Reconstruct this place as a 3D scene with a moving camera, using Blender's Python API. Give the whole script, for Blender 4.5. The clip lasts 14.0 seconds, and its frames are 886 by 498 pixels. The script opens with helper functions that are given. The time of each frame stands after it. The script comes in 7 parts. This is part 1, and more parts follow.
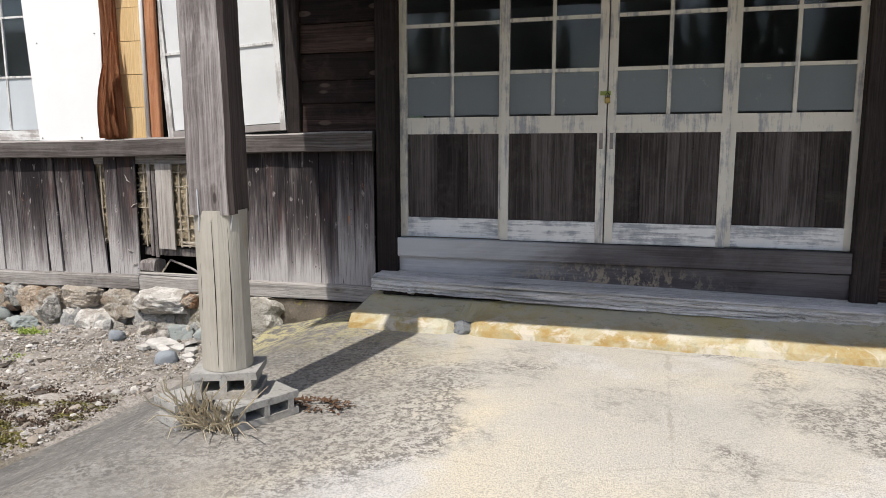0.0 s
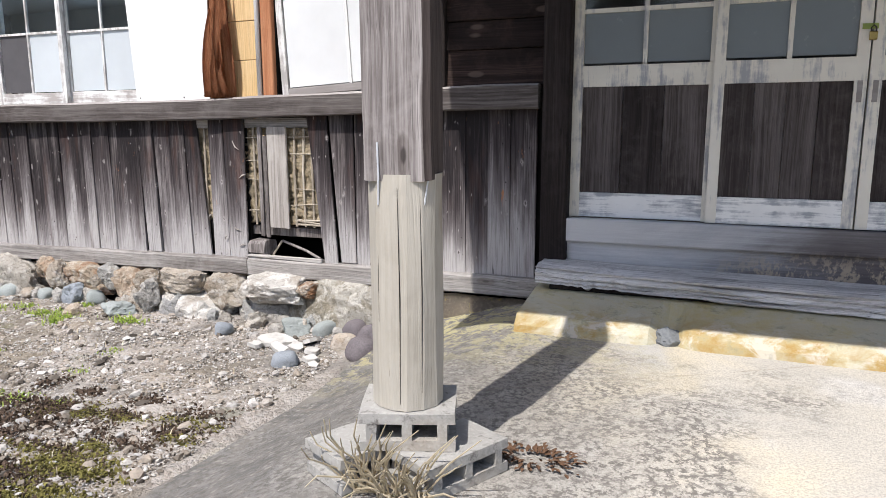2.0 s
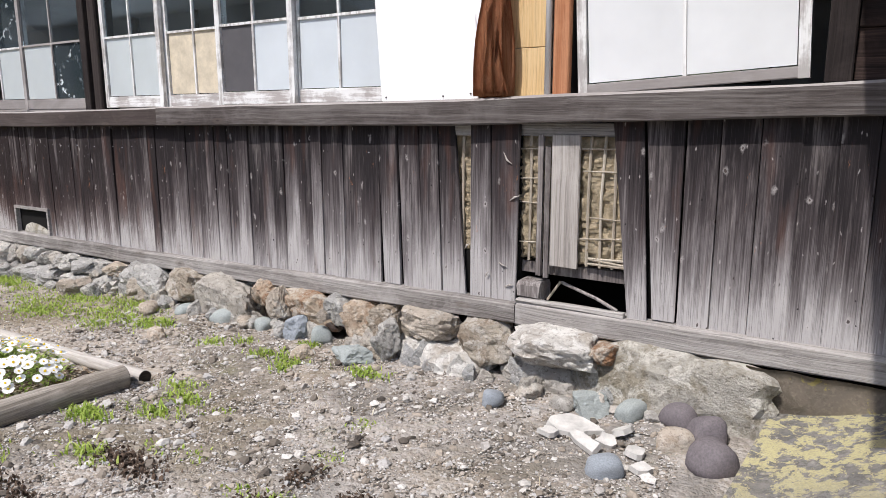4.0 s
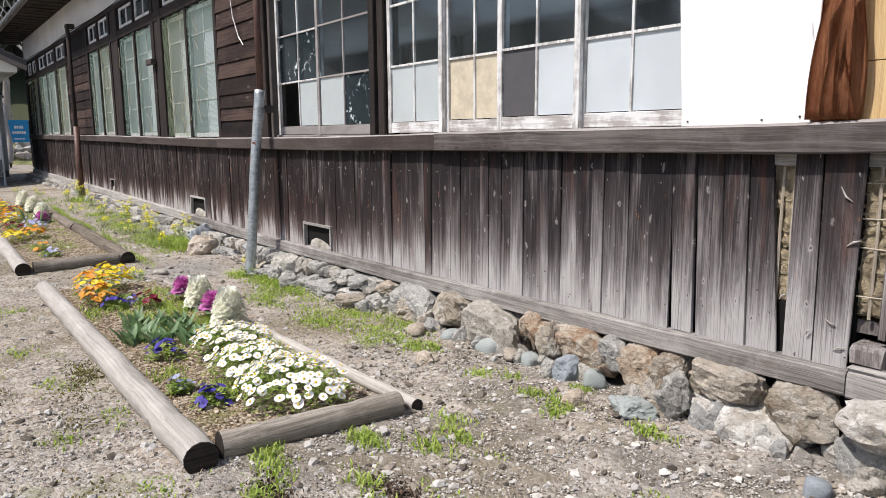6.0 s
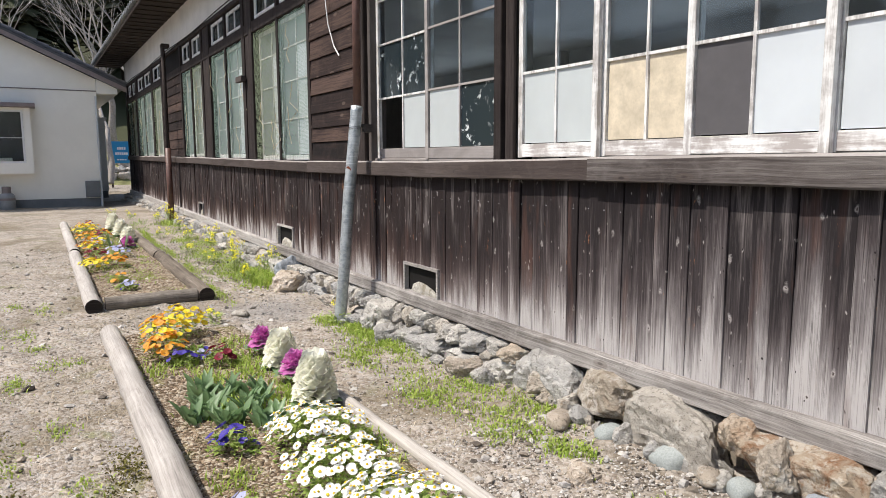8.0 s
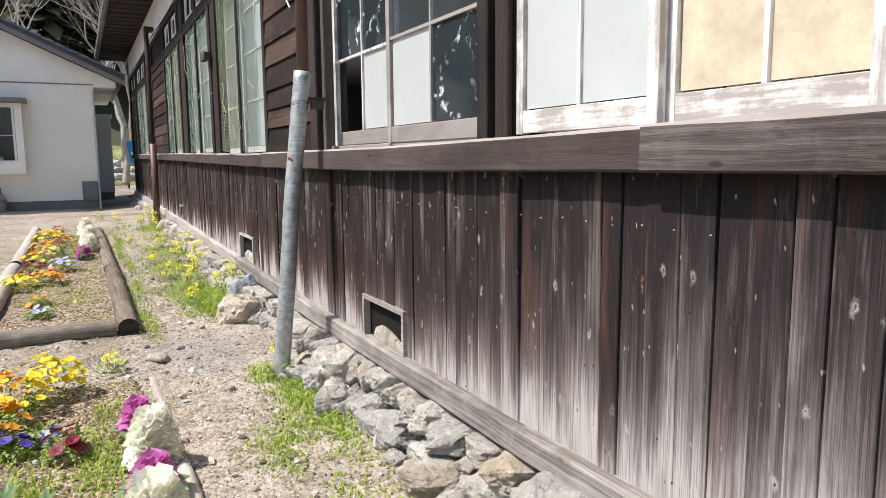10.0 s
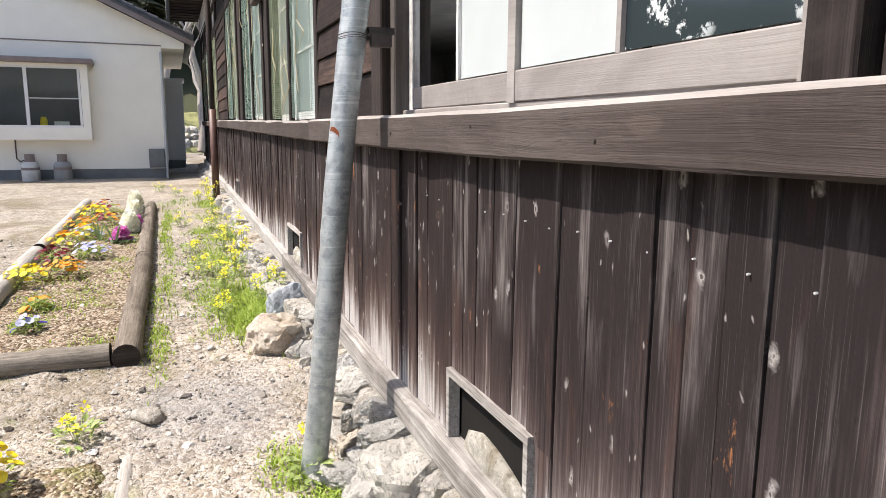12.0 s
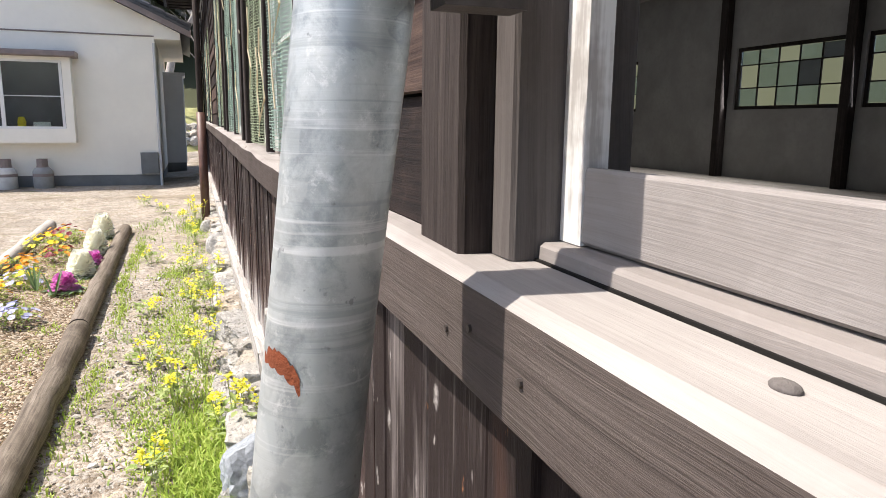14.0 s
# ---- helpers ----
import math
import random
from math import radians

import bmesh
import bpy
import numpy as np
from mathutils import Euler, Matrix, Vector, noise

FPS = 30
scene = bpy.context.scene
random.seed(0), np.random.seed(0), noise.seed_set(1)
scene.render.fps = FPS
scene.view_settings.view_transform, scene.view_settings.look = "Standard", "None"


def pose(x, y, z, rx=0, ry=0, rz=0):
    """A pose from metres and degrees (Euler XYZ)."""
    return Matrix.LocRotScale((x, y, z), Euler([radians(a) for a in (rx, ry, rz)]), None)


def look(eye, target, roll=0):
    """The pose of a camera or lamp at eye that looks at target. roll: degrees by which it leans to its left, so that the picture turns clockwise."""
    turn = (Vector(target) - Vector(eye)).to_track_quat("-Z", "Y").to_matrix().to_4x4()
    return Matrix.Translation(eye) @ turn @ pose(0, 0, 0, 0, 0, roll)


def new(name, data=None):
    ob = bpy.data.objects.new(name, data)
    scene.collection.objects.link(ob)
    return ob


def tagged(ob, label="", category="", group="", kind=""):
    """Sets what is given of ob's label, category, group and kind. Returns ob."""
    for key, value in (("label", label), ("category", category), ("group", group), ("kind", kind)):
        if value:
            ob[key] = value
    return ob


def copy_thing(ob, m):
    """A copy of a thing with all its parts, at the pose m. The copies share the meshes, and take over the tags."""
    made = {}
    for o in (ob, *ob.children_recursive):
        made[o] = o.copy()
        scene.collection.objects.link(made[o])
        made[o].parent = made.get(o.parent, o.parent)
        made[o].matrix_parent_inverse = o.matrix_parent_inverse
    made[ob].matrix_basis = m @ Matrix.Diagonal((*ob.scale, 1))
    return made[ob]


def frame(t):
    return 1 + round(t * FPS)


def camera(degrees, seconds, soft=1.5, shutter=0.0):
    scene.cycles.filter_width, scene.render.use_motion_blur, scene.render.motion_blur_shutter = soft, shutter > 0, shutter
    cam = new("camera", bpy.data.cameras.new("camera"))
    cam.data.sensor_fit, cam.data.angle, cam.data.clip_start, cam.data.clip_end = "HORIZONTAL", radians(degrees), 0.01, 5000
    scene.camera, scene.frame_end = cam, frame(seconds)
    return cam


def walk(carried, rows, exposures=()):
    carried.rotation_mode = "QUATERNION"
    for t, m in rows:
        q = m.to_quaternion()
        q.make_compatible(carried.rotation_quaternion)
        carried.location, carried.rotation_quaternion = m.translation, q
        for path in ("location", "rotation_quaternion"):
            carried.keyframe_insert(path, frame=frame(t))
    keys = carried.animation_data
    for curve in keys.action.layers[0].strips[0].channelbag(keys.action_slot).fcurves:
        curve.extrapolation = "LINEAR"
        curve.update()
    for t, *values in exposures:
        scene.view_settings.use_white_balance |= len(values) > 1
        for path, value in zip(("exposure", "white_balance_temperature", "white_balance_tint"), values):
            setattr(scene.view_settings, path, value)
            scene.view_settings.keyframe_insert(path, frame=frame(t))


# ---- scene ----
cam = camera(65.2, 14.0, soft=0.7)
PATH = [
    (0, (0.158, -0.086, 1.476), (-0.387, 1.816, 1.186), -0.1),
    (0.5, (0.1, -0.055, 1.455), (-0.457, 1.843, 1.164), -0.0),
    (1, (-0.034, 0.026, 1.412), (-0.616, 1.917, 1.119), 0.0),
    (1.5, (-0.349, 0.366, 1.388), (-0.974, 2.239, 1.069), -0.1),
    (2, (-0.68, 0.624, 1.353), (-1.41, 2.454, 1.007), -0.1),
    (2.5, (-1.036, 0.828, 1.389), (-1.79, 2.645, 1.026), 0.0),
    (3, (-1.372, 1.026, 1.417), (-2.19, 2.814, 1.046), -0.2),
    (3.5, (-1.717, 1.132, 1.433), (-2.69, 2.837, 1.053), -0.3),
    (4, (-2.007, 1.238, 1.448), (-3.076, 2.886, 1.073), -0.1),
    (4.2, (-2.12, 1.293, 1.448), (-3.224, 2.92, 1.085), -0.0),
    (6.3, (-2.507, 1.304, 1.504), (-4.11, 2.458, 1.191), -0.3),
    (6.5, (-2.616, 1.281, 1.52), (-4.232, 2.417, 1.212), -0.2),
    (7, (-2.954, 1.314, 1.571), (-4.611, 2.394, 1.277), -0.1),
    (7.5, (-3.27, 1.505, 1.555), (-4.96, 2.54, 1.28), -0.2),
    (8, (-3.609, 1.748, 1.513), (-5.317, 2.757, 1.255), -0.2),
    (8.5, (-4.009, 2.017, 1.505), (-5.726, 3.013, 1.263), -0.1),
    (9, (-4.349, 2.37, 1.468), (-6.076, 3.351, 1.234), -0.2),
    (9.2, (-4.495, 2.495, 1.456), (-6.23, 3.461, 1.221), -0.3),
    (11.5, (-6.21, 3.597, 1.42), (-8.022, 4.377, 1.095), 0.0),
    (12, (-6.725, 3.604, 1.44), (-8.564, 4.314, 1.102), 0.4),
    (12.5, (-7.2, 3.683, 1.442), (-9.043, 4.377, 1.09), 0.4),
    (13, (-7.749, 3.777, 1.462), (-9.608, 4.417, 1.096), 0.4),
    (13.5, (-8.279, 3.924, 1.554), (-10.138, 4.566, 1.187), 0.4),
    (14, (-8.76, 4.114, 1.651), (-10.612, 4.779, 1.292), 0.6),
]
walk(cam, [(t, look(eye, target, roll)) for t, eye, target, roll in PATH], [(0.0, -0.05, 6450, 11), (1.0, 0.1, 6400, 12), (2.0, 0.25, 6250, 13), (4.0, 0.05, 6250, 14), (7.5, 0.15, 6550, 12), (9.0, 0.3, 6600, 12), (11.5, 0.65, 6700, 13), (14.0, 0.82, 6700, 13)])


# ---- world and sun ----
SUN_WAY = Vector((0.19, 1.0, -1.56)).normalized()      # the way the sunlight travels
SUN_ELEV = math.asin(-SUN_WAY.z)
world = bpy.data.worlds.new("sky")
scene.world = world
world.use_nodes = True
wn = world.node_tree
sky = wn.nodes.new("ShaderNodeTexSky")
sky.sky_type = "NISHITA"
sky.sun_disc = False
sky.sun_elevation = SUN_ELEV
sky.sun_rotation = math.atan2(-SUN_WAY.x, -SUN_WAY.y)
sky.air_density, sky.dust_density, sky.ozone_density = 1.0, 2.0, 1.0
wn.links.new(sky.outputs["Color"], wn.nodes["Background"].inputs["Color"])
wn.nodes["Background"].inputs["Strength"].default_value = 0.155
sun = new("sun", bpy.data.lights.new("sun", "SUN"))
sun.data.energy, sun.data.angle, sun.data.color = 4.5, radians(0.6), (1.0, 0.955, 0.88)
sun.matrix_world = look((0, 0, 30), Vector((0, 0, 30)) + SUN_WAY)

# daylight of the north windows, standing in their openings
for x, y, wd, e in ((-16.65, 11.5, 3.2, 48.0), (-10.85, 11.5, 3.2, 40.0), (-19.8, 11.5, 1.0, 20.0)):
    lamp = new("north_window_light", bpy.data.lights.new("north_window_light", "AREA"))
    lamp.data.shape, lamp.data.size, lamp.data.size_y = "RECTANGLE", wd, 0.85
    lamp.data.energy, lamp.data.color = e, (0.90, 0.95, 1.0)
    lamp.matrix_world = look((x, y, 2.31), (x, y - 3.0, 2.0))


# ---- materials ----
class Shade:
    """A material with a principled shader and short ways to add nodes."""

    def __init__(self, name, rough=0.8, metal=0.0):
        self.m = bpy.data.materials.new(name)
        self.m.use_nodes = True
        self.t = self.m.node_tree
        self.b = self.t.nodes["Principled BSDF"]
        self.b.inputs["Roughness"].default_value = rough
        self.b.inputs["Metallic"].default_value = metal
        if rough > 0.7:
            self.b.inputs["Specular IOR Level"].default_value = 0.2
        self.co = self.n("ShaderNodeTexCoord").outputs["Object"]
        self.rnd = self.n("ShaderNodeObjectInfo").outputs["Random"]

    def n(self, kind):
        return self.t.nodes.new(kind)

    def to(self, a, b):
        if isinstance(a, (int, float)):
            b.default_value = a
        elif isinstance(a, tuple):
            b.default_value = a if len(a) != 3 or b.type == "VECTOR" else (*a, 1)
        else:
            self.t.links.new(a, b)

    def math(self, op, a, b=0.0, clamp=False):
        n = self.n("ShaderNodeMath")
        n.operation, n.use_clamp = op, clamp
        self.to(a, n.inputs[0]), self.to(b, n.inputs[1])
        return n.outputs[0]

    def shifted(self, co, by=41.0):
        """Coordinates moved on by the object's random number, so that alike pieces differ."""
        c = self.n("ShaderNodeCombineXYZ")
        for i, k in enumerate((1.0, 0.63, 0.37)):
            self.to(self.math("MULTIPLY", self.rnd, by * k), c.inputs[i])
        v = self.n("ShaderNodeVectorMath")
        self.to(co, v.inputs[0]), self.to(c.outputs[0], v.inputs[1])
        return v.outputs[0]

    def scaled(self, co, s):
        n = self.n("ShaderNodeMapping")
        n.inputs["Scale"].default_value = s
        self.to(co, n.inputs["Vector"])
        return n.outputs[0]

    def noise(self, co, scale, detail=4.0, rough=0.55, bend=0.0):
        n = self.n("ShaderNodeTexNoise")
        n.inputs["Scale"].default_value, n.inputs["Detail"].default_value = scale, detail
        n.inputs["Roughness"].default_value, n.inputs["Distortion"].default_value = rough, bend
        self.to(co, n.inputs["Vector"])
        return n.outputs["Fac"]

    def cells(self, co, scale, feature="F1", out="Distance"):
        n = self.n("ShaderNodeTexVoronoi")
        n.feature = feature
        n.inputs["Scale"].default_value = scale
        self.to(co, n.inputs["Vector"])
        return n.outputs[out]

    def cells2(self, sx, sz):
        """Flat cells over a board's face: distance, random tone."""
        p = self.n("ShaderNodeSeparateXYZ")
        self.to(self.bent, p.inputs[0])
        q = self.n("ShaderNodeCombineXYZ")
        self.to(self.math("MULTIPLY", p.outputs[0], sx), q.inputs[0]), self.to(self.math("MULTIPLY", p.outputs[2], sz), q.inputs[1])
        v = self.n("ShaderNodeTexVoronoi")
        v.voronoi_dimensions = "2D"
        v.inputs["Scale"].default_value = 1.0
        self.to(q.outputs[0], v.inputs["Vector"])
        g = self.n("ShaderNodeRGBToBW")
        self.to(v.outputs["Color"], g.inputs[0])
        return v.outputs["Distance"], g.outputs[0]

    def ramp(self, fac, stops):
        n = self.n("ShaderNodeValToRGB")
        e = n.color_ramp.elements
        while len(e) < len(stops):
            e.new(0.5)
        for el, (p, c) in zip(e, stops):
            el.position, el.color = p, (*c, 1) if isinstance(c, tuple) else (c, c, c, 1)
        self.to(fac, n.inputs[0])
        return n.outputs[0]

    def mix(self, fac, a, b, mode="MIX"):
        n = self.n("ShaderNodeMix")
        n.data_type, n.blend_type = "RGBA", mode
        self.to(fac, n.inputs[0])
        self.to(a, n.inputs[6]), self.to(b, n.inputs[7])
        return n.outputs[2]

    def bump(self, h, strength=0.3, dist=0.01):
        n = self.n("ShaderNodeBump")
        n.inputs["Strength"].default_value, n.inputs["Distance"].default_value = strength, dist
        self.to(h, n.inputs["Height"])
        self.to(n.outputs[0], self.b.inputs["Normal"])

    def colour(self, c):
        self.to(c, self.b.inputs["Base Color"])
        return self

    def damp(self, c):
        """Blue-grey damp gravel in a patch below the drainpipe."""
        v = self.n("ShaderNodeVectorMath")
        v.operation = "DISTANCE"
        self.to(self.scaled(self.co, (0.75, 1.0, 1.0)), v.inputs[0])
        v.inputs[1].default_value = (-7.75, 3.7, 0.0)
        d = self.math("ADD", v.outputs["Value"], self.math("MULTIPLY", self.noise(self.co, 3.0, 5, 0.7), 0.9))
        return self.mix(self.ramp(d, [(0.6, 0.45), (1.3, 0.0)]), c, (0.215, 0.22, 0.23))

    def axis(self, i):
        n = self.n("ShaderNodeSeparateXYZ")
        self.to(self.co, n.inputs[0])
        return n.outputs[i]


def wood(name, dark, mid, pale, along="z", rough=0.85, vary=0.5, knots=0.0, knot_col=(0.5, 0.46, 0.42), relief=0.5, lines=0.8, fibre=0.65):
    """Weathered wood: fine fibres along one axis, broad stains, a few knots."""
    s = Shade(name, rough)
    co = s.shifted(s.co)
    k = {"x": (0.34, 26, 26), "y": (26, 0.34, 26), "z": (26, 26, 0.34)}[along]
    bent = s.n("ShaderNodeVectorMath")
    soft_ = s.n("ShaderNodeTexNoise")
    soft_.inputs["Scale"].default_value = 2.2
    s.to(co, soft_.inputs["Vector"])
    bent.operation = "MULTIPLY_ADD"
    s.to(soft_.outputs["Color"], bent.inputs[0])
    bent.inputs[1].default_value = (0.03, 0.03, 0.03)
    s.to(co, bent.inputs[2])
    fib = s.noise(s.scaled(bent.outputs[0], k), 3.0, 7, 0.7, 0.25)
    fine = s.noise(s.scaled(bent.outputs[0], tuple(a * 5 if a > 1 else a * 1.6 for a in k)), 3.0, 3, 0.6)
    wide = s.noise(s.scaled(co, tuple(3.0 if a > 1 else 0.7 for a in k)), 1.3, 4, 0.6, 0.8)
    tone = s.math("ADD", s.math("MULTIPLY", fib, fibre), s.math("MULTIPLY", wide, 1.1 - fibre))
    tone = s.math("ADD", tone, s.math("MULTIPLY", s.math("SUBTRACT", s.rnd, 0.5), 0.22 * vary))
    c = s.ramp(tone, [(0.36, dark), (0.54, mid), (0.72, pale)])
    c = s.mix(s.ramp(fine, [(0.30, 0.6 * lines), (0.46, 0.0)]), c, tuple(a * 0.45 for a in dark))
    split = s.noise(s.scaled(bent.outputs[0], tuple(a * 1.7 if a > 1 else a * 0.8 for a in k)), 1.0, 2, 0.5)
    c = s.mix(s.math("MULTIPLY", s.ramp(split, [(0.485, 0.0), (0.50, 0.75 * lines), (0.515, 0.0)]), s.ramp(wide, [(0.45, 0.0), (0.62, 1.0)])), c, tuple(a * 0.3 for a in dark))
    blot = s.noise(co, 7.0, 6, 0.7, 0.4)
    c = s.mix(s.ramp(blot, [(0.50, 0.0), (0.72, 0.35)]), c, pale)
    if knots:
        kk = {"x": (2.2, 6, 6), "y": (6, 2.2, 6), "z": (6, 6, 2.2)}[along]
        d = s.cells(s.scaled(co, kk), 1.0)
        c = s.mix(s.ramp(d, [(0.0, knots), (0.11, knots), (0.14, 0.0)]), c, knot_col)
        c = s.mix(s.ramp(d, [(0.035, 0.8), (0.06, 0.0)]), c, dark)
    s.colour(c)
    s.bump(s.math("ADD", s.math("MULTIPLY", fib, 0.7), s.math("MULTIPLY", fine, 0.5)), relief, 0.006)
    return s.m


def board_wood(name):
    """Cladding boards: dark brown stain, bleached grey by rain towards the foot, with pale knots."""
    s = Shade(name, 0.82)
    co = s.shifted(s.co)
    fib = s.noise(s.scaled(co, (34, 34, 0.55)), 3.0, 8, 0.72, 0.3)
    fine = s.noise(s.scaled(co, (150, 150, 1.0)), 2.6, 4, 0.65)
    wide = s.noise(s.scaled(co, (7, 7, 0.9)), 1.2, 5, 0.6, 0.6)
    bentco = s.n("ShaderNodeVectorMath")
    bentco.operation = "MULTIPLY_ADD"
    wob = s.n("ShaderNodeTexNoise")
    wob.inputs["Scale"].default_value = 16.0
    s.to(co, wob.inputs["Vector"]), s.to(wob.outputs["Color"], bentco.inputs[0])
    bentco.inputs[1].default_value = (0.03, 0.03, 0.03)
    s.to(co, bentco.inputs[2])
    bentco = bentco.outputs[0]
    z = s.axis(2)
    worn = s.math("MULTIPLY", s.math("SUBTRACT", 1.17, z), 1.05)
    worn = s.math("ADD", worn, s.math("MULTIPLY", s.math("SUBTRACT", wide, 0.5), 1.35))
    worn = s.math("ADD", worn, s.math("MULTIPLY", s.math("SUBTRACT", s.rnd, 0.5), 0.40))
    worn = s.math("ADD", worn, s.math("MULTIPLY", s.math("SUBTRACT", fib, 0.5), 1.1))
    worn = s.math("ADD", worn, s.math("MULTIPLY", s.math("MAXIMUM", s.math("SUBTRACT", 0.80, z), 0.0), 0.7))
    x = s.axis(0)
    near = s.n("ShaderNodeMapRange")
    for i, v in enumerate((-8.4, -5.0, -0.12, 0.08)):
        near.inputs[i + 1].default_value = v
    s.to(x, near.inputs[0])
    worn = s.math("ADD", worn, near.outputs[0])
    bleached = s.n("ShaderNodeMapRange")
    for i, v in enumerate((-4.9, -3.7, 0.0, 0.13)):
        bleached.inputs[i + 1].default_value = v
    s.to(x, bleached.inputs[0])
    worn = s.math("ADD", worn, bleached.outputs[0])
    brown = s.n("ShaderNodeMapRange")
    for i, v in enumerate((-5.6, -9.0, 0.0, 1.0)):
        brown.inputs[i + 1].default_value = v
    s.to(x, brown.inputs[0])
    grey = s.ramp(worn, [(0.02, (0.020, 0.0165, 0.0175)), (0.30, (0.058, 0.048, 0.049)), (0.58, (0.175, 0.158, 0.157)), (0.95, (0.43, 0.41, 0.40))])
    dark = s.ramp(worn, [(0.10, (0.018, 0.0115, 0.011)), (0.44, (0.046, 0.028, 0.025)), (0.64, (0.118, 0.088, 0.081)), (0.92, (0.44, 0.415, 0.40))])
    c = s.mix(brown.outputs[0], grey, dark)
    # pale bloom left in streaks beneath the sill
    bloom = s.math("MULTIPLY", s.ramp(s.noise(s.scaled(co, (11, 11, 1.1)), 1.0, 5, 0.65), [(0.53, 0.0), (0.66, 0.7)]), s.ramp(fib, [(0.38, 0.15), (0.60, 1.0)]))
    c = s.mix(s.math("MULTIPLY", bloom, s.ramp(z, [(0.86, 0.0), (0.99, 0.8)])), c, (0.30, 0.265, 0.255))
    c = s.mix(s.ramp(s.noise(s.scaled(co, (9, 9, 1.6)), 1.0, 3), [(0.60, 0.0), (0.74, 0.45)]), c, (0.10, 0.045, 0.030))
    raw = s.math("MULTIPLY", s.ramp(s.noise(s.scaled(co, (13, 13, 4.2)), 1.0, 6, 0.75), [(0.645, 0.0), (0.685, 0.9)]), s.ramp(fib, [(0.42, 0.1), (0.56, 1.0)]))
    c = s.mix(s.math("MULTIPLY", raw, s.ramp(z, [(0.62, 0.1), (0.95, 1.0)])), c, (0.40, 0.17, 0.07))
    c = s.mix(s.ramp(fine, [(0.34, 0.62), (0.47, 0.0)]), c, (0.018, 0.014, 0.014))
    c = s.mix(s.ramp(fine, [(0.60, 0.0), (0.74, 0.22)]), c, (0.36, 0.33, 0.32))
    split = s.noise(s.scaled(co, (60, 60, 0.5)), 1.0, 2, 0.5)
    c = s.mix(s.math("MULTIPLY", s.ramp(split, [(0.490, 0.0), (0.50, 0.8), (0.510, 0.0)]), s.ramp(wide, [(0.48, 0.0), (0.58, 1.0)])), c, (0.015, 0.012, 0.012))
    # knots: a pale worn halo drawn out along the grain round a dark heart
    s.bent = bentco
    rag = s.math("MULTIPLY", s.math("SUBTRACT", s.noise(co, 40, 4, 0.7, 0.4), 0.5), 0.22)
    d, tone = s.cells2(8.0, 4.0)
    d = s.math("ADD", d, rag)
    c = s.mix(s.math("MULTIPLY", s.ramp(d, [(0.03, 0.7), (0.05, 0.35), (0.095, 0.0)]), s.ramp(tone, [(0.52, 0.0), (0.64, 0.9)])), c, (0.50, 0.47, 0.45))
    c = s.mix(s.math("MULTIPLY", s.ramp(d, [(0.010, 0.9), (0.030, 0.0)]), s.ramp(tone, [(0.40, 0.0), (0.50, 1.0)])), c, (0.05, 0.036, 0.033))
    fl, ft = s.cells2(24.0, 8.0)
    c = s.mix(s.math("MULTIPLY", s.ramp(s.math("ADD", fl, rag), [(0.02, 0.6), (0.08, 0.0)]), s.ramp(ft, [(0.70, 0.0), (0.74, 1.0)])), c, (0.46, 0.43, 0.41))
    hl, ht = s.cells2(13.0, 9.0)
    c = s.mix(s.math("MULTIPLY", s.ramp(hl, [(0.03, 0.9), (0.05, 0.0)]), s.ramp(ht, [(0.74, 0.0), (0.76, 1.0)])), c, (0.012, 0.01, 0.01))
    s.colour(c)
    s.bump(s.math("ADD", s.math("MULTIPLY", fib, 0.8), s.math("MULTIPLY", fine, 0.4)), 0.5, 0.006)
    return s.m


def stained_board(name):
    """A dark purple-brown board, bleached blue-grey at one end, with a flaked ochre patch along its foot."""
    s = Shade(name, 0.8)
    co = s.co
    fib = s.noise(s.scaled(co, (0.4, 30, 30)), 3.0, 7, 0.7, 0.2)
    n = s.noise(s.scaled(co, (0.9, 3, 3)), 1.4, 6, 0.65, 0.5)
    end = s.n("ShaderNodeMapRange")
    for i, v in enumerate((0.1, -1.35, 0.0, 0.55)):
        end.inputs[i + 1].default_value = v
    s.to(s.axis(0), end.inputs[0])
    tone = s.math("ADD", s.math("ADD", s.math("MULTIPLY", n, 0.7), s.math("MULTIPLY", fib, 0.35)), s.math("SUBTRACT", end.outputs[0], 0.12))
    c = s.ramp(tone, [(0.30, (0.066, 0.057, 0.058)), (0.52, (0.155, 0.145, 0.148)), (0.72, (0.36, 0.365, 0.38)), (0.95, (0.54, 0.54, 0.54))])
    v = s.n("ShaderNodeVectorMath")
    v.operation = "DISTANCE"
    s.to(s.scaled(co, (1.0, 0.0, 5.0)), v.inputs[0])
    v.inputs[1].default_value = (-0.05, 0.0, 2.95)
    patch = s.math("MULTIPLY", s.ramp(v.outputs["Value"], [(0.35, 1.0), (0.85, 0.0)]), s.ramp(s.noise(s.scaled(co, (26, 1, 16)), 1.0, 5, 0.75), [(0.50, 0.0), (0.57, 0.75)]))
    s.colour(s.mix(patch, c, (0.42, 0.35, 0.26)))
    s.bump(fib, 0.5, 0.005)
    return s.m


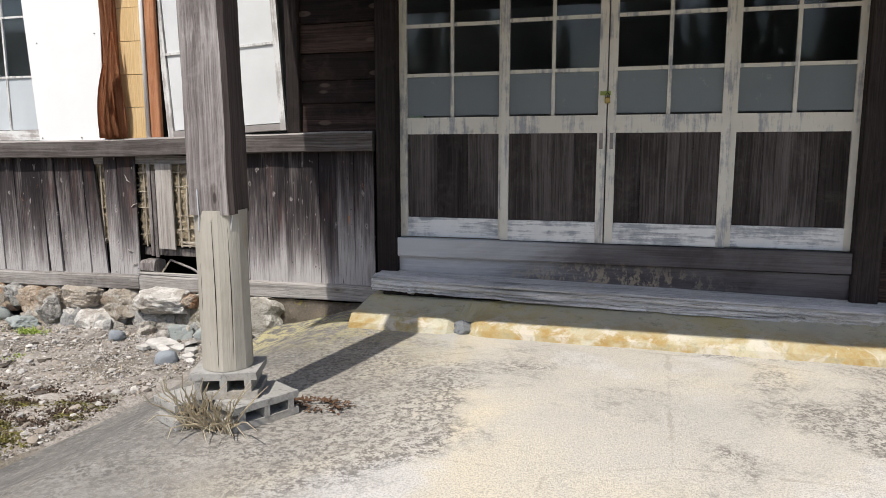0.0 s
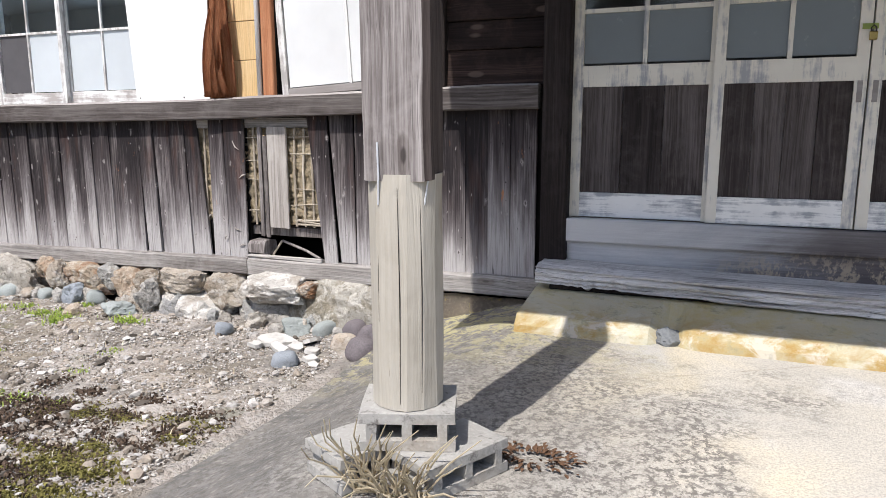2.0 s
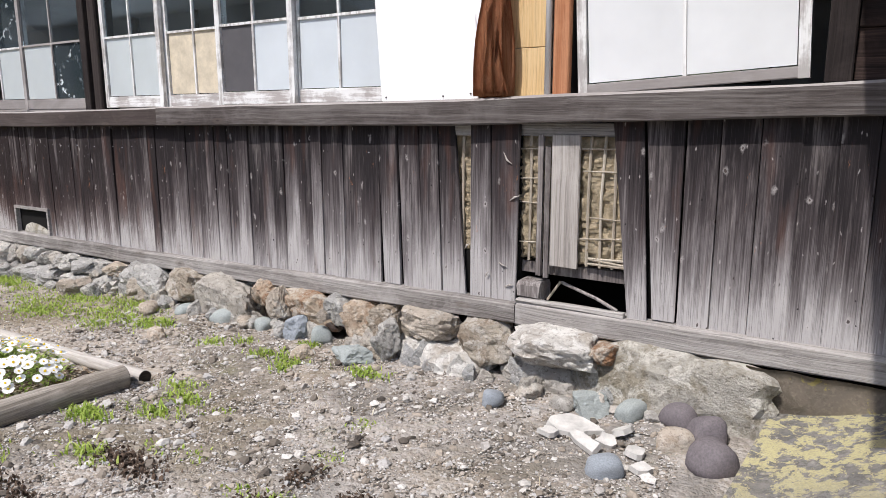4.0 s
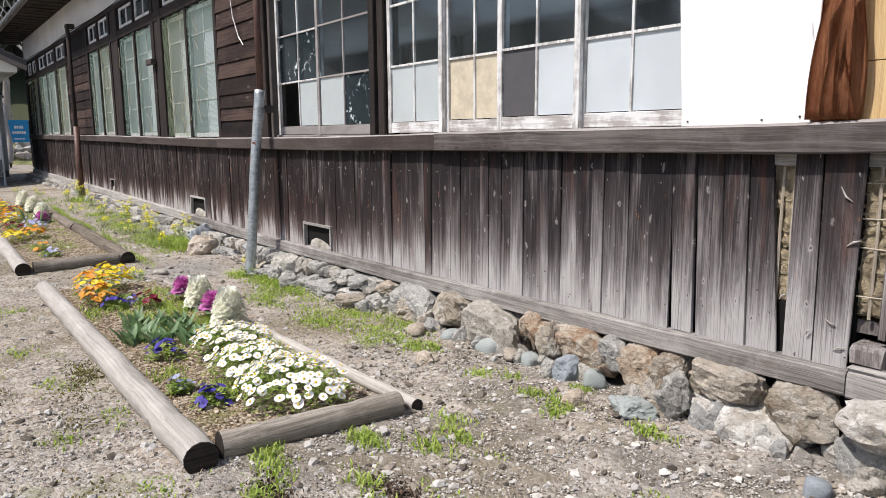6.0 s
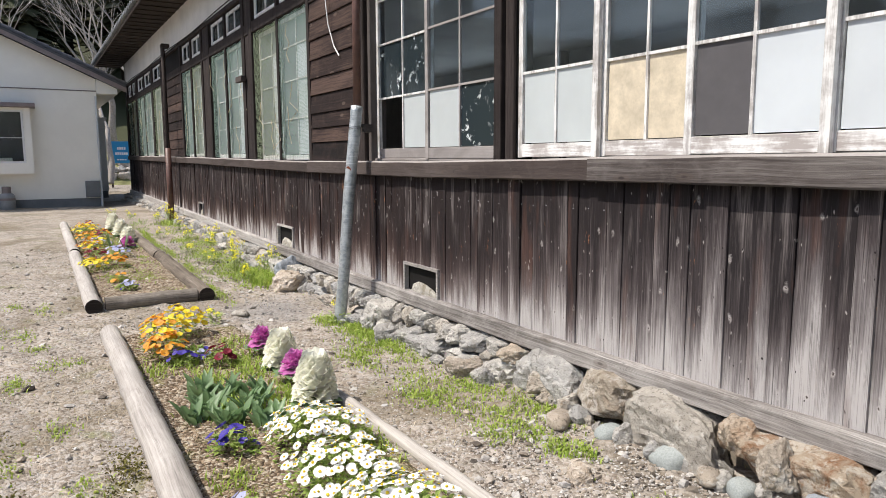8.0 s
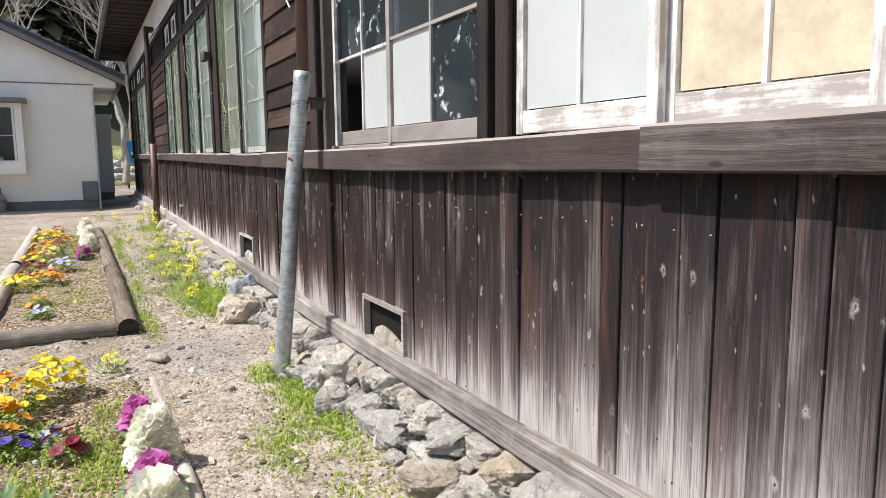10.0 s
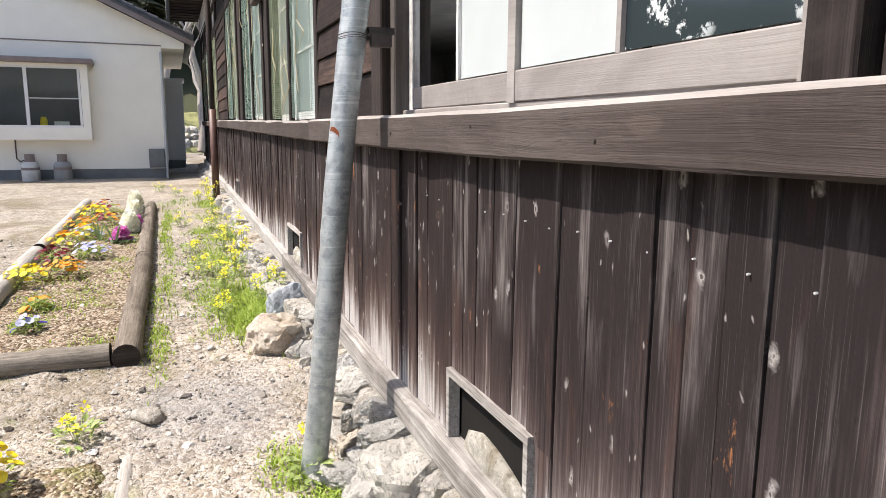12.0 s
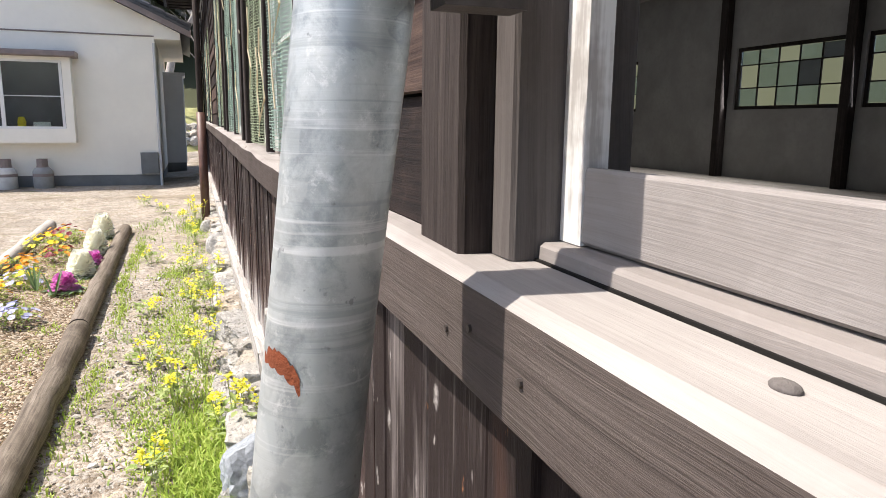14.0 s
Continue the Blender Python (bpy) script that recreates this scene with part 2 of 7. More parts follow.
def painted(name, base, wear=(0.33, 0.30, 0.27), amount=0.45, along="z", rough=0.6):
    """Old paint on wood, flaked to the grey wood here and there."""
    s = Shade(name, rough)
    co = s.shifted(s.co)
    k = {"x": (2, 30, 30), "z": (30, 30, 2)}[along]
    fl = s.math("ADD", s.math("MULTIPLY", s.noise(s.scaled(co, k), 1.0, 5, 0.7), 0.6), s.math("MULTIPLY", s.noise(co, 5.0, 5, 0.7), 0.5))
    c = s.mix(s.noise(co, 9.0, 4), base, tuple(a * 0.8 for a in base))
    c = s.mix(s.ramp(fl, [(0.60 - 0.2 * amount, 0.0), (0.70 - 0.2 * amount, 1.0)]), c, wear)
    s.colour(c)
    s.bump(fl, 0.25, 0.004)
    return s.m


def plain(name, base, rough=0.6, metal=0.0, vary=0.25, size=6.0, relief=0.15):
    s = Shade(name, rough, metal)
    co = s.shifted(s.co)
    n = s.noise(co, size, 5, 0.6)
    c = s.mix(s.ramp(n, [(0.35, 0.0), (0.7, 1.0)]), base, tuple(a * (1 - vary) for a in base))
    c = s.mix(s.ramp(s.noise(co, size * 9, 3), [(0.5, 0.0), (0.75, 0.5)]), c, tuple(a * (1 - vary * 0.8) for a in base))
    s.colour(c)
    if relief:
        s.bump(s.noise(co, size * 6, 4), relief, 0.004)
    return s.m


def glass_clear(name, tint=(0.9, 0.95, 0.95), dusty=1.0):
    s = Shade(name, 0.03)
    s.b.inputs["Base Color"].default_value = (*tint, 1)
    s.b.inputs["Transmission Weight"].default_value = 1.0
    s.b.inputs["Specular IOR Level"].default_value = 0.5
    s.b.inputs["IOR"].default_value = 1.32
    co = s.shifted(s.co)
    s.bump(s.noise(co, 2.2, 2), 0.12, 0.02)
    dust = s.n("ShaderNodeBsdfDiffuse")
    dust.inputs["Color"].default_value = (0.42, 0.47, 0.50, 1)
    mx = s.n("ShaderNodeMixShader")
    dirt = s.math("ADD", s.ramp(s.noise(co, 3.0, 6, 0.7), [(0.3, 0.005), (0.75, 0.04)]), s.ramp(s.noise(co, 9.0, 6, 0.75), [(0.66, 0.0), (0.70, 0.35)]), True)
    s.to(s.math("MULTIPLY", dirt, dusty), mx.inputs[0])
    s.to(s.b.outputs[0], mx.inputs[1]), s.to(dust.outputs[0], mx.inputs[2])
    s.to(mx.outputs[0], s.t.nodes["Material Output"].inputs["Surface"])
    return s.m


def glass_frosted(name, base=(0.66, 0.72, 0.74)):
    s = Shade(name, 0.35)
    co = s.shifted(s.co)
    c = s.mix(s.ramp(s.noise(co, 2.5, 4), [(0.3, 0.0), (0.75, 1.0)]), base, tuple(a * 0.86 for a in base))
    c = s.mix(s.ramp(s.noise(co, 14, 5, 0.7), [(0.62, 0.0), (0.8, 0.35)]), c, (0.8, 0.8, 0.78))
    s.colour(c)
    s.b.inputs["Transmission Weight"].default_value = 0.2
    s.bump(s.noise(co, 220, 2), 0.08, 0.001)
    return s.m


def peeling_glass():
    """A dark pane with remnants of white paint."""
    s = Shade("peeling_whitened_glass", 0.08)
    co = s.shifted(s.co)
    f = s.math("MULTIPLY", s.ramp(s.noise(co, 11, 6, 0.72), [(0.56, 0.0), (0.60, 1.0)]), s.ramp(s.noise(co, 3.2, 2), [(0.50, 0.0), (0.58, 1.0)]))
    s.colour(s.mix(f, (0.022, 0.032, 0.037), (0.62, 0.67, 0.67)))
    s.to(s.ramp(f, [(0.0, 0.08), (1.0, 0.7)]), s.b.inputs["Roughness"])
    return s.m


def ground_soil():
    """Trodden gravel and soil with moss and short weeds."""
    s = Shade("gravel_soil", 0.95)
    n1, n2 = s.noise(s.co, 0.9, 5, 0.6, 0.3), s.noise(s.co, 7.0, 6, 0.7)
    cell = s.cells(s.co, 46.0, out="Color")
    d = s.cells(s.co, 46.0)
    d2 = s.cells(s.co, 110.0)
    g = s.n("ShaderNodeRGBToBW")
    s.to(cell, g.inputs[0])
    c = s.ramp(n2, [(0.3, (0.15, 0.112, 0.078)), (0.5, (0.37, 0.305, 0.23)), (0.72, (0.55, 0.48, 0.385))])
    c = s.mix(s.ramp(g.outputs[0], [(0.35, 0.0), (0.7, 0.7)]), c, (0.47, 0.44, 0.40))
    c = s.mix(s.ramp(g.outputs[0], [(0.2, 0.6), (0.4, 0.0)]), c, (0.15, 0.115, 0.085))
    moss = s.noise(s.co, 1.7, 6, 0.72, 0.6)
    mx_ = s.n("ShaderNodeMapRange")
    for i, v in enumerate((-6.5, -4.2, 0.3, 1.0)):
        mx_.inputs[i + 1].default_value = v
    s.to(s.axis(0), mx_.inputs[0])
    c = s.mix(s.math("MULTIPLY", s.ramp(moss, [(0.48, 0.0), (0.58, 0.9)]), mx_.outputs[0]), c, (0.07, 0.057, 0.035))
    c = s.mix(s.ramp(s.noise(s.co, 2.3, 6, 0.7, 0.3), [(0.58, 0.0), (0.68, 0.7)]), c, (0.17, 0.18, 0.055))
    c = s.mix(s.math("MULTIPLY", s.ramp(n1, [(0.35, 0.75), (0.65, 0.3)]), mx_.outputs[0]), c, (0.33, 0.312, 0.292))
    c = s.mix(s.ramp(s.noise(s.co, 0.55, 6, 0.68, 0.8), [(0.50, 0.0), (0.62, 0.6)]), c, (0.155, 0.125, 0.075))
    c = s.damp(c)
    s.colour(c)
    h = s.math("ADD", s.math("MULTIPLY", s.math("SUBTRACT", 1.0, d), 0.6), s.math("ADD", s.math("MULTIPLY", n2, 0.7), s.math("MULTIPLY", d2, -0.3)))
    s.bump(h, 0.9, 0.02)
    return s.m


def bed_soil_mat():
    """Brown crumbly soil strewn with pale chips and dead bits."""
    s = Shade("brown_bed_soil", 0.95)
    n = s.noise(s.co, 9.0, 7, 0.75, 0.3)
    c = s.ramp(n, [(0.32, (0.10, 0.066, 0.04)), (0.48, (0.26, 0.19, 0.125)), (0.62, (0.38, 0.29, 0.20)), (0.75, (0.47, 0.395, 0.30))])
    g = s.n("ShaderNodeRGBToBW")
    s.to(s.cells(s.co, 58.0, out="Color"), g.inputs[0])
    c = s.mix(s.ramp(g.outputs[0], [(0.58, 0.0), (0.66, 0.75)]), c, (0.50, 0.44, 0.35))
    c = s.mix(s.ramp(g.outputs[0], [(0.34, 0.7), (0.42, 0.0)]), c, (0.085, 0.058, 0.038))
    c = s.mix(s.ramp(s.noise(s.co, 3.0, 6, 0.7, 0.4), [(0.55, 0.0), (0.64, 0.65)]), c, (0.20, 0.20, 0.065))
    s.colour(c)
    s.bump(s.math("SUBTRACT", n, s.math("MULTIPLY", s.cells(s.co, 58.0), 0.6)), 1.0, 0.03)
    return s.m


def concrete(name, base, stain=0.6, lichen=0.0, dark=0.5):
    s = Shade(name, 0.9)
    co = s.co
    n1, n2, n3 = s.noise(co, 0.8, 6, 0.62, 0.5), s.noise(co, 5.5, 6, 0.72), s.noise(co, 60, 3, 0.6)
    c = s.mix(s.ramp(n1, [(0.35, 0.0), (0.65, 1.0)]), base, tuple(a * k for a, k in zip(base, (0.62, 0.62, 0.64))))
    c = s.mix(s.ramp(n2, [(0.52, 0.0), (0.62, stain)]), c, tuple(a * 0.42 for a in base))
    c = s.mix(s.ramp(s.noise(co, 17, 6, 0.75), [(0.56, 0.0), (0.66, dark)]), c, (0.10, 0.09, 0.08))
    c = s.mix(s.ramp(n3, [(0.5, 0.0), (0.75, 0.5)]), c, tuple(min(1, a * 1.25) for a in base))
    c = s.mix(s.ramp(s.noise(co, 1.3, 3), [(0.55, 0.0), (0.7, 0.45)]), c, (0.62, 0.50, 0.36))
    if lichen:
        c = s.mix(s.ramp(s.noise(co, 9, 6, 0.7, 0.5), [(0.62 - 0.12 * lichen, 0.0), (0.66 - 0.12 * lichen, 0.8)]), c, (0.45, 0.38, 0.13))
    s.colour(c)
    s.bump(s.math("ADD", n3, s.math("MULTIPLY", n2, 1.4)), 0.4, 0.006)
    return s.m


def slab_mat():
    """Porch concrete: a pale floated middle, older dark grey concrete towards the yard, speckled with black algae and lichen."""
    s = Shade("porch_concrete", 0.9)
    co, x = s.co, s.axis(0)
    y = s.axis(1)
    big = s.noise(co, 0.75, 5, 0.6, 0.6)
    mid = s.noise(co, 5.0, 7, 0.74, 0.3)
    sp = s.noise(co, 30, 7, 0.8)
    fine = s.noise(co, 130, 3, 0.6)
    old = s.n("ShaderNodeMapRange")
    for i, v in enumerate((-0.55, -1.95, 0.0, 1.0)):
        old.inputs[i + 1].default_value = v
    s.to(s.math("ADD", x, s.math("MULTIPLY", s.math("SUBTRACT", s.noise(co, 2.2, 5), 0.5), 1.1)), old.inputs[0])
    c = s.ramp(big, [(0.34, (0.50, 0.475, 0.425)), (0.48, (0.58, 0.54, 0.465)), (0.60, (0.66, 0.59, 0.455)), (0.72, (0.62, 0.595, 0.545))])
    c = s.mix(s.ramp(s.noise(co, 1.4, 5, 0.6), [(0.56, 0.0), (0.68, 0.8)]), c, (0.64, 0.62, 0.59))
    c = s.mix(old.outputs[0], c, s.mix(s.ramp(mid, [(0.4, 0.0), (0.65, 1.0)]), (0.12, 0.117, 0.113), (0.26, 0.252, 0.236)))
    grime = s.math("ADD", s.math("SUBTRACT", s.math("MULTIPLY", s.noise(co, 1.1, 4, 0.6, 0.4), 1.15), 0.215), s.math("ADD", s.math("MULTIPLY", mid, 0.3), s.math("MULTIPLY", old.outputs[0], 0.22)))
    pits = s.noise(co, 40, 8, 0.80)
    c = s.mix(s.math("MULTIPLY", s.ramp(pits, [(0.485, 0.0), (0.535, 0.85)]), s.ramp(grime, [(0.475, 0.0), (0.64, 1.0)])), c, (0.115, 0.105, 0.094))
    c = s.mix(s.math("MULTIPLY", s.ramp(s.noise(co, 11, 7, 0.75), [(0.46, 0.0), (0.62, 0.5)]), s.ramp(grime, [(0.48, 0.0), (0.66, 1.0)])), c, (0.27, 0.25, 0.22))
    spot, tone_ = s.cells(co, 34.0), s.n("ShaderNodeRGBToBW")
    s.to(s.cells(co, 34.0, out="Color"), tone_.inputs[0])
    c = s.mix(s.math("MULTIPLY", s.math("MULTIPLY", s.ramp(spot, [(0.24, 0.30), (0.46, 0.0)]), s.ramp(tone_.outputs[0], [(0.5, 0.0), (0.7, 1.0)])), s.ramp(grime, [(0.45, 0.15), (0.65, 1.0)])), c, (0.52, 0.49, 0.43))
    crack = s.cells(s.scaled(co, (0.55, 0.8, 1.0)), 1.0, "DISTANCE_TO_EDGE")
    c = s.mix(s.ramp(s.math("ADD", crack, s.math("MULTIPLY", s.math("SUBTRACT", mid, 0.5), 0.05)), [(0.0, 0.35), (0.003, 0.0)]), c, (0.26, 0.22, 0.17))
    lich = s.n("ShaderNodeMapRange")
    for i, v in enumerate((3.2, 3.9, 0.0, 1.0)):
        lich.inputs[i + 1].default_value = v
    s.to(y, lich.inputs[0])
    c = s.mix(s.math("MULTIPLY", s.math("MULTIPLY", s.ramp(s.noise(co, 13, 7, 0.74, 0.3), [(0.50, 0.0), (0.52, 0.85)]), lich.outputs[0]), old.outputs[0]), c, (0.50, 0.45, 0.23))
    c = s.mix(s.ramp(fine, [(0.42, 0.35), (0.52, 0.0)]), c, (0.2, 0.19, 0.17))
    grit = s.cells(co, 120.0)
    c = s.mix(s.ramp(grit, [(0.10, 0.55), (0.22, 0.0)]), c, (0.22, 0.20, 0.18))
    c = s.mix(s.ramp(s.noise(co, 46, 6, 0.75), [(0.62, 0.0), (0.68, 0.45)]), c, (0.66, 0.63, 0.57))
    s.colour(c)
    s.bump(s.math("ADD", fine, s.math("MULTIPLY", sp, 1.6)), 0.5, 0.006)
    return s.m


def step_mat():
    """Step concrete, green-grey, with ochre algae along the front edge."""
    s = Shade("mossy_step_concrete", 0.9)
    co = s.co
    n1, n2 = s.noise(co, 2.0, 6, 0.7, 0.4), s.noise(co, 14, 6, 0.72)
    c = s.ramp(n1, [(0.3, (0.44, 0.43, 0.36)), (0.5, (0.52, 0.49, 0.37)), (0.68, (0.50, 0.42, 0.19))])
    e = s.n("ShaderNodeMapRange")
    for i, v in enumerate((4.10, 3.86, 0.0, 1.0)):
        e.inputs[i + 1].default_value = v
    s.to(s.axis(1), e.inputs[0])
    och = s.math("MULTIPLY", s.ramp(s.noise(s.scaled(co, (1.0, 1.0, 1.6)), 2.6, 6, 0.7, 0.5), [(0.40, 0.0), (0.56, 1.0)]), e.outputs[0])
    c = s.mix(och, c, s.mix(s.ramp(n2, [(0.38, 0.0), (0.6, 1.0)]), (0.36, 0.24, 0.085), (0.42, 0.35, 0.19)))
    c = s.mix(s.math("MULTIPLY", s.ramp(s.noise(co, 5, 6, 0.7, 0.5), [(0.52, 0.0), (0.60, 0.8)]), e.outputs[0]), c, (0.58, 0.54, 0.46))
    c = s.mix(s.ramp(n2, [(0.55, 0.0), (0.68, 0.5)]), c, (0.16, 0.16, 0.13))
    s.colour(c)
    s.bump(s.math("ADD", n2, s.math("MULTIPLY", s.noise(co, 90, 3), 0.5)), 0.5, 0.008)
    return s.m


def stone_mat():
    """Field stones: grey, green-grey, ochre and rusty by turns, with white lichen."""
    s = Shade("field_stone", 0.88)
    co = s.scaled(s.n("ShaderNodeNewGeometry").outputs["Position"], (5.0, 5.0, 5.0))
    base = s.ramp(s.rnd, [(0.0, (0.56, 0.535, 0.49)), (0.2, (0.42, 0.42, 0.41)), (0.38, (0.58, 0.52, 0.43)), (0.55, (0.50, 0.49, 0.465)), (0.70, (0.66, 0.635, 0.58)), (0.85, (0.54, 0.45, 0.35)), (1.0, (0.44, 0.45, 0.44))])
    c = s.mix(s.ramp(s.noise(co, 0.9, 6, 0.7, 0.8), [(0.38, 0.0), (0.62, 0.75)]), base, s.mix(0.5, base, (0.10, 0.088, 0.075)))
    c = s.mix(s.ramp(s.noise(co, 1.3, 6, 0.75, 0.6), [(0.60, 0.0), (0.72, 0.5)]), c, (0.36, 0.24, 0.14))
    c = s.mix(s.ramp(s.noise(co, 2.6, 7, 0.78, 0.4), [(0.535, 0.0), (0.60, 0.75)]), c, (0.60, 0.58, 0.53))
    c = s.mix(s.ramp(s.noise(co, 9, 6, 0.75), [(0.53, 0.0), (0.64, 0.65)]), c, (0.10, 0.088, 0.072))
    s.colour(c)
    s.bump(s.math("ADD", s.noise(co, 4, 8, 0.75), s.math("MULTIPLY", s.noise(co, 22, 4), 0.35)), 0.9, 0.035)
    return s.m


def rock_mat(name, base, stain, pale):
    """A single rock's own colours: broad stains, pale weathered faces, dark pits."""
    s = Shade(name, 0.9)
    co = s.n("ShaderNodeNewGeometry").outputs["Position"]
    c = s.mix(s.ramp(s.noise(co, 5, 7, 0.72, 0.8), [(0.45, 0.0), (0.60, 0.9)]), base, stain)
    c = s.mix(s.ramp(s.noise(co, 9, 8, 0.75, 0.5), [(0.50, 0.0), (0.58, 0.85)]), c, pale)
    c = s.mix(s.ramp(s.noise(co, 42, 6, 0.75), [(0.54, 0.0), (0.64, 0.6)]), c, tuple(a * 0.4 for a in stain))
    s.colour(c)
    s.bump(s.math("ADD", s.noise(co, 20, 8, 0.75), s.math("MULTIPLY", s.noise(co, 110, 4), 0.35)), 0.9, 0.035)
    return s.m


def leaf_mat(name, a, b, rough=0.55, see=0.35):
    s = Shade(name, rough)
    g = s.n("ShaderNodeNewGeometry").outputs["Random Per Island"]
    c = s.mix(g, a, b)
    s.colour(s.mix(s.ramp(s.noise(s.co, 40, 3), [(0.45, 0.0), (0.75, 0.3)]), c, tuple(x * 0.7 for x in a)))
    if see:
        tl = s.n("ShaderNodeBsdfTranslucent")
        mx = s.n("ShaderNodeMixShader")
        s.to(c, tl.inputs["Color"])
        mx.inputs[0].default_value = see
        s.to(s.b.outputs[0], mx.inputs[1]), s.to(tl.outputs[0], mx.inputs[2])
        s.to(mx.outputs[0], s.t.nodes["Material Output"].inputs["Surface"])
    return s.m


def pebble_mat(name, tones):
    """Loose stones, each of its own tone from dark brown to pale blue-grey."""
    s = Shade(name, 0.9)
    g = s.n("ShaderNodeNewGeometry").outputs["Random Per Island"]
    c = s.ramp(g, list(zip((0.0, 0.25, 0.45, 0.65, 0.85, 1.0), tones)))
    s.colour(s.damp(s.mix(s.ramp(s.noise(s.co, 90, 3), [(0.45, 0.0), (0.7, 0.45)]), c, (0.16, 0.14, 0.12))))
    return s.m


def galvanised():
    """Dull zinc: crystal mottling, white bloom, fine rings left by drawing."""
    s = Shade("galvanised_steel", 0.5, 0.6)
    v = s.n("ShaderNodeTexVoronoi")
    v.feature = "SMOOTH_F1"
    v.inputs["Scale"].default_value, v.inputs["Smoothness"].default_value = 34.0, 0.25
    wob = s.n("ShaderNodeVectorMath")
    wob.operation = "MULTIPLY_ADD"
    t = s.n("ShaderNodeTexNoise")
    t.inputs["Scale"].default_value, t.inputs["Detail"].default_value = 30.0, 5.0
    s.to(s.co, t.inputs["Vector"]), s.to(t.outputs["Color"], wob.inputs[0])
    wob.inputs[1].default_value = (0.018, 0.018, 0.018)
    s.to(s.co, wob.inputs[2]), s.to(wob.outputs[0], v.inputs["Vector"])
    g = s.n("ShaderNodeRGBToBW")
    s.to(v.outputs["Color"], g.inputs[0])
    n = s.noise(s.co, 15, 7, 0.74, 0.25)
    c = s.mix(s.ramp(n, [(0.42, 0.0), (0.56, 1.0)]), (0.27, 0.30, 0.315), (0.43, 0.465, 0.475))
    c = s.mix(s.ramp(g.outputs[0], [(0.3, 0.0), (0.7, 0.4)]), c, (0.54, 0.57, 0.575))
    c = s.mix(s.ramp(s.noise(s.co, 34, 6, 0.75, 0.2), [(0.58, 0.0), (0.68, 0.6)]), c, (0.68, 0.70, 0.70))
    rings_ = s.noise(s.scaled(s.co, (1.5, 1.5, 60)), 1.0, 4, 0.7)
    c = s.mix(s.ramp(rings_, [(0.57, 0.0), (0.66, 0.55)]), c, (0.70, 0.72, 0.73))
    c = s.mix(s.ramp(rings_, [(0.36, 0.4), (0.44, 0.0)]), c, (0.22, 0.25, 0.265))
    c = s.mix(s.ramp(s.noise(s.co, 70, 3), [(0.68, 0.0), (0.74, 0.6)]), c, (0.16, 0.17, 0.18))
    s.colour(c)
    s.to(s.ramp(n, [(0.3, 0.38), (0.7, 0.62)]), s.b.inputs["Roughness"])
    s.bump(s.math("ADD", n, rings_), 0.18, 0.003)
    return s.m


def net_mat(name, col):
    """Woven plastic netting: thread and holes."""
    s = Shade(name, 0.6)
    s.colour(s.mix(s.noise(s.co, 3, 4), col, tuple(a * 0.6 + 0.16 for a in col)))
    sx = s.math("SINE", s.math("MULTIPLY", s.axis(0), 520.0))
    sz = s.math("SINE", s.math("MULTIPLY", s.axis(2), 420.0))
    fac = s.math("ADD", s.math("GREATER_THAN", s.math("MAXIMUM", sx, sz), 0.86), 0.0, True)
    tr = s.n("ShaderNodeBsdfTransparent")
    mx = s.n("ShaderNodeMixShader")
    s.to(fac, mx.inputs[0])
    s.to(tr.outputs[0], mx.inputs[1]), s.to(s.b.outputs[0], mx.inputs[2])
    s.to(mx.outputs[0], s.t.nodes["Material Output"].inputs["Surface"])
    return s.m


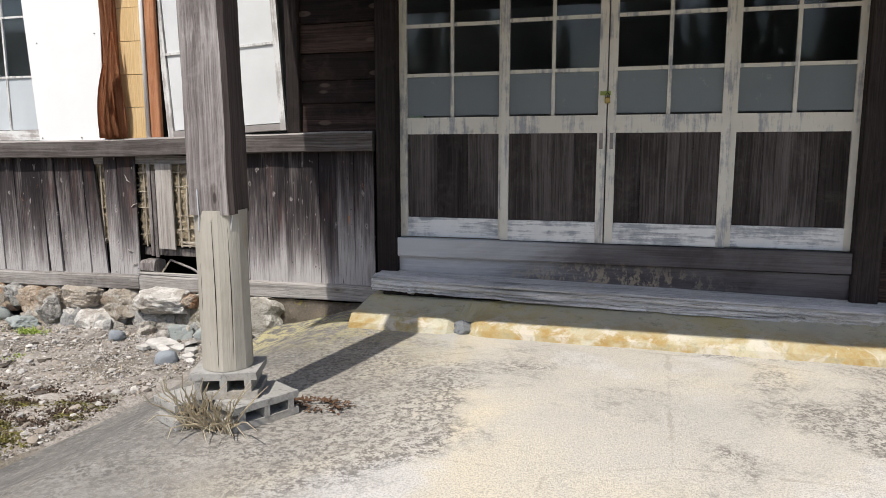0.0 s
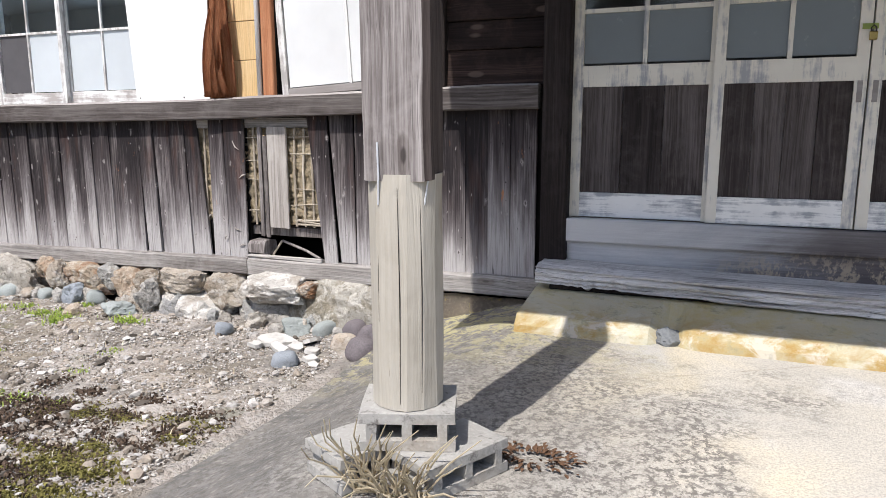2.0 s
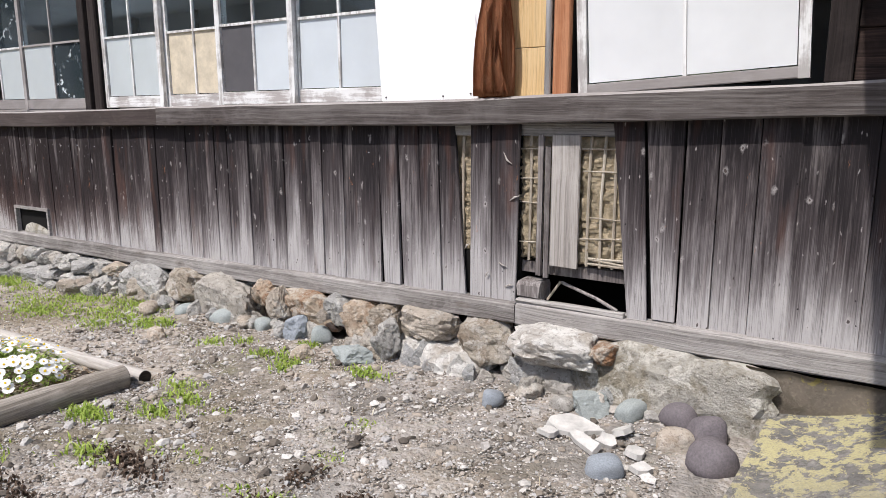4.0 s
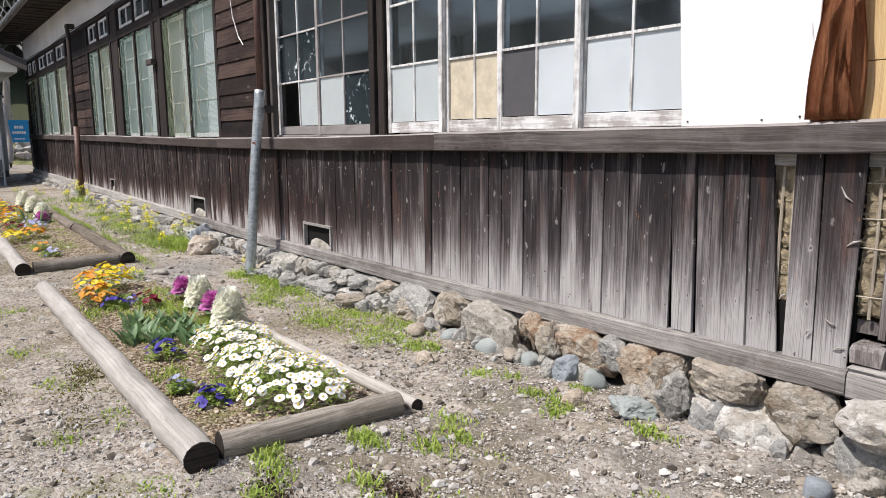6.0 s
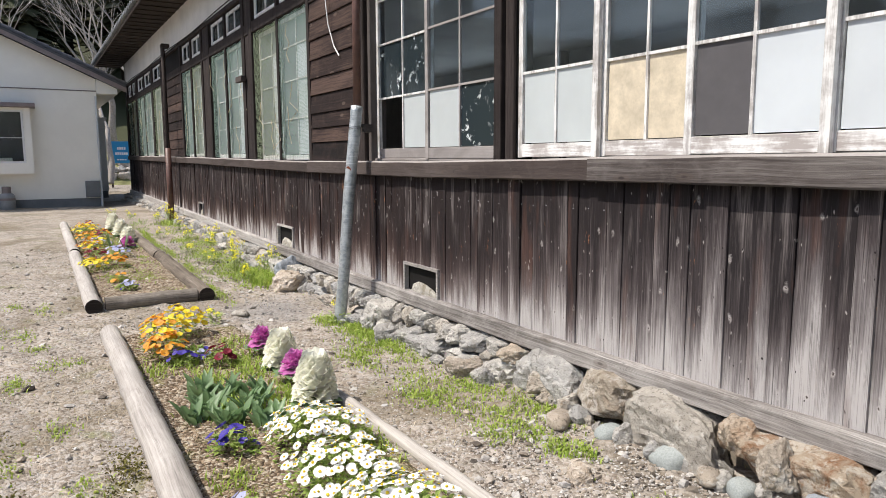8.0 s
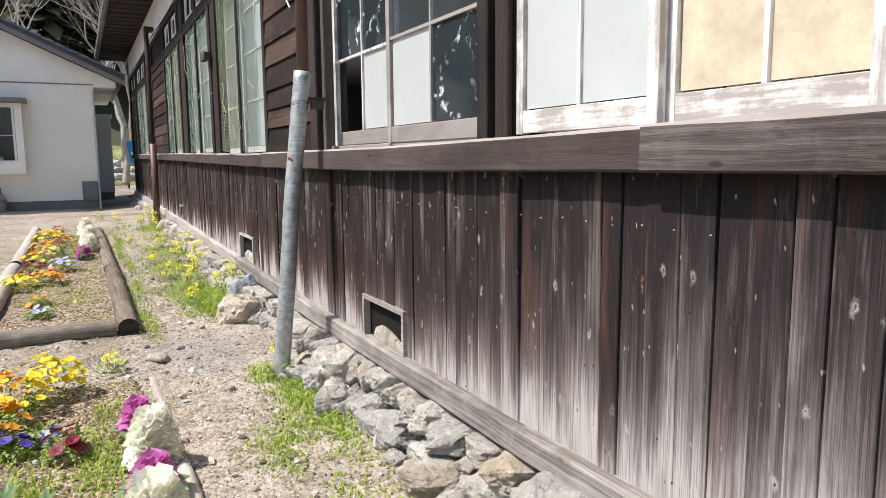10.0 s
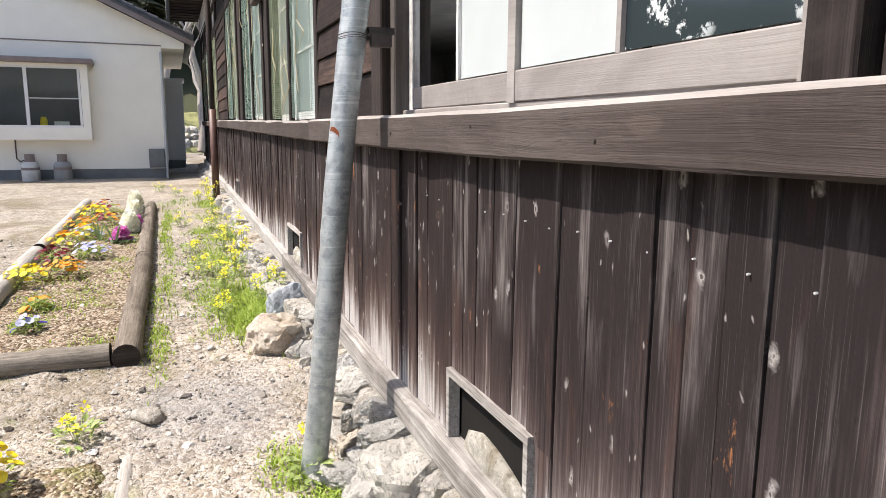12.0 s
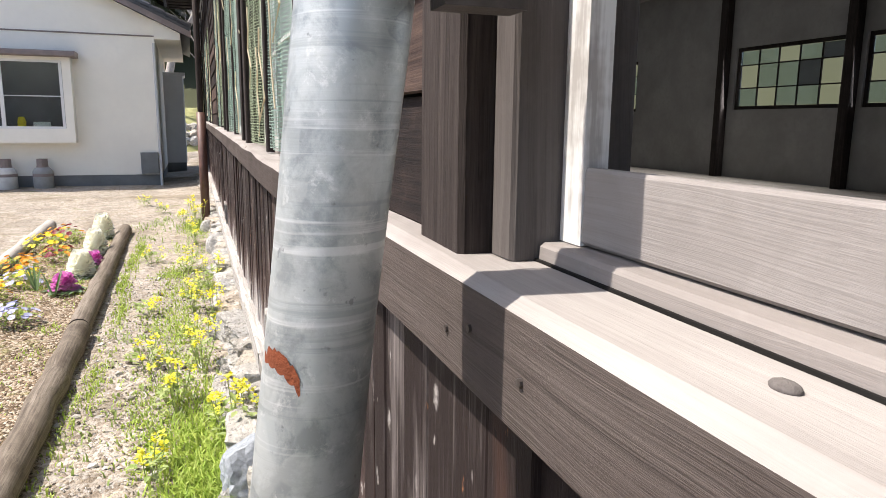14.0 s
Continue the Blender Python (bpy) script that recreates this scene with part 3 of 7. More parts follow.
M = dict(
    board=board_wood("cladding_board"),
    clap=wood("dark_clapboard", (0.008, 0.006, 0.006), (0.026, 0.017, 0.015), (0.095, 0.062, 0.05), "x", vary=1.3, knots=0.5, knot_col=(0.16, 0.12, 0.10)),
    beam=wood("grey_brown_beam", (0.036, 0.028, 0.0255), (0.066, 0.052, 0.047), (0.105, 0.087, 0.079), "x", lines=0.7, fibre=0.4, knots=0.5, knot_col=(0.10, 0.08, 0.07)),
    ledge=wood("bleached_ledge", (0.12, 0.107, 0.098), (0.32, 0.30, 0.28), (0.53, 0.505, 0.475), "x", lines=1.2, relief=0.8, knots=0.4, knot_col=(0.16, 0.13, 0.11)),
    darkpost=wood("dark_upright", (0.011, 0.0085, 0.008), (0.026, 0.020, 0.0185), (0.058, 0.047, 0.043), "z"),
    greypost=wood("hewn_post", (0.045, 0.038, 0.036), (0.165, 0.145, 0.137), (0.44, 0.41, 0.39), "z", knots=0.3, knot_col=(0.08, 0.06, 0.05)),
    newpost=wood("pale_log", (0.28, 0.255, 0.205), (0.41, 0.38, 0.32), (0.52, 0.49, 0.425), "z", knots=0.4, knot_col=(0.30, 0.23, 0.16), lines=0.12, fibre=0.3),
    panel=wood("door_panel", (0.018, 0.0145, 0.014), (0.050, 0.041, 0.039), (0.14, 0.122, 0.117), "z", vary=0.8, lines=0.6),
    greyrail=wood("grey_sash_wood", (0.20, 0.182, 0.172), (0.27, 0.25, 0.238), (0.36, 0.338, 0.322), "x", lines=0.15, relief=0.25, fibre=0.28),
    log=wood("bed_log", (0.22, 0.20, 0.18), (0.40, 0.37, 0.335), (0.56, 0.53, 0.49), "x", knots=0.5, knot_col=(0.14, 0.11, 0.08), lines=0.45),
    logy=wood("bed_log_cross", (0.08, 0.068, 0.056), (0.24, 0.21, 0.175), (0.46, 0.42, 0.365), "y", knots=0.4, knot_col=(0.1, 0.08, 0.06)),
    palewood=wood("torn_pale_board", (0.17, 0.15, 0.135), (0.37, 0.34, 0.31), (0.54, 0.51, 0.47), "z"),
    logdark=wood("weathered_bed_log", (0.05, 0.04, 0.032), (0.14, 0.115, 0.09), (0.29, 0.25, 0.205), "x", knots=0.5, knot_col=(0.1, 0.08, 0.06)),
    logend=wood("sawn_log_end", (0.010, 0.008, 0.007), (0.025, 0.02, 0.017), (0.07, 0.058, 0.048), "y"),
    cream=painted("cream_paint", (0.78, 0.745, 0.65), (0.34, 0.345, 0.36), 0.2),
    cream_foot=painted("flaked_cream_paint", (0.88, 0.88, 0.86), (0.33, 0.345, 0.37), 0.42, "x"),
    white=painted("white_sash_paint", (0.78, 0.78, 0.76), (0.38, 0.36, 0.34), 0.35),
    white_rail=painted("white_rail_paint", (0.78, 0.78, 0.76), (0.36, 0.33, 0.31), 0.5, "x"),
    sheet=plain("white_panel_sheet", (0.86, 0.86, 0.85), 0.5, vary=0.06, size=1.5, relief=0.03),
    plaster=plain("white_plaster", (0.74, 0.72, 0.68), 0.9, vary=0.18, size=1.5),
    mud=plain("mud_plaster", (0.66, 0.55, 0.38), 0.95, vary=0.6, size=22, relief=1.0),
    bamboo=wood("split_bamboo", (0.20, 0.165, 0.13), (0.38, 0.33, 0.26), (0.58, 0.53, 0.44), "z"),
    ply=wood("peeling_plywood", (0.17, 0.062, 0.032), (0.37, 0.155, 0.075), (0.52, 0.26, 0.14), "z"),
    yellowwood=wood("fresh_board", (0.45, 0.29, 0.13), (0.62, 0.43, 0.21), (0.74, 0.56, 0.32), "z"),
    tan=plain("tan_chipboard", (0.66, 0.58, 0.44), 0.8, vary=0.35, size=9),
    darkpane=plain("dark_board", (0.10, 0.095, 0.10), 0.7, vary=0.3, size=3),
    frosted=glass_frosted("frosted_glass", (0.70, 0.75, 0.775)),
    frosted_white=glass_frosted("whitened_glass", (0.62, 0.67, 0.67)),
    papered=glass_frosted("papered_glass", (0.86, 0.875, 0.87)),
    peel=peeling_glass(),
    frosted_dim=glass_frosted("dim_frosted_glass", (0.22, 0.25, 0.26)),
    clear=glass_clear("window_glass", (0.55, 0.66, 0.73)),
    door_glass=glass_clear("door_glass", (0.9, 0.95, 0.95), 0.25),
    bankgrass=plain("dry_bank_grass", (0.36, 0.36, 0.16), 0.9, vary=0.6, size=2.0, relief=0.8),
    bedsoil=bed_soil_mat(),
    moss=leaf_mat("dry_moss", (0.10, 0.085, 0.03), (0.26, 0.24, 0.07), 0.9, 0.1),
    litter=leaf_mat("brown_litter", (0.045, 0.032, 0.024), (0.15, 0.105, 0.075), 0.9, 0.1),
    tanstone=rock_mat("tan_rock", (0.42, 0.37, 0.30), (0.25, 0.195, 0.14), (0.55, 0.51, 0.45)),
    tanpale=rock_mat("pale_tan_rock", (0.58, 0.50, 0.41), (0.44, 0.345, 0.25), (0.68, 0.62, 0.54)),
    tanrust=rock_mat("rusty_tan_rock", (0.45, 0.36, 0.27), (0.30, 0.18, 0.10), (0.56, 0.49, 0.40)),
    rustrock=rock_mat("rust_stained_rock", (0.44, 0.36, 0.27), (0.27, 0.13, 0.06), (0.58, 0.53, 0.45)),
    whiterock=rock_mat("pale_quartz_rock", (0.62, 0.595, 0.55), (0.42, 0.37, 0.31), (0.80, 0.78, 0.73)),
    slabrock=rock_mat("lichened_grey_rock", (0.44, 0.415, 0.36), (0.27, 0.235, 0.17), (0.64, 0.615, 0.55)),
    purplestone=plain("purple_brown_stone", (0.19, 0.168, 0.175), 0.85, vary=0.35, size=9, relief=0.5),
    greenstone=plain("green_grey_stone", (0.36, 0.39, 0.375), 0.85, vary=0.3, size=10, relief=0.5),
    bluestone=plain("blue_grey_stone", (0.33, 0.36, 0.39), 0.85, vary=0.35, size=12, relief=0.6),
    footstone=concrete("old_footing", (0.34, 0.29, 0.225), 0.6, 0.2, 0.5),
    # near-black that puts the shade of gaps and hollows into the colour
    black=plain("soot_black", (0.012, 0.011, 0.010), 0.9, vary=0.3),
    soil=ground_soil(),
    slab=slab_mat(),
    step=step_mat(),
    block=concrete("cinder_block", (0.40, 0.39, 0.36), 0.45, 0.0, 0.8),
    stone=stone_mat(),
    galv=galvanised(),
    pipe=plain("brown_drainpipe", (0.13, 0.065, 0.05), 0.5, vary=0.4, size=12),
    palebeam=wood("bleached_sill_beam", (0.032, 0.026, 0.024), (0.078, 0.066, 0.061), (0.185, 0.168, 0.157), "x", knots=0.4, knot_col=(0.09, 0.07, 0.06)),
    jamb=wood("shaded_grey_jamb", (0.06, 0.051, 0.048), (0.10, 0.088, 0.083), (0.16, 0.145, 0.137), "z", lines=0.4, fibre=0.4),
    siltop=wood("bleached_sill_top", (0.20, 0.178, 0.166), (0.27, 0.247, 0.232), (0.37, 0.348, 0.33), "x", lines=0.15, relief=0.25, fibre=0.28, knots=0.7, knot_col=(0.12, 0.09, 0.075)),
    deadleaf=plain("dead_leaf", (0.15, 0.085, 0.05), 0.9, vary=0.5, size=60),
    shard=plain("dirty_plaster", (0.62, 0.60, 0.56), 0.95, vary=0.4, size=14),
    rust=plain("rust_patch", (0.26, 0.075, 0.035), 0.9, vary=0.4, size=40, relief=0.5),
    netg=net_mat("green_netting", (0.20, 0.33, 0.26)),
    nety=net_mat("yellow_green_netting", (0.22, 0.29, 0.15)),
    roofpale=plain("pale_roof_tile", (0.24, 0.25, 0.25), 0.5, vary=0.45, size=6),
    roof=plain("dark_roof_tile", (0.075, 0.075, 0.08), 0.45, vary=0.4, size=5),
    soffit=wood("dark_soffit", (0.015, 0.011, 0.010), (0.035, 0.027, 0.023), (0.075, 0.06, 0.05), "y"),
    render=plain("cream_render", (0.87, 0.845, 0.775), 0.9, vary=0.07, size=1.2, relief=0.25),
    footing=plain("grey_footing", (0.20, 0.21, 0.215), 0.85, vary=0.25, size=3),
    alu=plain("white_aluminium", (0.78, 0.78, 0.77), 0.4, vary=0.08),
    hood=plain("brown_fascia", (0.23, 0.185, 0.175), 0.5, vary=0.25),
    shedgrey=plain("grey_metal_shed", (0.56, 0.58, 0.60), 0.45, vary=0.12, size=2),
    gas=plain("grey_gas_cylinder", (0.62, 0.62, 0.60), 0.5, vary=0.25),
    gas_dark=plain("dull_gas_cylinder", (0.30, 0.31, 0.31), 0.5, vary=0.3),
    brass=plain("brass", (0.50, 0.36, 0.12), 0.35, 0.9),
    iron=plain("rusty_iron", (0.10, 0.085, 0.08), 0.6, 0.6, vary=0.4, size=40),
    signblue=plain("sign_blue", (0.02, 0.27, 0.55), 0.45, vary=0.1),
    signwhite=plain("sign_white", (0.8, 0.8, 0.8), 0.5, vary=0.05, relief=0),
    inner=plain("grey_inner_wall", (0.33, 0.325, 0.32), 0.9, vary=0.3, size=1.5),
    innerfloor=wood("dusty_floor", (0.22, 0.18, 0.15), (0.36, 0.31, 0.26), (0.48, 0.43, 0.37), "x", lines=0.3),
    riser=stained_board("blue_grey_board"),
    # brown wood with the shade of the shaft's unlit side put into it
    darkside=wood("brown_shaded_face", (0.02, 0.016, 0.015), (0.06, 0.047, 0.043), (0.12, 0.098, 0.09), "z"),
    grass=leaf_mat("grass_blade", (0.27, 0.40, 0.05), (0.46, 0.54, 0.13)),
    rape=leaf_mat("rape_petal", (0.85, 0.78, 0.03), (0.90, 0.86, 0.12)),
    rapeleaf=leaf_mat("light_green_leaf", (0.26, 0.36, 0.10), (0.42, 0.48, 0.20)),
    leaf=leaf_mat("fresh_leaf", (0.20, 0.30, 0.05), (0.40, 0.48, 0.13)),
    tulip=leaf_mat("blue_green_leaf", (0.14, 0.24, 0.10), (0.28, 0.40, 0.20), 0.45),
    straw=leaf_mat("dry_straw", (0.52, 0.44, 0.30), (0.70, 0.63, 0.48)),
    drift=wood("bleached_driftwood", (0.20, 0.19, 0.185), (0.62, 0.605, 0.59), (0.82, 0.80, 0.78), "x", knots=0.4, knot_col=(0.15, 0.13, 0.12), lines=1.55, relief=1.0),
    p_white=leaf_mat("white_petal", (0.92, 0.92, 0.90), (0.95, 0.95, 0.94), 0.5, 0.3),
    p_cream=leaf_mat("cream_leaf", (0.95, 0.945, 0.84), (0.97, 0.97, 0.90), 0.5, 0.5),
    p_purple=leaf_mat("magenta_leaf", (0.60, 0.12, 0.46), (0.78, 0.40, 0.66), 0.5, 0.45),
    p_yellow=leaf_mat("yellow_petal", (0.86, 0.62, 0.01), (0.90, 0.76, 0.05)),
    p_orange=leaf_mat("orange_petal", (0.78, 0.27, 0.02), (0.80, 0.42, 0.04)),
    p_blue=leaf_mat("violet_petal", (0.05, 0.035, 0.30), (0.10, 0.07, 0.42)),
    p_pale=leaf_mat("pale_blue_petal", (0.40, 0.42, 0.68), (0.55, 0.56, 0.76)),
    p_red=leaf_mat("wine_red_petal", (0.16, 0.01, 0.03), (0.26, 0.02, 0.04)),
    bark=wood("pale_bark", (0.16, 0.14, 0.12), (0.34, 0.31, 0.28), (0.52, 0.49, 0.45), "z"),
    twig=plain("grey_twig", (0.42, 0.385, 0.35), 0.9, vary=0.2),
    forest=leaf_mat("cedar_foliage", (0.05, 0.06, 0.03), (0.15, 0.145, 0.085), 0.8, 0.25),
    pebble=pebble_mat("loose_pebble", ((0.05, 0.043, 0.037), (0.24, 0.205, 0.165), (0.42, 0.365, 0.30), (0.40, 0.39, 0.375), (0.50, 0.475, 0.435), (0.64, 0.615, 0.575))),
    chip=pebble_mat("tan_soil_chip", ((0.10, 0.07, 0.045), (0.26, 0.19, 0.125), (0.40, 0.31, 0.215), (0.47, 0.37, 0.265), (0.52, 0.44, 0.34), (0.62, 0.56, 0.46))),
)


# ---- building helpers ----
def quadbox(bm, x0, x1, y0, y1, z0, z1):
    v = [bm.verts.new((x, y, z)) for x in (x0, x1) for y in (y0, y1) for z in (z0, z1)]
    for f in ((0, 1, 3, 2), (4, 6, 7, 5), (0, 4, 5, 1), (2, 3, 7, 6), (0, 2, 6, 4), (1, 5, 7, 3)):
        bm.faces.new([v[i] for i in f])
    return v


def blocks(*boxes):
    bm = bmesh.new()
    for b in boxes:
        quadbox(bm, *b)
    return bm


def chamfered(x0, x1, y0, y1, z0, z1, c=0.006, along="z", jitter=0.0, rng=random):
    """A bar with its long edges chamfered, as old sawn timber has them."""
    bm = bmesh.new()
    ax = "xyz".index(along)
    lim = [(x0, x1), (y0, y1), (z0, z1)]
    (a0, a1), (b0, b1) = [lim[i] for i in range(3) if i != ax]
    e0, e1 = lim[ax]
    prof = [(a0 + c, b0), (a1 - c, b0), (a1, b0 + c), (a1, b1 - c), (a1 - c, b1), (a0 + c, b1), (a0, b1 - c), (a0, b0 + c)]
    rings = []
    for e in (e0, e1):
        ring = []
        for a, b in prof:
            p = [a + rng.uniform(-jitter, jitter), b + rng.uniform(-jitter, jitter)]
            p.insert(ax, e + rng.uniform(-jitter, jitter))
            ring.append(bm.verts.new(p))
        rings.append(ring)
    for i in range(8):
        j = (i + 1) % 8
        bm.faces.new((rings[0][i], rings[0][j], rings[1][j], rings[1][i]))
    bm.faces.new(rings[0][::-1]), bm.faces.new(rings[1])
    bmesh.ops.recalc_face_normals(bm, faces=bm.faces)
    return bm


def tube(points, radii, sides=10, bm=None, cap=True):
    """A round bar along a line of points."""
    bm = bm or bmesh.new()
    rings = []
    for i, p in enumerate(points):
        p = Vector(p)
        d = Vector(points[min(i + 1, len(points) - 1)]) - Vector(points[max(i - 1, 0)])
        d.normalize()
        u = d.cross((0.13, 0.21, 0.97) if abs(d.z) < 0.9 else (1, 0.1, 0)).normalized()
        w = d.cross(u)
        r = radii[i] if isinstance(radii, (list, tuple)) else radii
        rings.append([bm.verts.new(p + (u * math.cos(a) + w * math.sin(a)) * r) for a in (k * 2 * math.pi / sides for k in range(sides))])
    for a, b in zip(rings, rings[1:]):
        for i in range(sides):
            j = (i + 1) % sides
            bm.faces.new((a[i], a[j], b[j], b[i]))
    if cap:
        bm.faces.new(rings[0][::-1]), bm.faces.new(rings[-1])
    return bm


def part(name, bm, material, parent=None, label="", smooth=False):
    me = bpy.data.meshes.new(name)
    bm.normal_update()
    bm.to_mesh(me)
    bm.free()
    me.materials.append(material)
    if smooth:
        me.polygons.foreach_set("use_smooth", [True] * len(me.polygons))
        me.update()
    ob = new(name, me)
    if parent:
        ob.parent = parent
    if label:
        ob["label"] = label
    return ob


def share(name, me, parent, m):
    """One more piece on a mesh that is there already."""
    ob = new(name, me)
    ob.parent = parent
    ob.matrix_basis = m
    return ob


def thing(name, label, category, at=(0, 0, 0), group="", kind="", rz=0.0):
    ob = new(name)
    ob.empty_display_size = 0.1
    ob.matrix_basis = pose(*at, 0, 0, rz)
    return tagged(ob, label, category, group, kind)


def lerp(x, xs, ys):
    return float(np.interp(x, xs, ys))


RNG = random.Random(7)


def ground_z(x, y):
    z = np.interp(x, [-40, -27, -18, -14, -11, -8, -5, -2, 6], [0.28, 0.24, 0.17, 0.09, 0.02, 0.0, 0.05, 0.05, 0.05])
    z = z + np.interp(y, [3.5, 4.3], [0.0, 0.05])
    return z + 0.012 * np.sin(x * 2.1 + y * 1.3) * np.sin(y * 2.7 - x * 0.8)


def sill_z(x):
    """Height of the underside of the sagging sill beam."""
    return lerp(x, [-28, -17, -11, -8.4, -6.5, -4, -1.9], [1.53, 1.44, 1.368, 1.366, 1.387, 1.402, 1.452])


def ledge_z(x):
    """Height of the top of the ground beam."""
    return lerp(x, [-28, -17.3, -11.2, -9.6, -6.7, -3.6, -1.9], [0.60, 0.50, 0.425, 0.405, 0.43, 0.488, 0.50])


FACE = 4.44          # face of the cladding boards
END, DOOR_L, DOOR_R = -27.4, -1.60, 1.52

# ---- ground, one sheet out to the horizon ----
xs = np.unique(np.concatenate([np.arange(-14, 0.01, 0.07), np.arange(-30, -14, 0.3), np.arange(0, 12, 0.5), -30 - 1.25 ** np.arange(1, 27), 12 + 1.25 ** np.arange(1, 27)]))
ys = np.unique(np.concatenate([np.arange(0.6, 4.7, 0.07), np.arange(-8, 0.6, 0.4), np.arange(4.7, 16, 0.6), -8 - 1.25 ** np.arange(1, 27), 16 + 1.25 ** np.arange(1, 27)]))
GX, GY = np.meshgrid(xs, ys, indexing="ij")
GZ = ground_z(GX, GY) + np.random.normal(0, 1, GX.shape) * 0.006 * ((GX > -14) & (GX < 0) & (GY > 0.6) & (GY < 4.7))
nx, ny = GX.shape
idx = np.arange(nx * ny).reshape(nx, ny)
quads = np.stack([idx[:-1, :-1], idx[1:, :-1], idx[1:, 1:], idx[:-1, 1:]], -1).reshape(-1, 4)
me = bpy.data.meshes.new("ground")
me.from_pydata(np.stack([GX, GY, GZ], -1).reshape(-1, 3).tolist(), [], quads.tolist())
me.materials.append(M["soil"])
tagged(new("ground", me), "trodden gravel and soil with moss and weeds", "ground", kind="structure")


# ---- porch slab with its sloping apron, and the entrance step ----
def slab_z(x, y):
    edge = np.interp(y, [2.6, 3.2, 4.2], [0.075, 0.09, 0.20])
    k = np.clip((x + 2.6) / 0.95, 0, 1)
    k = k * k * (3 - 2 * k)
    return edge + (0.36 - edge) * k


def apron_edge(x, y):
    """The slab's yard side runs slightly aslant, nearer the door at the wall."""
    return x + float(np.interp(y, [0.5, 2.4, 3.4, 4.3], [0.0, 0.05, 0.14, 0.21])) * max(0.0, 1 - (x + 2.55) / 1.2)


def slab(name, x0, x1, y0, y1, material, label, n=(18, 60)):
    bm = bmesh.new()
    gx, gy = np.linspace(x0, x1, n[0]), np.linspace(y0, y1, n[1])
    top = [[bm.verts.new((apron_edge(x, y), y, float(slab_z(x, y)) + 0.003 * noise.noise(Vector((x * 3, y * 3, 0))))) for y in gy] for x in gx]
    for i in range(n[0] - 1):
        for j in range(n[1] - 1):
            bm.faces.new((top[i][j], top[i + 1][j], top[i + 1][j + 1], top[i][j + 1]))
    rim = [top[i][0] for i in range(n[0])] + [top[-1][j] for j in range(1, n[1])] + [top[i][-1] for i in range(n[0] - 2, -1, -1)] + [top[0][j] for j in range(n[1] - 2, 0, -1)]
    low = [bm.verts.new((v.co.x, v.co.y, -0.12)) for v in rim]
    for i in range(len(rim)):
        j = (i + 1) % len(rim)
        bm.faces.new((rim[j], rim[i], low[i], low[j]))
    return tagged(part(name, bm, material, smooth=False), label, "pavement", kind="structure")


slab("pavement_porch", -2.55, 4.6, -3.2, 4.42, M["slab"], "pale stained concrete porch slab, darker towards the yard", (90, 80))

bm = bmesh.new()
nxs = np.linspace(-1.58, 1.75, 90)
prof = [(3.80, 0.30), (3.825, 0.395), (3.872, 0.437), (4.0, 0.455), (4.2, 0.485), (4.43, 0.50), (4.43, 0.30)]
rings = []
for x in nxs:
    dent = 0.07 * math.exp(-((x + 0.86) / 0.06) ** 2)
    rings.append([bm.verts.new((x, y + (dent if k < 3 else 0) + 0.006 * noise.noise(Vector((x * 4, k, 0))), z - (dent * 0.8 if 0 < k < 4 else 0) + 0.006 * noise.noise(Vector((x * 3, k, 5))))) for k, (y, z) in enumerate(prof)])
for a, b in zip(rings, rings[1:]):
    for i in range(len(prof) - 1):
        bm.faces.new((a[i], b[i], b[i + 1], a[i + 1]))
bm.faces.new(rings[0]), bm.faces.new(rings[-1][::-1])
bmesh.ops.recalc_face_normals(bm, faces=bm.faces)
step = tagged(part("entrance_step", bm, M["step"]), "low concrete step stained ochre along its edge", "step", kind="structure")
bm = bmesh.new()
g = [[bm.verts.new((-2.46 + p * 0.0282, 4.36 - 0.05 * (1 - q / 8) + 0.02 * noise.noise(Vector((p * 0.25, q * 0.5, 1))) + 0.008 * noise.noise(Vector((p * 0.9, q * 1.1, 1))), 0.08 + q * 0.038)) for q in range(9)] for p in range(32)]
for p in range(31):
    for q in range(8):
        bm.faces.new((g[p][q], g[p + 1][q], g[p + 1][q + 1], g[p][q + 1]))
bmesh.ops.solidify(bm, geom=bm.faces[:], thickness=-0.08)
tagged(part("foundation_corner", bm, M["footstone"], smooth=True), "crumbling brownish footing beside the entrance step", "footing", kind="structure")

# ---- main wall: solid core, with openings ----
WINDOWS = [(-9.512, -7.47), (-7.28, -3.45), (-3.36, -2.28)]
GREEN = [(-13.23, -11.07), (-15.80, -13.75), (-18.34, -16.49), (-22.1, -20.8), (-24.9, -22.3), (-27.0, -25.2)]
openings = sorted(WINDOWS + GREEN)
core = []
HOLE = (-3.62, -3.02)
Y0, Y1 = 4.475, 4.60
x = END
core.append((END, -4.06, Y0, Y1, 0.30, 1.50))
core.append((-4.06, -3.85, Y0, Y1, 1.36, 1.50))
core.append((-4.06, -3.85, Y0, Y1, 0.30, 0.72))
core.append((-3.85, HOLE[0], Y0, Y1, 0.30, 1.50))
core.append((HOLE[0], HOLE[1], Y0, Y1, 1.36, 1.50))
core.append((HOLE[1], DOOR_L, Y0, Y1, 0.30, 1.50))
for a, b in openings:
    core.append((x, a, Y0, Y1, 1.50, 3.72))
    core.append((a, b, Y0, Y1, 3.20, 3.38))
    x = b
core.append((x, DOOR_L, Y0, Y1, 1.50, 3.72))
core.append((DOOR_L, DOOR_R, Y0, Y1, 2.72, 3.72))
core.append((DOOR_L, DOOR_R, Y0, Y1, 0.30, 0.70))
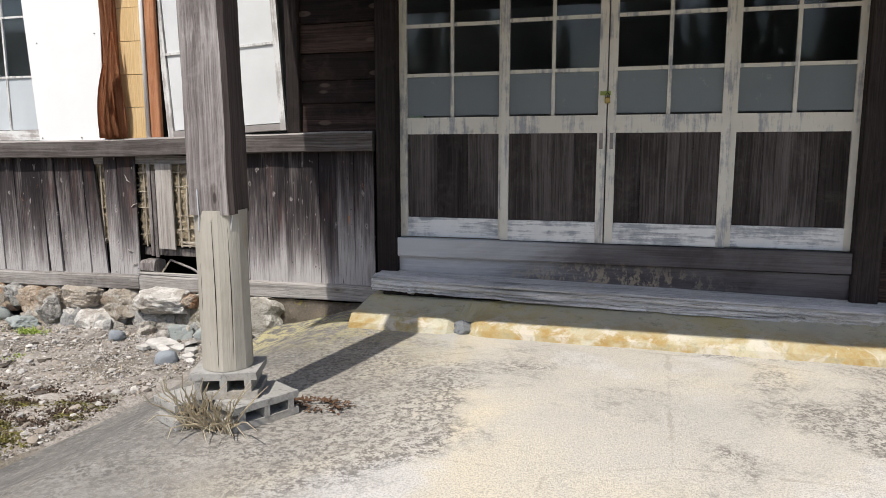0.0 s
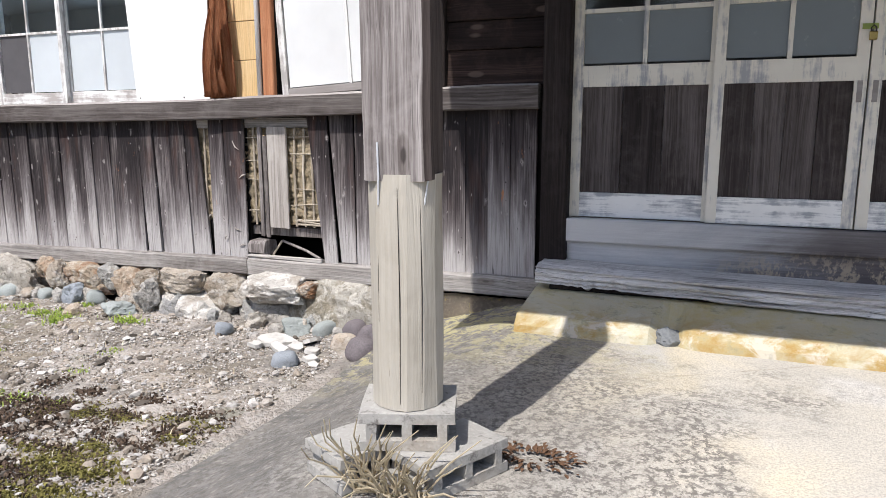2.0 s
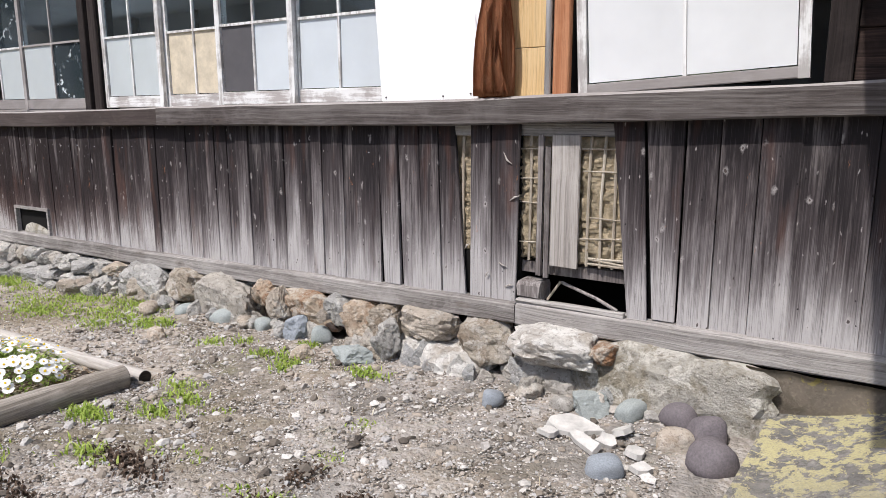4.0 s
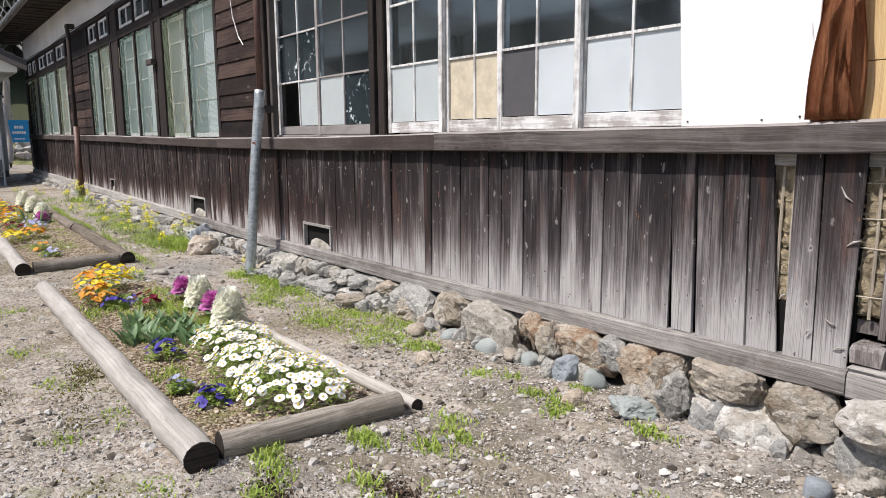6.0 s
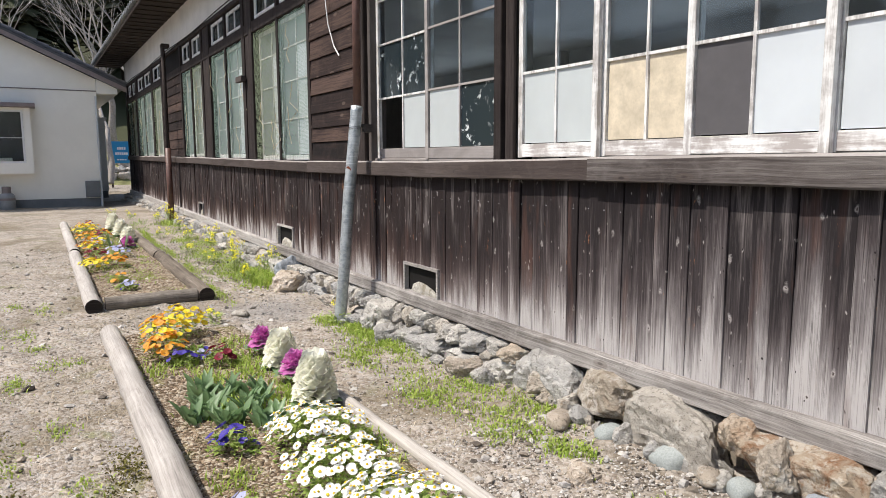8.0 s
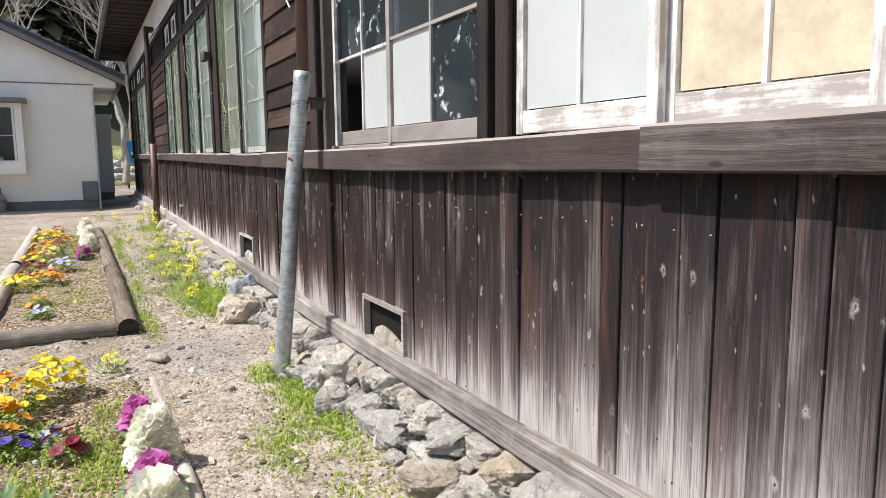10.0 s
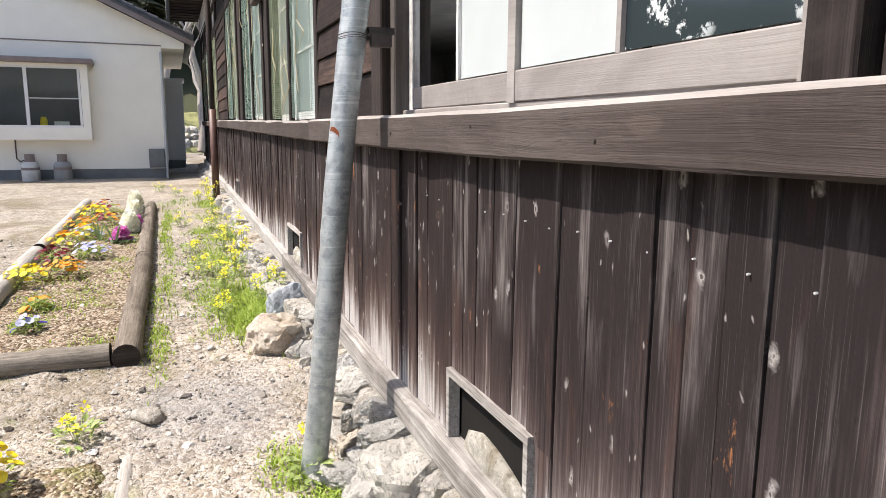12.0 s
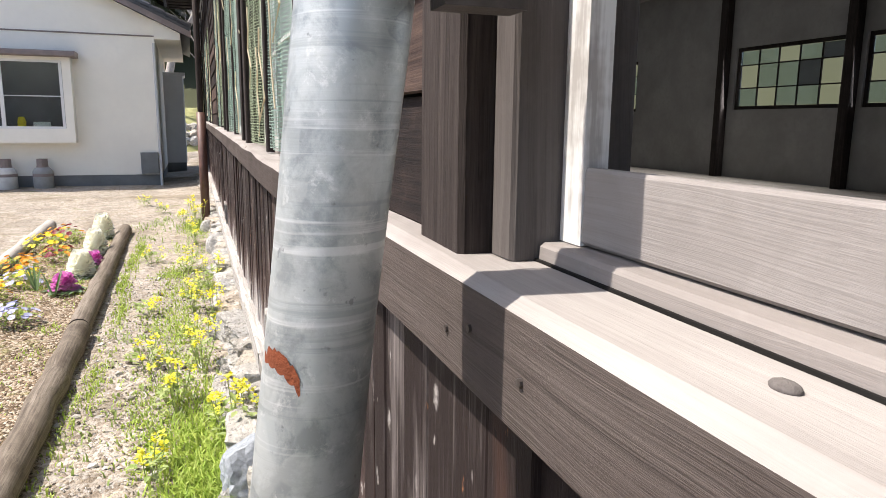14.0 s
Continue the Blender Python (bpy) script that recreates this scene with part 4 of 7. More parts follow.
core.append((DOOR_R, 9.0, Y0, Y1, 0.30, 3.72))
core.append((END, 9.0, Y0, Y1, 3.72, 4.45))
# core painted black, so gaps between the boards look deeply shaded
wall = tagged(part("wall_south", blocks(*core), M["black"]), "weathered timber wall clad in dark boards", "wall", kind="structure")

# upright cladding boards
HOLES = [(-8.80, -8.22, 0.0, 0.655), (-12.33, -11.71, 0.0, 0.70), (-17.17, -16.80, 0.0, 0.73)]      # vents
x = END
boards_x = []
while x < DOOR_L - 0.05:
    w = RNG.uniform(0.08, 0.13) if x < -4.6 else RNG.uniform(0.125, 0.165)
    boards_x.append((x, min(x + w, DOOR_L - 0.002)))
    x += w
for a, b in boards_x:
    m = 0.5 * (a + b)
    if -4.62 < m < -2.85:
        continue
    lo, hi = ledge_z(m) - 0.01, sill_z(m) + 0.01
    for h in HOLES:
        if h[0] - 0.03 < m < h[1] + 0.03:
            lo = h[3] - 0.02
            for e0, e1 in ((a, min(b, h[0])), (max(a, h[1]), b)):
                if e1 - e0 > 0.012:
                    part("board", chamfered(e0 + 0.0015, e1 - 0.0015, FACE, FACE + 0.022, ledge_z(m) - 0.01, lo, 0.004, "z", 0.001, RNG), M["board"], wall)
    d = RNG.uniform(-0.006, 0.006)
    lean = RNG.uniform(-0.006, 0.006)
    bm = chamfered(a + 0.0006, b - 0.0006, FACE + d, FACE + 0.022 + d, lo, hi, 0.0028, "z", 0.0016, RNG)
    bmesh.ops.translate(bm, verts=[v for v in bm.verts if v.co.z > 1], vec=(lean, RNG.uniform(-0.004, 0.004), 0))
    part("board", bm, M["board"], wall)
# loose and slipped boards round the broken place: foot from, foot to, head from, head to, foot height, stand-off
for a, b, c, d, lo, off in ((-4.70, -4.53, -4.70, -4.53, 0.47, 0.0), (-4.50, -4.38, -4.535, -4.40, 0.475, 0.004), (-4.36, -4.22, -4.39, -4.25, 0.475, 0.0),
                            (-4.215, -4.09, -4.245, -4.12, 0.475, 0.006), (-4.085, -3.935, -4.115, -4.01, 0.475, 0.002), (-3.90, -3.775, -3.905, -3.785, 0.475, 0.008),
                            (-3.765, -3.625, -3.775, -3.61, 0.475, 0.014), (-3.02, -2.925, -3.13, -2.985, 0.49, 0.012), (-2.905, -2.80, -2.975, -2.80, 0.50, 0.0)):
    bm = chamfered(a, b, FACE - off, FACE - off + 0.022, lo, sill_z(a) + 0.01, 0.004, "z", 0.002, RNG)
    for v in bm.verts:
        if v.co.z > 1:
            k = (v.co.x - a) / (b - a)
            v.co.x = c + (d - c) * k
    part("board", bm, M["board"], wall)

# broken place: mud-and-bamboo core, a dangling board, dark hollow beneath
part("lintel_strip", chamfered(-3.62, -3.02, 4.445, 4.475, 1.355, 1.415, 0.004, "x", 0.002, RNG), M["ledge"], wall)
part("lintel_strip", chamfered(-4.03, -3.88, 4.447, 4.474, 1.35, 1.41, 0.004, "x", 0.002, RNG), M["ledge"], wall)
bm = bmesh.new()
g = [[bm.verts.new((-4.08 + i * 0.0225, 4.481 + 0.034 * noise.noise(Vector((i * 0.55, j * 0.6, 3))) + 0.016 * noise.noise(Vector((i * 1.3, j * 1.4, 9))), 0.72 + j * 0.018)) for j in range(36)] for i in range(49)]
for i in range(48):
    for j in range(35):
        bm.faces.new((g[i][j], g[i + 1][j], g[i + 1][j + 1], g[i][j + 1]))
bmesh.ops.solidify(bm, geom=bm.faces[:], thickness=0.03)
part("mud_core", bm, M["mud"], wall, "crumbling ochre mud plaster", True)
for i in range(16):
    x = -4.03 + i * 0.065 + RNG.uniform(-0.008, 0.008)
    if -3.87 < x < -3.64:
        continue
    lo = RNG.uniform(0.70, 0.76) if x > -3.66 else 0.55
    part("bamboo_strip", tube([(x, 4.472, lo), (x + RNG.uniform(-0.01, 0.01), 4.468, 1.05), (x + RNG.uniform(-0.01, 0.01), 4.472, 1.36)], 0.0075, 6), M["bamboo"], wall)
for z, x0, x1 in ((0.80, -3.62, -3.30), (0.86, -3.30, -3.02), (0.97, -3.24, -3.02), (1.03, -3.62, -3.44), (1.13, -3.62, -3.30), (1.20, -3.28, -3.05), (1.30, -3.62, -3.02)):
    part("bamboo_strip", tube([(x0, 4.463, z + RNG.uniform(-0.015, 0.015)), (x1, 4.460, z + RNG.uniform(-0.02, 0.02))], 0.0035, 6), M["bamboo"], wall)
for z, q in ((0.725, 0.0), (0.74, 0.01), (0.755, -0.004)):
    part("bamboo_strip", tube([(-3.26, 4.475, z + q), (-3.0, 4.46, z - q)], 0.007, 6), M["bamboo"], wall)
part("dangling_board", chamfered(-3.435, -3.29, 4.438, 4.454, 0.70, 1.36, 0.003, "z", 0.003, RNG), M["palewood"], wall)
part("dangling_lath", chamfered(-3.515, -3.485, 4.442, 4.457, 0.64, 1.36, 0.003, "z", 0.004, RNG), M["greypost"], wall)
part("dangling_lath", chamfered(-3.475, -3.45, 4.442, 4.457, 0.63, 1.30, 0.003, "z", 0.004, RNG), M["greypost"], wall)
part("timber_stub", chamfered(-3.61, -3.48, 4.42, 4.56, 0.505, 0.60, 0.02, "x", 0.008, RNG), M["greypost"], wall, "rotten stub of timber")
part("broken_strip", chamfered(-3.60, -3.03, 4.395, 4.44, ledge_z(-3.3) + 0.002, ledge_z(-3.3) + 0.026, 0.006, "x", 0.006, RNG), M["ledge"], wall, "splintered pale strip on the ledge")
for sx, sz, dx, dz in ((-3.70, 1.27, 0.05, -0.06), (-3.66, 1.02, 0.06, 0.03), (-3.72, 0.69, 0.05, -0.02), (-3.68, 0.56, 0.05, 0.02), (-3.93, 0.74, 0.03, 0.03), (-3.80, 0.60, 0.02, 0.03)):
    part("splinter", tube([(sx, FACE - 0.018, sz), (sx + dx * 0.5, FACE - 0.024, sz + dz * 0.7), (sx + dx, FACE - 0.02, sz + dz)], [0.0015, 0.005, 0.0015], 6), M["palewood"], wall, "torn pale sliver of wood")
part("inner_rail", chamfered(-3.62, -3.02, 4.50, 4.56, 0.635, 0.70, 0.006, "x", 0.003, RNG), M["greypost"], wall)
part("stick", tube([(-3.40, 4.52, 0.60), (-3.2, 4.50, 0.545), (-3.08, 4.47, 0.505)], 0.009, 6), M["greypost"], wall)
part("stick", tube([(-3.47, 4.50, 0.50), (-3.41, 4.53, 0.60)], 0.007, 6), M["bamboo"], wall)
# black sheet added for the unlit depth behind the broken place
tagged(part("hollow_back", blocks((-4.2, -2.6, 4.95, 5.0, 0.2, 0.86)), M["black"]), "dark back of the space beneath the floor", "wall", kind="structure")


# beams: the sill in two lengths, and the ground beam
def sagging(x0, x1, y0, y1, zf, d0, d1, c, n, along_noise=0.004, seed=0):
    bm = bmesh.new()
    rings = []
    for i in range(n + 1):
        x = x0 + (x1 - x0) * i / n
        z0, z1 = zf(x) + d0, zf(x) + d1
        q = [(y0, z0 + c), (y0 + c, z0), (y1, z0), (y1, z1), (y0 + c * 2, z1), (y0, z1 - c * 1.5)]
        rings.append([bm.verts.new((x, y + along_noise * noise.noise(Vector((x * 2.3, k, seed))), z + along_noise * noise.noise(Vector((x * 1.9, k, seed + 7))))) for k, (y, z) in enumerate(q)])
    for a, b in zip(rings, rings[1:]):
        for i in range(6):
            j = (i + 1) % 6
            bm.faces.new((a[i], b[i], b[j], a[j]))
    bm.faces.new(rings[0]), bm.faces.new(rings[-1][::-1])
    bmesh.ops.recalc_face_normals(bm, faces=bm.faces)
    return bm


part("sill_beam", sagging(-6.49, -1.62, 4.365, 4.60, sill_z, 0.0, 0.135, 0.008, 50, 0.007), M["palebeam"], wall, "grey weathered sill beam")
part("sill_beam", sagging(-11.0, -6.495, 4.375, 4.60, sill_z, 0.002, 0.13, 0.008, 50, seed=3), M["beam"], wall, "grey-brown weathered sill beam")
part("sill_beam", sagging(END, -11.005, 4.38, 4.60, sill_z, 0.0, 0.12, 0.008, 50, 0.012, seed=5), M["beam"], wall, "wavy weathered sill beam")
# upward faces of the sill beams take a paler wood than the sides
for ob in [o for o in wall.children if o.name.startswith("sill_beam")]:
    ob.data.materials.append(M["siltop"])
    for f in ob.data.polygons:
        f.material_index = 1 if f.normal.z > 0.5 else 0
part("sill_track", sagging(-9.45, -7.47, 4.478, 4.60, sill_z, 0.13, 0.152, 0.003, 20, 0.002, 8), M["siltop"], wall, "bleached sliding track")
part("ground_beam", sagging(-3.60, -1.56, 4.385, 4.52, ledge_z, -0.115, 0.0, 0.008, 30, 0.006, 11), M["ledge"], wall)
part("ground_beam", sagging(-12.4, -3.605, 4.385, 4.52, ledge_z, -0.11, 0.0, 0.008, 70, 0.005, 12), M["ledge"], wall)
part("ground_beam", sagging(END, -12.405, 4.385, 4.52, ledge_z, -0.12, 0.0, 0.008, 60, 0.012, 13), M["ledge"], wall)

for x, dz in ((-9.47, 0.055), (-9.40, 0.075), (-9.28, 0.06), (-8.52, 0.085), (-7.9, 0.05), (-7.2, 0.07), (-5.6, 0.06), (-4.4, 0.09)):
    part("nail", tube([(x, 4.3715, sill_z(x) + dz), (x, 4.39, sill_z(x) + dz)], 0.0045, 8), M["iron"], wall, "rusty nail head")
bm = bmesh.new()
bmesh.ops.create_icosphere(bm, subdivisions=2, radius=1)
for q in bm.verts:
    q.co = Vector((-9.06 + q.co.x * 0.012, 4.44 + q.co.y * 0.008, sill_z(-9.06) + 0.131 + q.co.z * 0.005))
part("knot", bm, M["jamb"], wall, "dark knot standing proud of the sill", True)

# underfloor vents in little frames
for a, b, z0, z1 in ((-8.80, -8.22, 0.41, 0.655), (-12.33, -11.71, 0.44, 0.70), (-17.17, -16.80, 0.51, 0.73)):
    v = thing("floor_vent", "small square underfloor vent with a pale wooden frame", "vent", (a, 4.42, z0), "underfloor vents", "structure")
    w, h = b - a, z1 - z0
    part("frame", blocks((0, w, 0, 0.04, h - 0.024, h), (0, 0.024, 0, 0.04, 0.004, h - 0.024), (w - 0.024, w, 0, 0.04, 0.004, h - 0.024)), M["ledge"], v)
    # a black plate, not a hole: painted shade within the frame
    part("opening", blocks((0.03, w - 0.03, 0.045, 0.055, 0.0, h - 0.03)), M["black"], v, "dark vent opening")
    bm = bmesh.new()
    bmesh.ops.create_icosphere(bm, subdivisions=2, radius=1)
    for q in bm.verts:
        q.co = Vector((w * 0.54 + q.co.x * w * 0.42, 0.04 + q.co.y * 0.03, q.co.z * h * (0.36 - 0.16 * q.co.x) + 0.012 * noise.noise(q.co * 3)))
    part("rubble", bm, M["slabrock"], v, "pale plaster rubble lying in the vent", True)

# uprights between the windows
UPRIGHTS = [(-2.275, -2.175, 4.40), (-1.60, -1.452, 4.385), (1.352, 1.50, 4.385), (-7.47, -7.385, 4.42), (-7.375, -7.285, 4.445), (-9.665, -9.515, 4.405),
            (-11.07, -11.0, 4.43), (-13.36, -13.23, 4.43), (-13.75, -13.62, 4.43), (-15.93, -15.80, 4.43), (-16.49, -16.36, 4.43), (-18.46, -18.34, 4.43),
            (-20.8, -20.68, 4.43), (-22.3, -22.1, 4.43), (-25.2, -24.9, 4.43), (END - 0.02, -27.0, 4.42)]
for a, b, y in UPRIGHTS:
    lo = 0.42 if a in (-1.60, 1.352) else sill_z(0.5 * (a + b)) + (0.137 if a > -6.5 else 0.124 if a > -11.1 else 0.114)
    part("upright", chamfered(a, b, y, 4.475, lo, 3.78, 0.006, "z", 0.002, RNG), M["darkpost"], wall)
# jamb wood is darkened to hold the shade beside the upright
part("jamb", chamfered(-9.512, -9.455, 4.445, 4.60, sill_z(-9.5) + 0.131, 3.78, 0.005, "z", 0.001, RNG), M["jamb"], wall, "grey weathered window jamb")
for a, b in ((-13.62, -13.36), (-16.36, -15.93)):
    part("upright", chamfered(a, b, 4.45, 4.475, sill_z(a) + 0.117, 3.78, 0.005, "z", 0.002, RNG), M["darkpost"], wall)
part("top_plate", chamfered(END, 9.0, 4.42, 4.475, 3.735, 3.80, 0.006, "x", 0.002, RNG), M["darkpost"], wall)
part("header", chamfered(END, -1.62, 4.436, 4.475, 3.215, 3.36, 0.006, "x", 0.002, RNG), M["darkpost"], wall)
part("plaster_band", blocks((END, 9.0, 4.45, 4.474, 3.802, 4.46)), M["plaster"], wall, "white plaster band beneath the eaves")

# clapboards, each lapped over the one below
for a, b, z1 in ((-2.174, -1.602, 3.21), (-10.998, -9.668, 3.21), (-20.67, -18.47, 3.21), (1.502, 9.0, 3.7)):
    z = 0.4 if a > 1 else sill_z(0.5 * (a + b)) + 0.13
    while z < z1 - 0.02:
        h = min(RNG.uniform(0.15, 0.21), z1 - z)
        bm = chamfered(a, b, 4.45, 4.468, z, z + h + 0.0, 0.004, "x", 0.002, RNG)
        for v in bm.verts:
            v.co.y -= 0.016 if v.co.z < z + h / 2 else 0.0
        part("clapboard", bm, M["clap"], wall)
        z += h + 0.002


part("loose_wire", tube([(-10.42, 4.41, 3.35), (-10.40, 4.40, 3.1), (-10.34, 4.40, 2.85), (-10.22, 4.41, 2.62), (-10.12, 4.42, 2.52)], 0.006, 6), M["alu"], wall, "loose white wire hanging down")
part("cable", tube([(-27.0 + k * 0.8, 4.405, 3.80 + 0.02 * math.sin(k * 0.9)) for k in range(21)], 0.009, 6), M["darkpost"], wall, "black cable beneath the plaster")
part("cleat", chamfered(-13.86, -13.56, 4.36, 4.428, 2.60, 2.68, 0.006, "x", 0.002, RNG), M["beam"], wall, "short wooden cleat")
for k in range(26):
    x = -6.3 - k * 0.125 if k < 24 else -5.0 + (k - 24) * 0.4
    part("nail", tube([(x, FACE - 0.004, sill_z(x) - 0.16 + 0.004 * (k % 3)), (x, FACE + 0.002, sill_z(x) - 0.16 + 0.004 * (k % 3))], 0.002, 6), M["shedgrey"], wall)

# ---- windows: sash frames with single panes ----
def sash(parent, x0, x1, z0, z1, y, cols, rows, frame_m, panes, stile=0.045, foot=0.085, head=0.05, bar=0.016, th=0.03, bar_m=None, label="", foot_m=None, rail_at=None):
    """rows: heights at which the glazing bars run. panes: one letter for each pane, from the lowest row, left to right."""
    b = [(x0, x0 + stile, y, y + th, z0, z1), (x1 - stile, x1, y, y + th, z0, z1), (x0 + stile, x1 - stile, y + 0.001, y + th - 0.001, z1 - head, z1)]
    gx0, gx1, gz0, gz1 = x0 + stile, x1 - stile, z0 + foot, z1 - head
    edges_x = [gx0 + (gx1 - gx0) * i / cols for i in range(cols + 1)]
    edges_z = [gz0, *rows, gz1]
    for e in edges_x[1:-1]:
        b.append((e - bar / 2, e + bar / 2, y + 0.004, y + th - 0.006, gz0, gz1))
    for e in edges_z[1:-1]:
        for q0, q1 in zip(edges_x, edges_x[1:]):
            b.append((q0 + (bar / 2 if q0 != gx0 else 0), q1 - (bar / 2 if q1 != gx1 else 0), y + 0.004, y + th - 0.006, e - bar / 2, e + bar / 2))
    ob = part("sash", blocks(*b), frame_m, parent, label)
    part("bottom_rail", chamfered(x0 + stile, x1 - stile, y + 0.002, y + th - 0.002, z0 + 0.002, z0 + foot, 0.003, "x", 0.0008, RNG), foot_m or frame_m, ob)
    kinds = {"c": "clear", "g": "door_glass", "f": "frosted", "w": "frosted_white", "t": "tan", "d": "darkpane", "m": "frosted_dim", "p": "peel", "b": "papered"}
    k = 0
    for r in range(len(edges_z) - 1):
        for c in range(cols):
            letter = panes[k % len(panes)]
            k += 1
            if letter == ".":
                continue
            q = part("pane", blocks((edges_x[c] + 0.006, edges_x[c + 1] - 0.006, y + th * 0.55, y + th * 0.55 + 0.004, edges_z[r] + 0.006, edges_z[r + 1] - 0.006)), M[kinds[letter]], ob)
            if letter == "c":
                q.visible_shadow = False
    return ob


R3 = [2.05, 2.52, 2.90]
w = thing("window_1", "two grey sliding sashes, one lower pane missing, others whitened", "window", (0, 0, 0), kind="structure")
sash(w, -9.453, -8.45, 1.52, 3.20, 4.505, 2, R3, M["white"], ".wppcccc", foot_m=M["greyrail"], stile=0.045)
sash(w, -8.49, -7.475, 1.515, 3.20, 4.47, 2, R3, M["greyrail"], "wpcccccc", foot_m=M["greyrail"])
w = thing("window_2", "row of white-painted sashes with frosted, boarded and broken panes", "window", kind="structure")
sash(w, -7.282, -6.55, 1.52, 3.20, 4.485, 2, R3, M["white"], "wwcccccc", foot_m=M["white_rail"])
sash(w, -6.57, -5.90, 1.525, 3.20, 4.525, 2, R3, M["white"], "ttcccccc", foot_m=M["white_rail"])
sash(w, -5.945, -5.225, 1.53, 3.20, 4.485, 2, R3, M["white"], "dfcccccc", foot_m=M["white_rail"])
sash(w, -5.265, -4.51, 1.535, 3.20, 4.525, 2, R3, M["white"], "ffcccccc", foot_m=M["white_rail"])
w = thing("window_3", "whitened sash slipped askew in its opening", "window", (-2.82, 4.485, 1.545), kind="structure")
w.matrix_basis = pose(-2.83, 4.485, 1.575, 0, -3.2, 0)
sash(w, -0.50, 0.50, 0.0, 1.62, 0, 2, [0.62, 1.1], M["white"], "bbbbcc", foot=0.05, foot_m=M["greyrail"])
w = thing("window_4", "narrow white pane beside a post", "window", kind="structure")
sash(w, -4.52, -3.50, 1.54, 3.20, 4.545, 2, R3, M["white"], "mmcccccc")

for n, (a, b) in enumerate(GREEN):
    w = thing(f"window_{n + 5}", "tall sashes behind sagging green netting", "window", kind="structure")
    m = 0.5 * (a + b)
    s0 = sill_z(m) + 0.125
    one = (b - a) < 1.5
    for c0, c1, y in (((a, b, 4.50),) if one else ((a, m + 0.03, 4.535), (m - 0.03, b, 4.50))):
        sash(w, c0, c1, s0, 3.20, y, 2, [2.0, 2.45, 2.85], M["white"], "mfmwmfmm", stile=0.04, foot=0.06)
    tr = thing(f"transom_{n + 1}", "small white transom lights above the netted windows", "window", kind="structure")
    for c0, c1 in (((a, b),) if one else ((a + 0.05, m - 0.06), (m + 0.06, b - 0.05))):
        sash(tr, c0, c1, 3.385, 3.715, 4.47, 2, [], M["white"], "cc", stile=0.035, foot=0.045, head=0.035)
    if not one:
        part("mullion", chamfered(m - 0.04, m + 0.04, 4.44, 4.475, s0, 3.72, 0.005, "z", 0.002, RNG), M["darkpost"], w)
    for i, (c0, c1) in enumerate(((a, b),) if one else ((a + 0.02, m - 0.05), (m + 0.05, b - 0.02))):
        bm = bmesh.new()
        g = [[bm.verts.new((c0 + (c1 - c0) * p / 14, 4.452 + 0.012 * math.sin(p * 1.3 + n) + 0.008 * noise.noise(Vector((p * 0.4, q * 0.25, n))), s0 + 0.02 + (3.18 - s0) * q / 20)) for q in range(21)] for p in range(15)]
        for p in range(14):
            for q in range(20):
                bm.faces.new((g[p][q], g[p + 1][q], g[p + 1][q + 1], g[p][q + 1]))
        part("netting", bm, M["netg"] if (i + n) % 3 else M["nety"], w, "pale green plastic netting", True)
        for k in range(3):
            x0 = RNG.uniform(c0, c1)
            z0 = RNG.uniform(2.0, 3.1)
            pts = [(x0 + RNG.uniform(-0.06, 0.06) * j, 4.435, z0 - 0.11 * j) for j in range(5)]
            part("loose_cord", tube(pts, 0.004, 5), M["straw"], w, "loose frayed cord")

# ---- things fixed over the windows ----
sh = thing("window_cover", "plain white sheet nailed over a broken window", "cover sheet")
sh.matrix_basis = pose(-4.155, 4.405, 1.535, -0.6, 0, 0)
bm = chamfered(-0.312, 0.312, -0.004, 0.004, 0, 1.55, 0.001, "z", 0.001, RNG)
for v in bm.verts:
    if v.co.z > 1:
        v.co.x = v.co.x * 1.25 - 0.04
part("sheet", bm, M["sheet"], sh)
for px, pz in ((-0.28, 0.02), (0.27, 0.03), (-0.27, 0.75), (0.28, 0.8), (0.1, 0.02)):
    part("nail", tube([(px, -0.009, pz), (px, -0.003, pz)], 0.005, 8), M["iron"], sh)
part("torn_tape", tube([(0.29, -0.008, 0.42), (0.30, -0.012, 0.36), (0.315, -0.012, 0.33)], 0.004, 5), M["sheet"], sh)
bm = bmesh.new()
g = [[bm.verts.new((-3.85 + p * 0.0115 + 0.035 * math.sin(q * 0.30 + 0.6) * (p / 16), 4.43 - 0.06 * math.sin(p / 16 * 2.4) * (0.6 + 0.4 * math.sin(q * 0.35)) - 0.020 * math.sin(p * 1.1 + q * 0.2), 1.545 + q * 0.06)) for q in range(27)] for p in range(17)]
for p in range(16):
    for q in range(26):
        bm.faces.new((g[p][q], g[p + 1][q], g[p + 1][q + 1], g[p][q + 1]))
bmesh.ops.solidify(bm, geom=bm.faces[:], thickness=0.006)
tagged(part("plywood_sheet", bm, M["ply"], smooth=True), "warped reddish plywood peeling into layers beside the panel", "plywood")
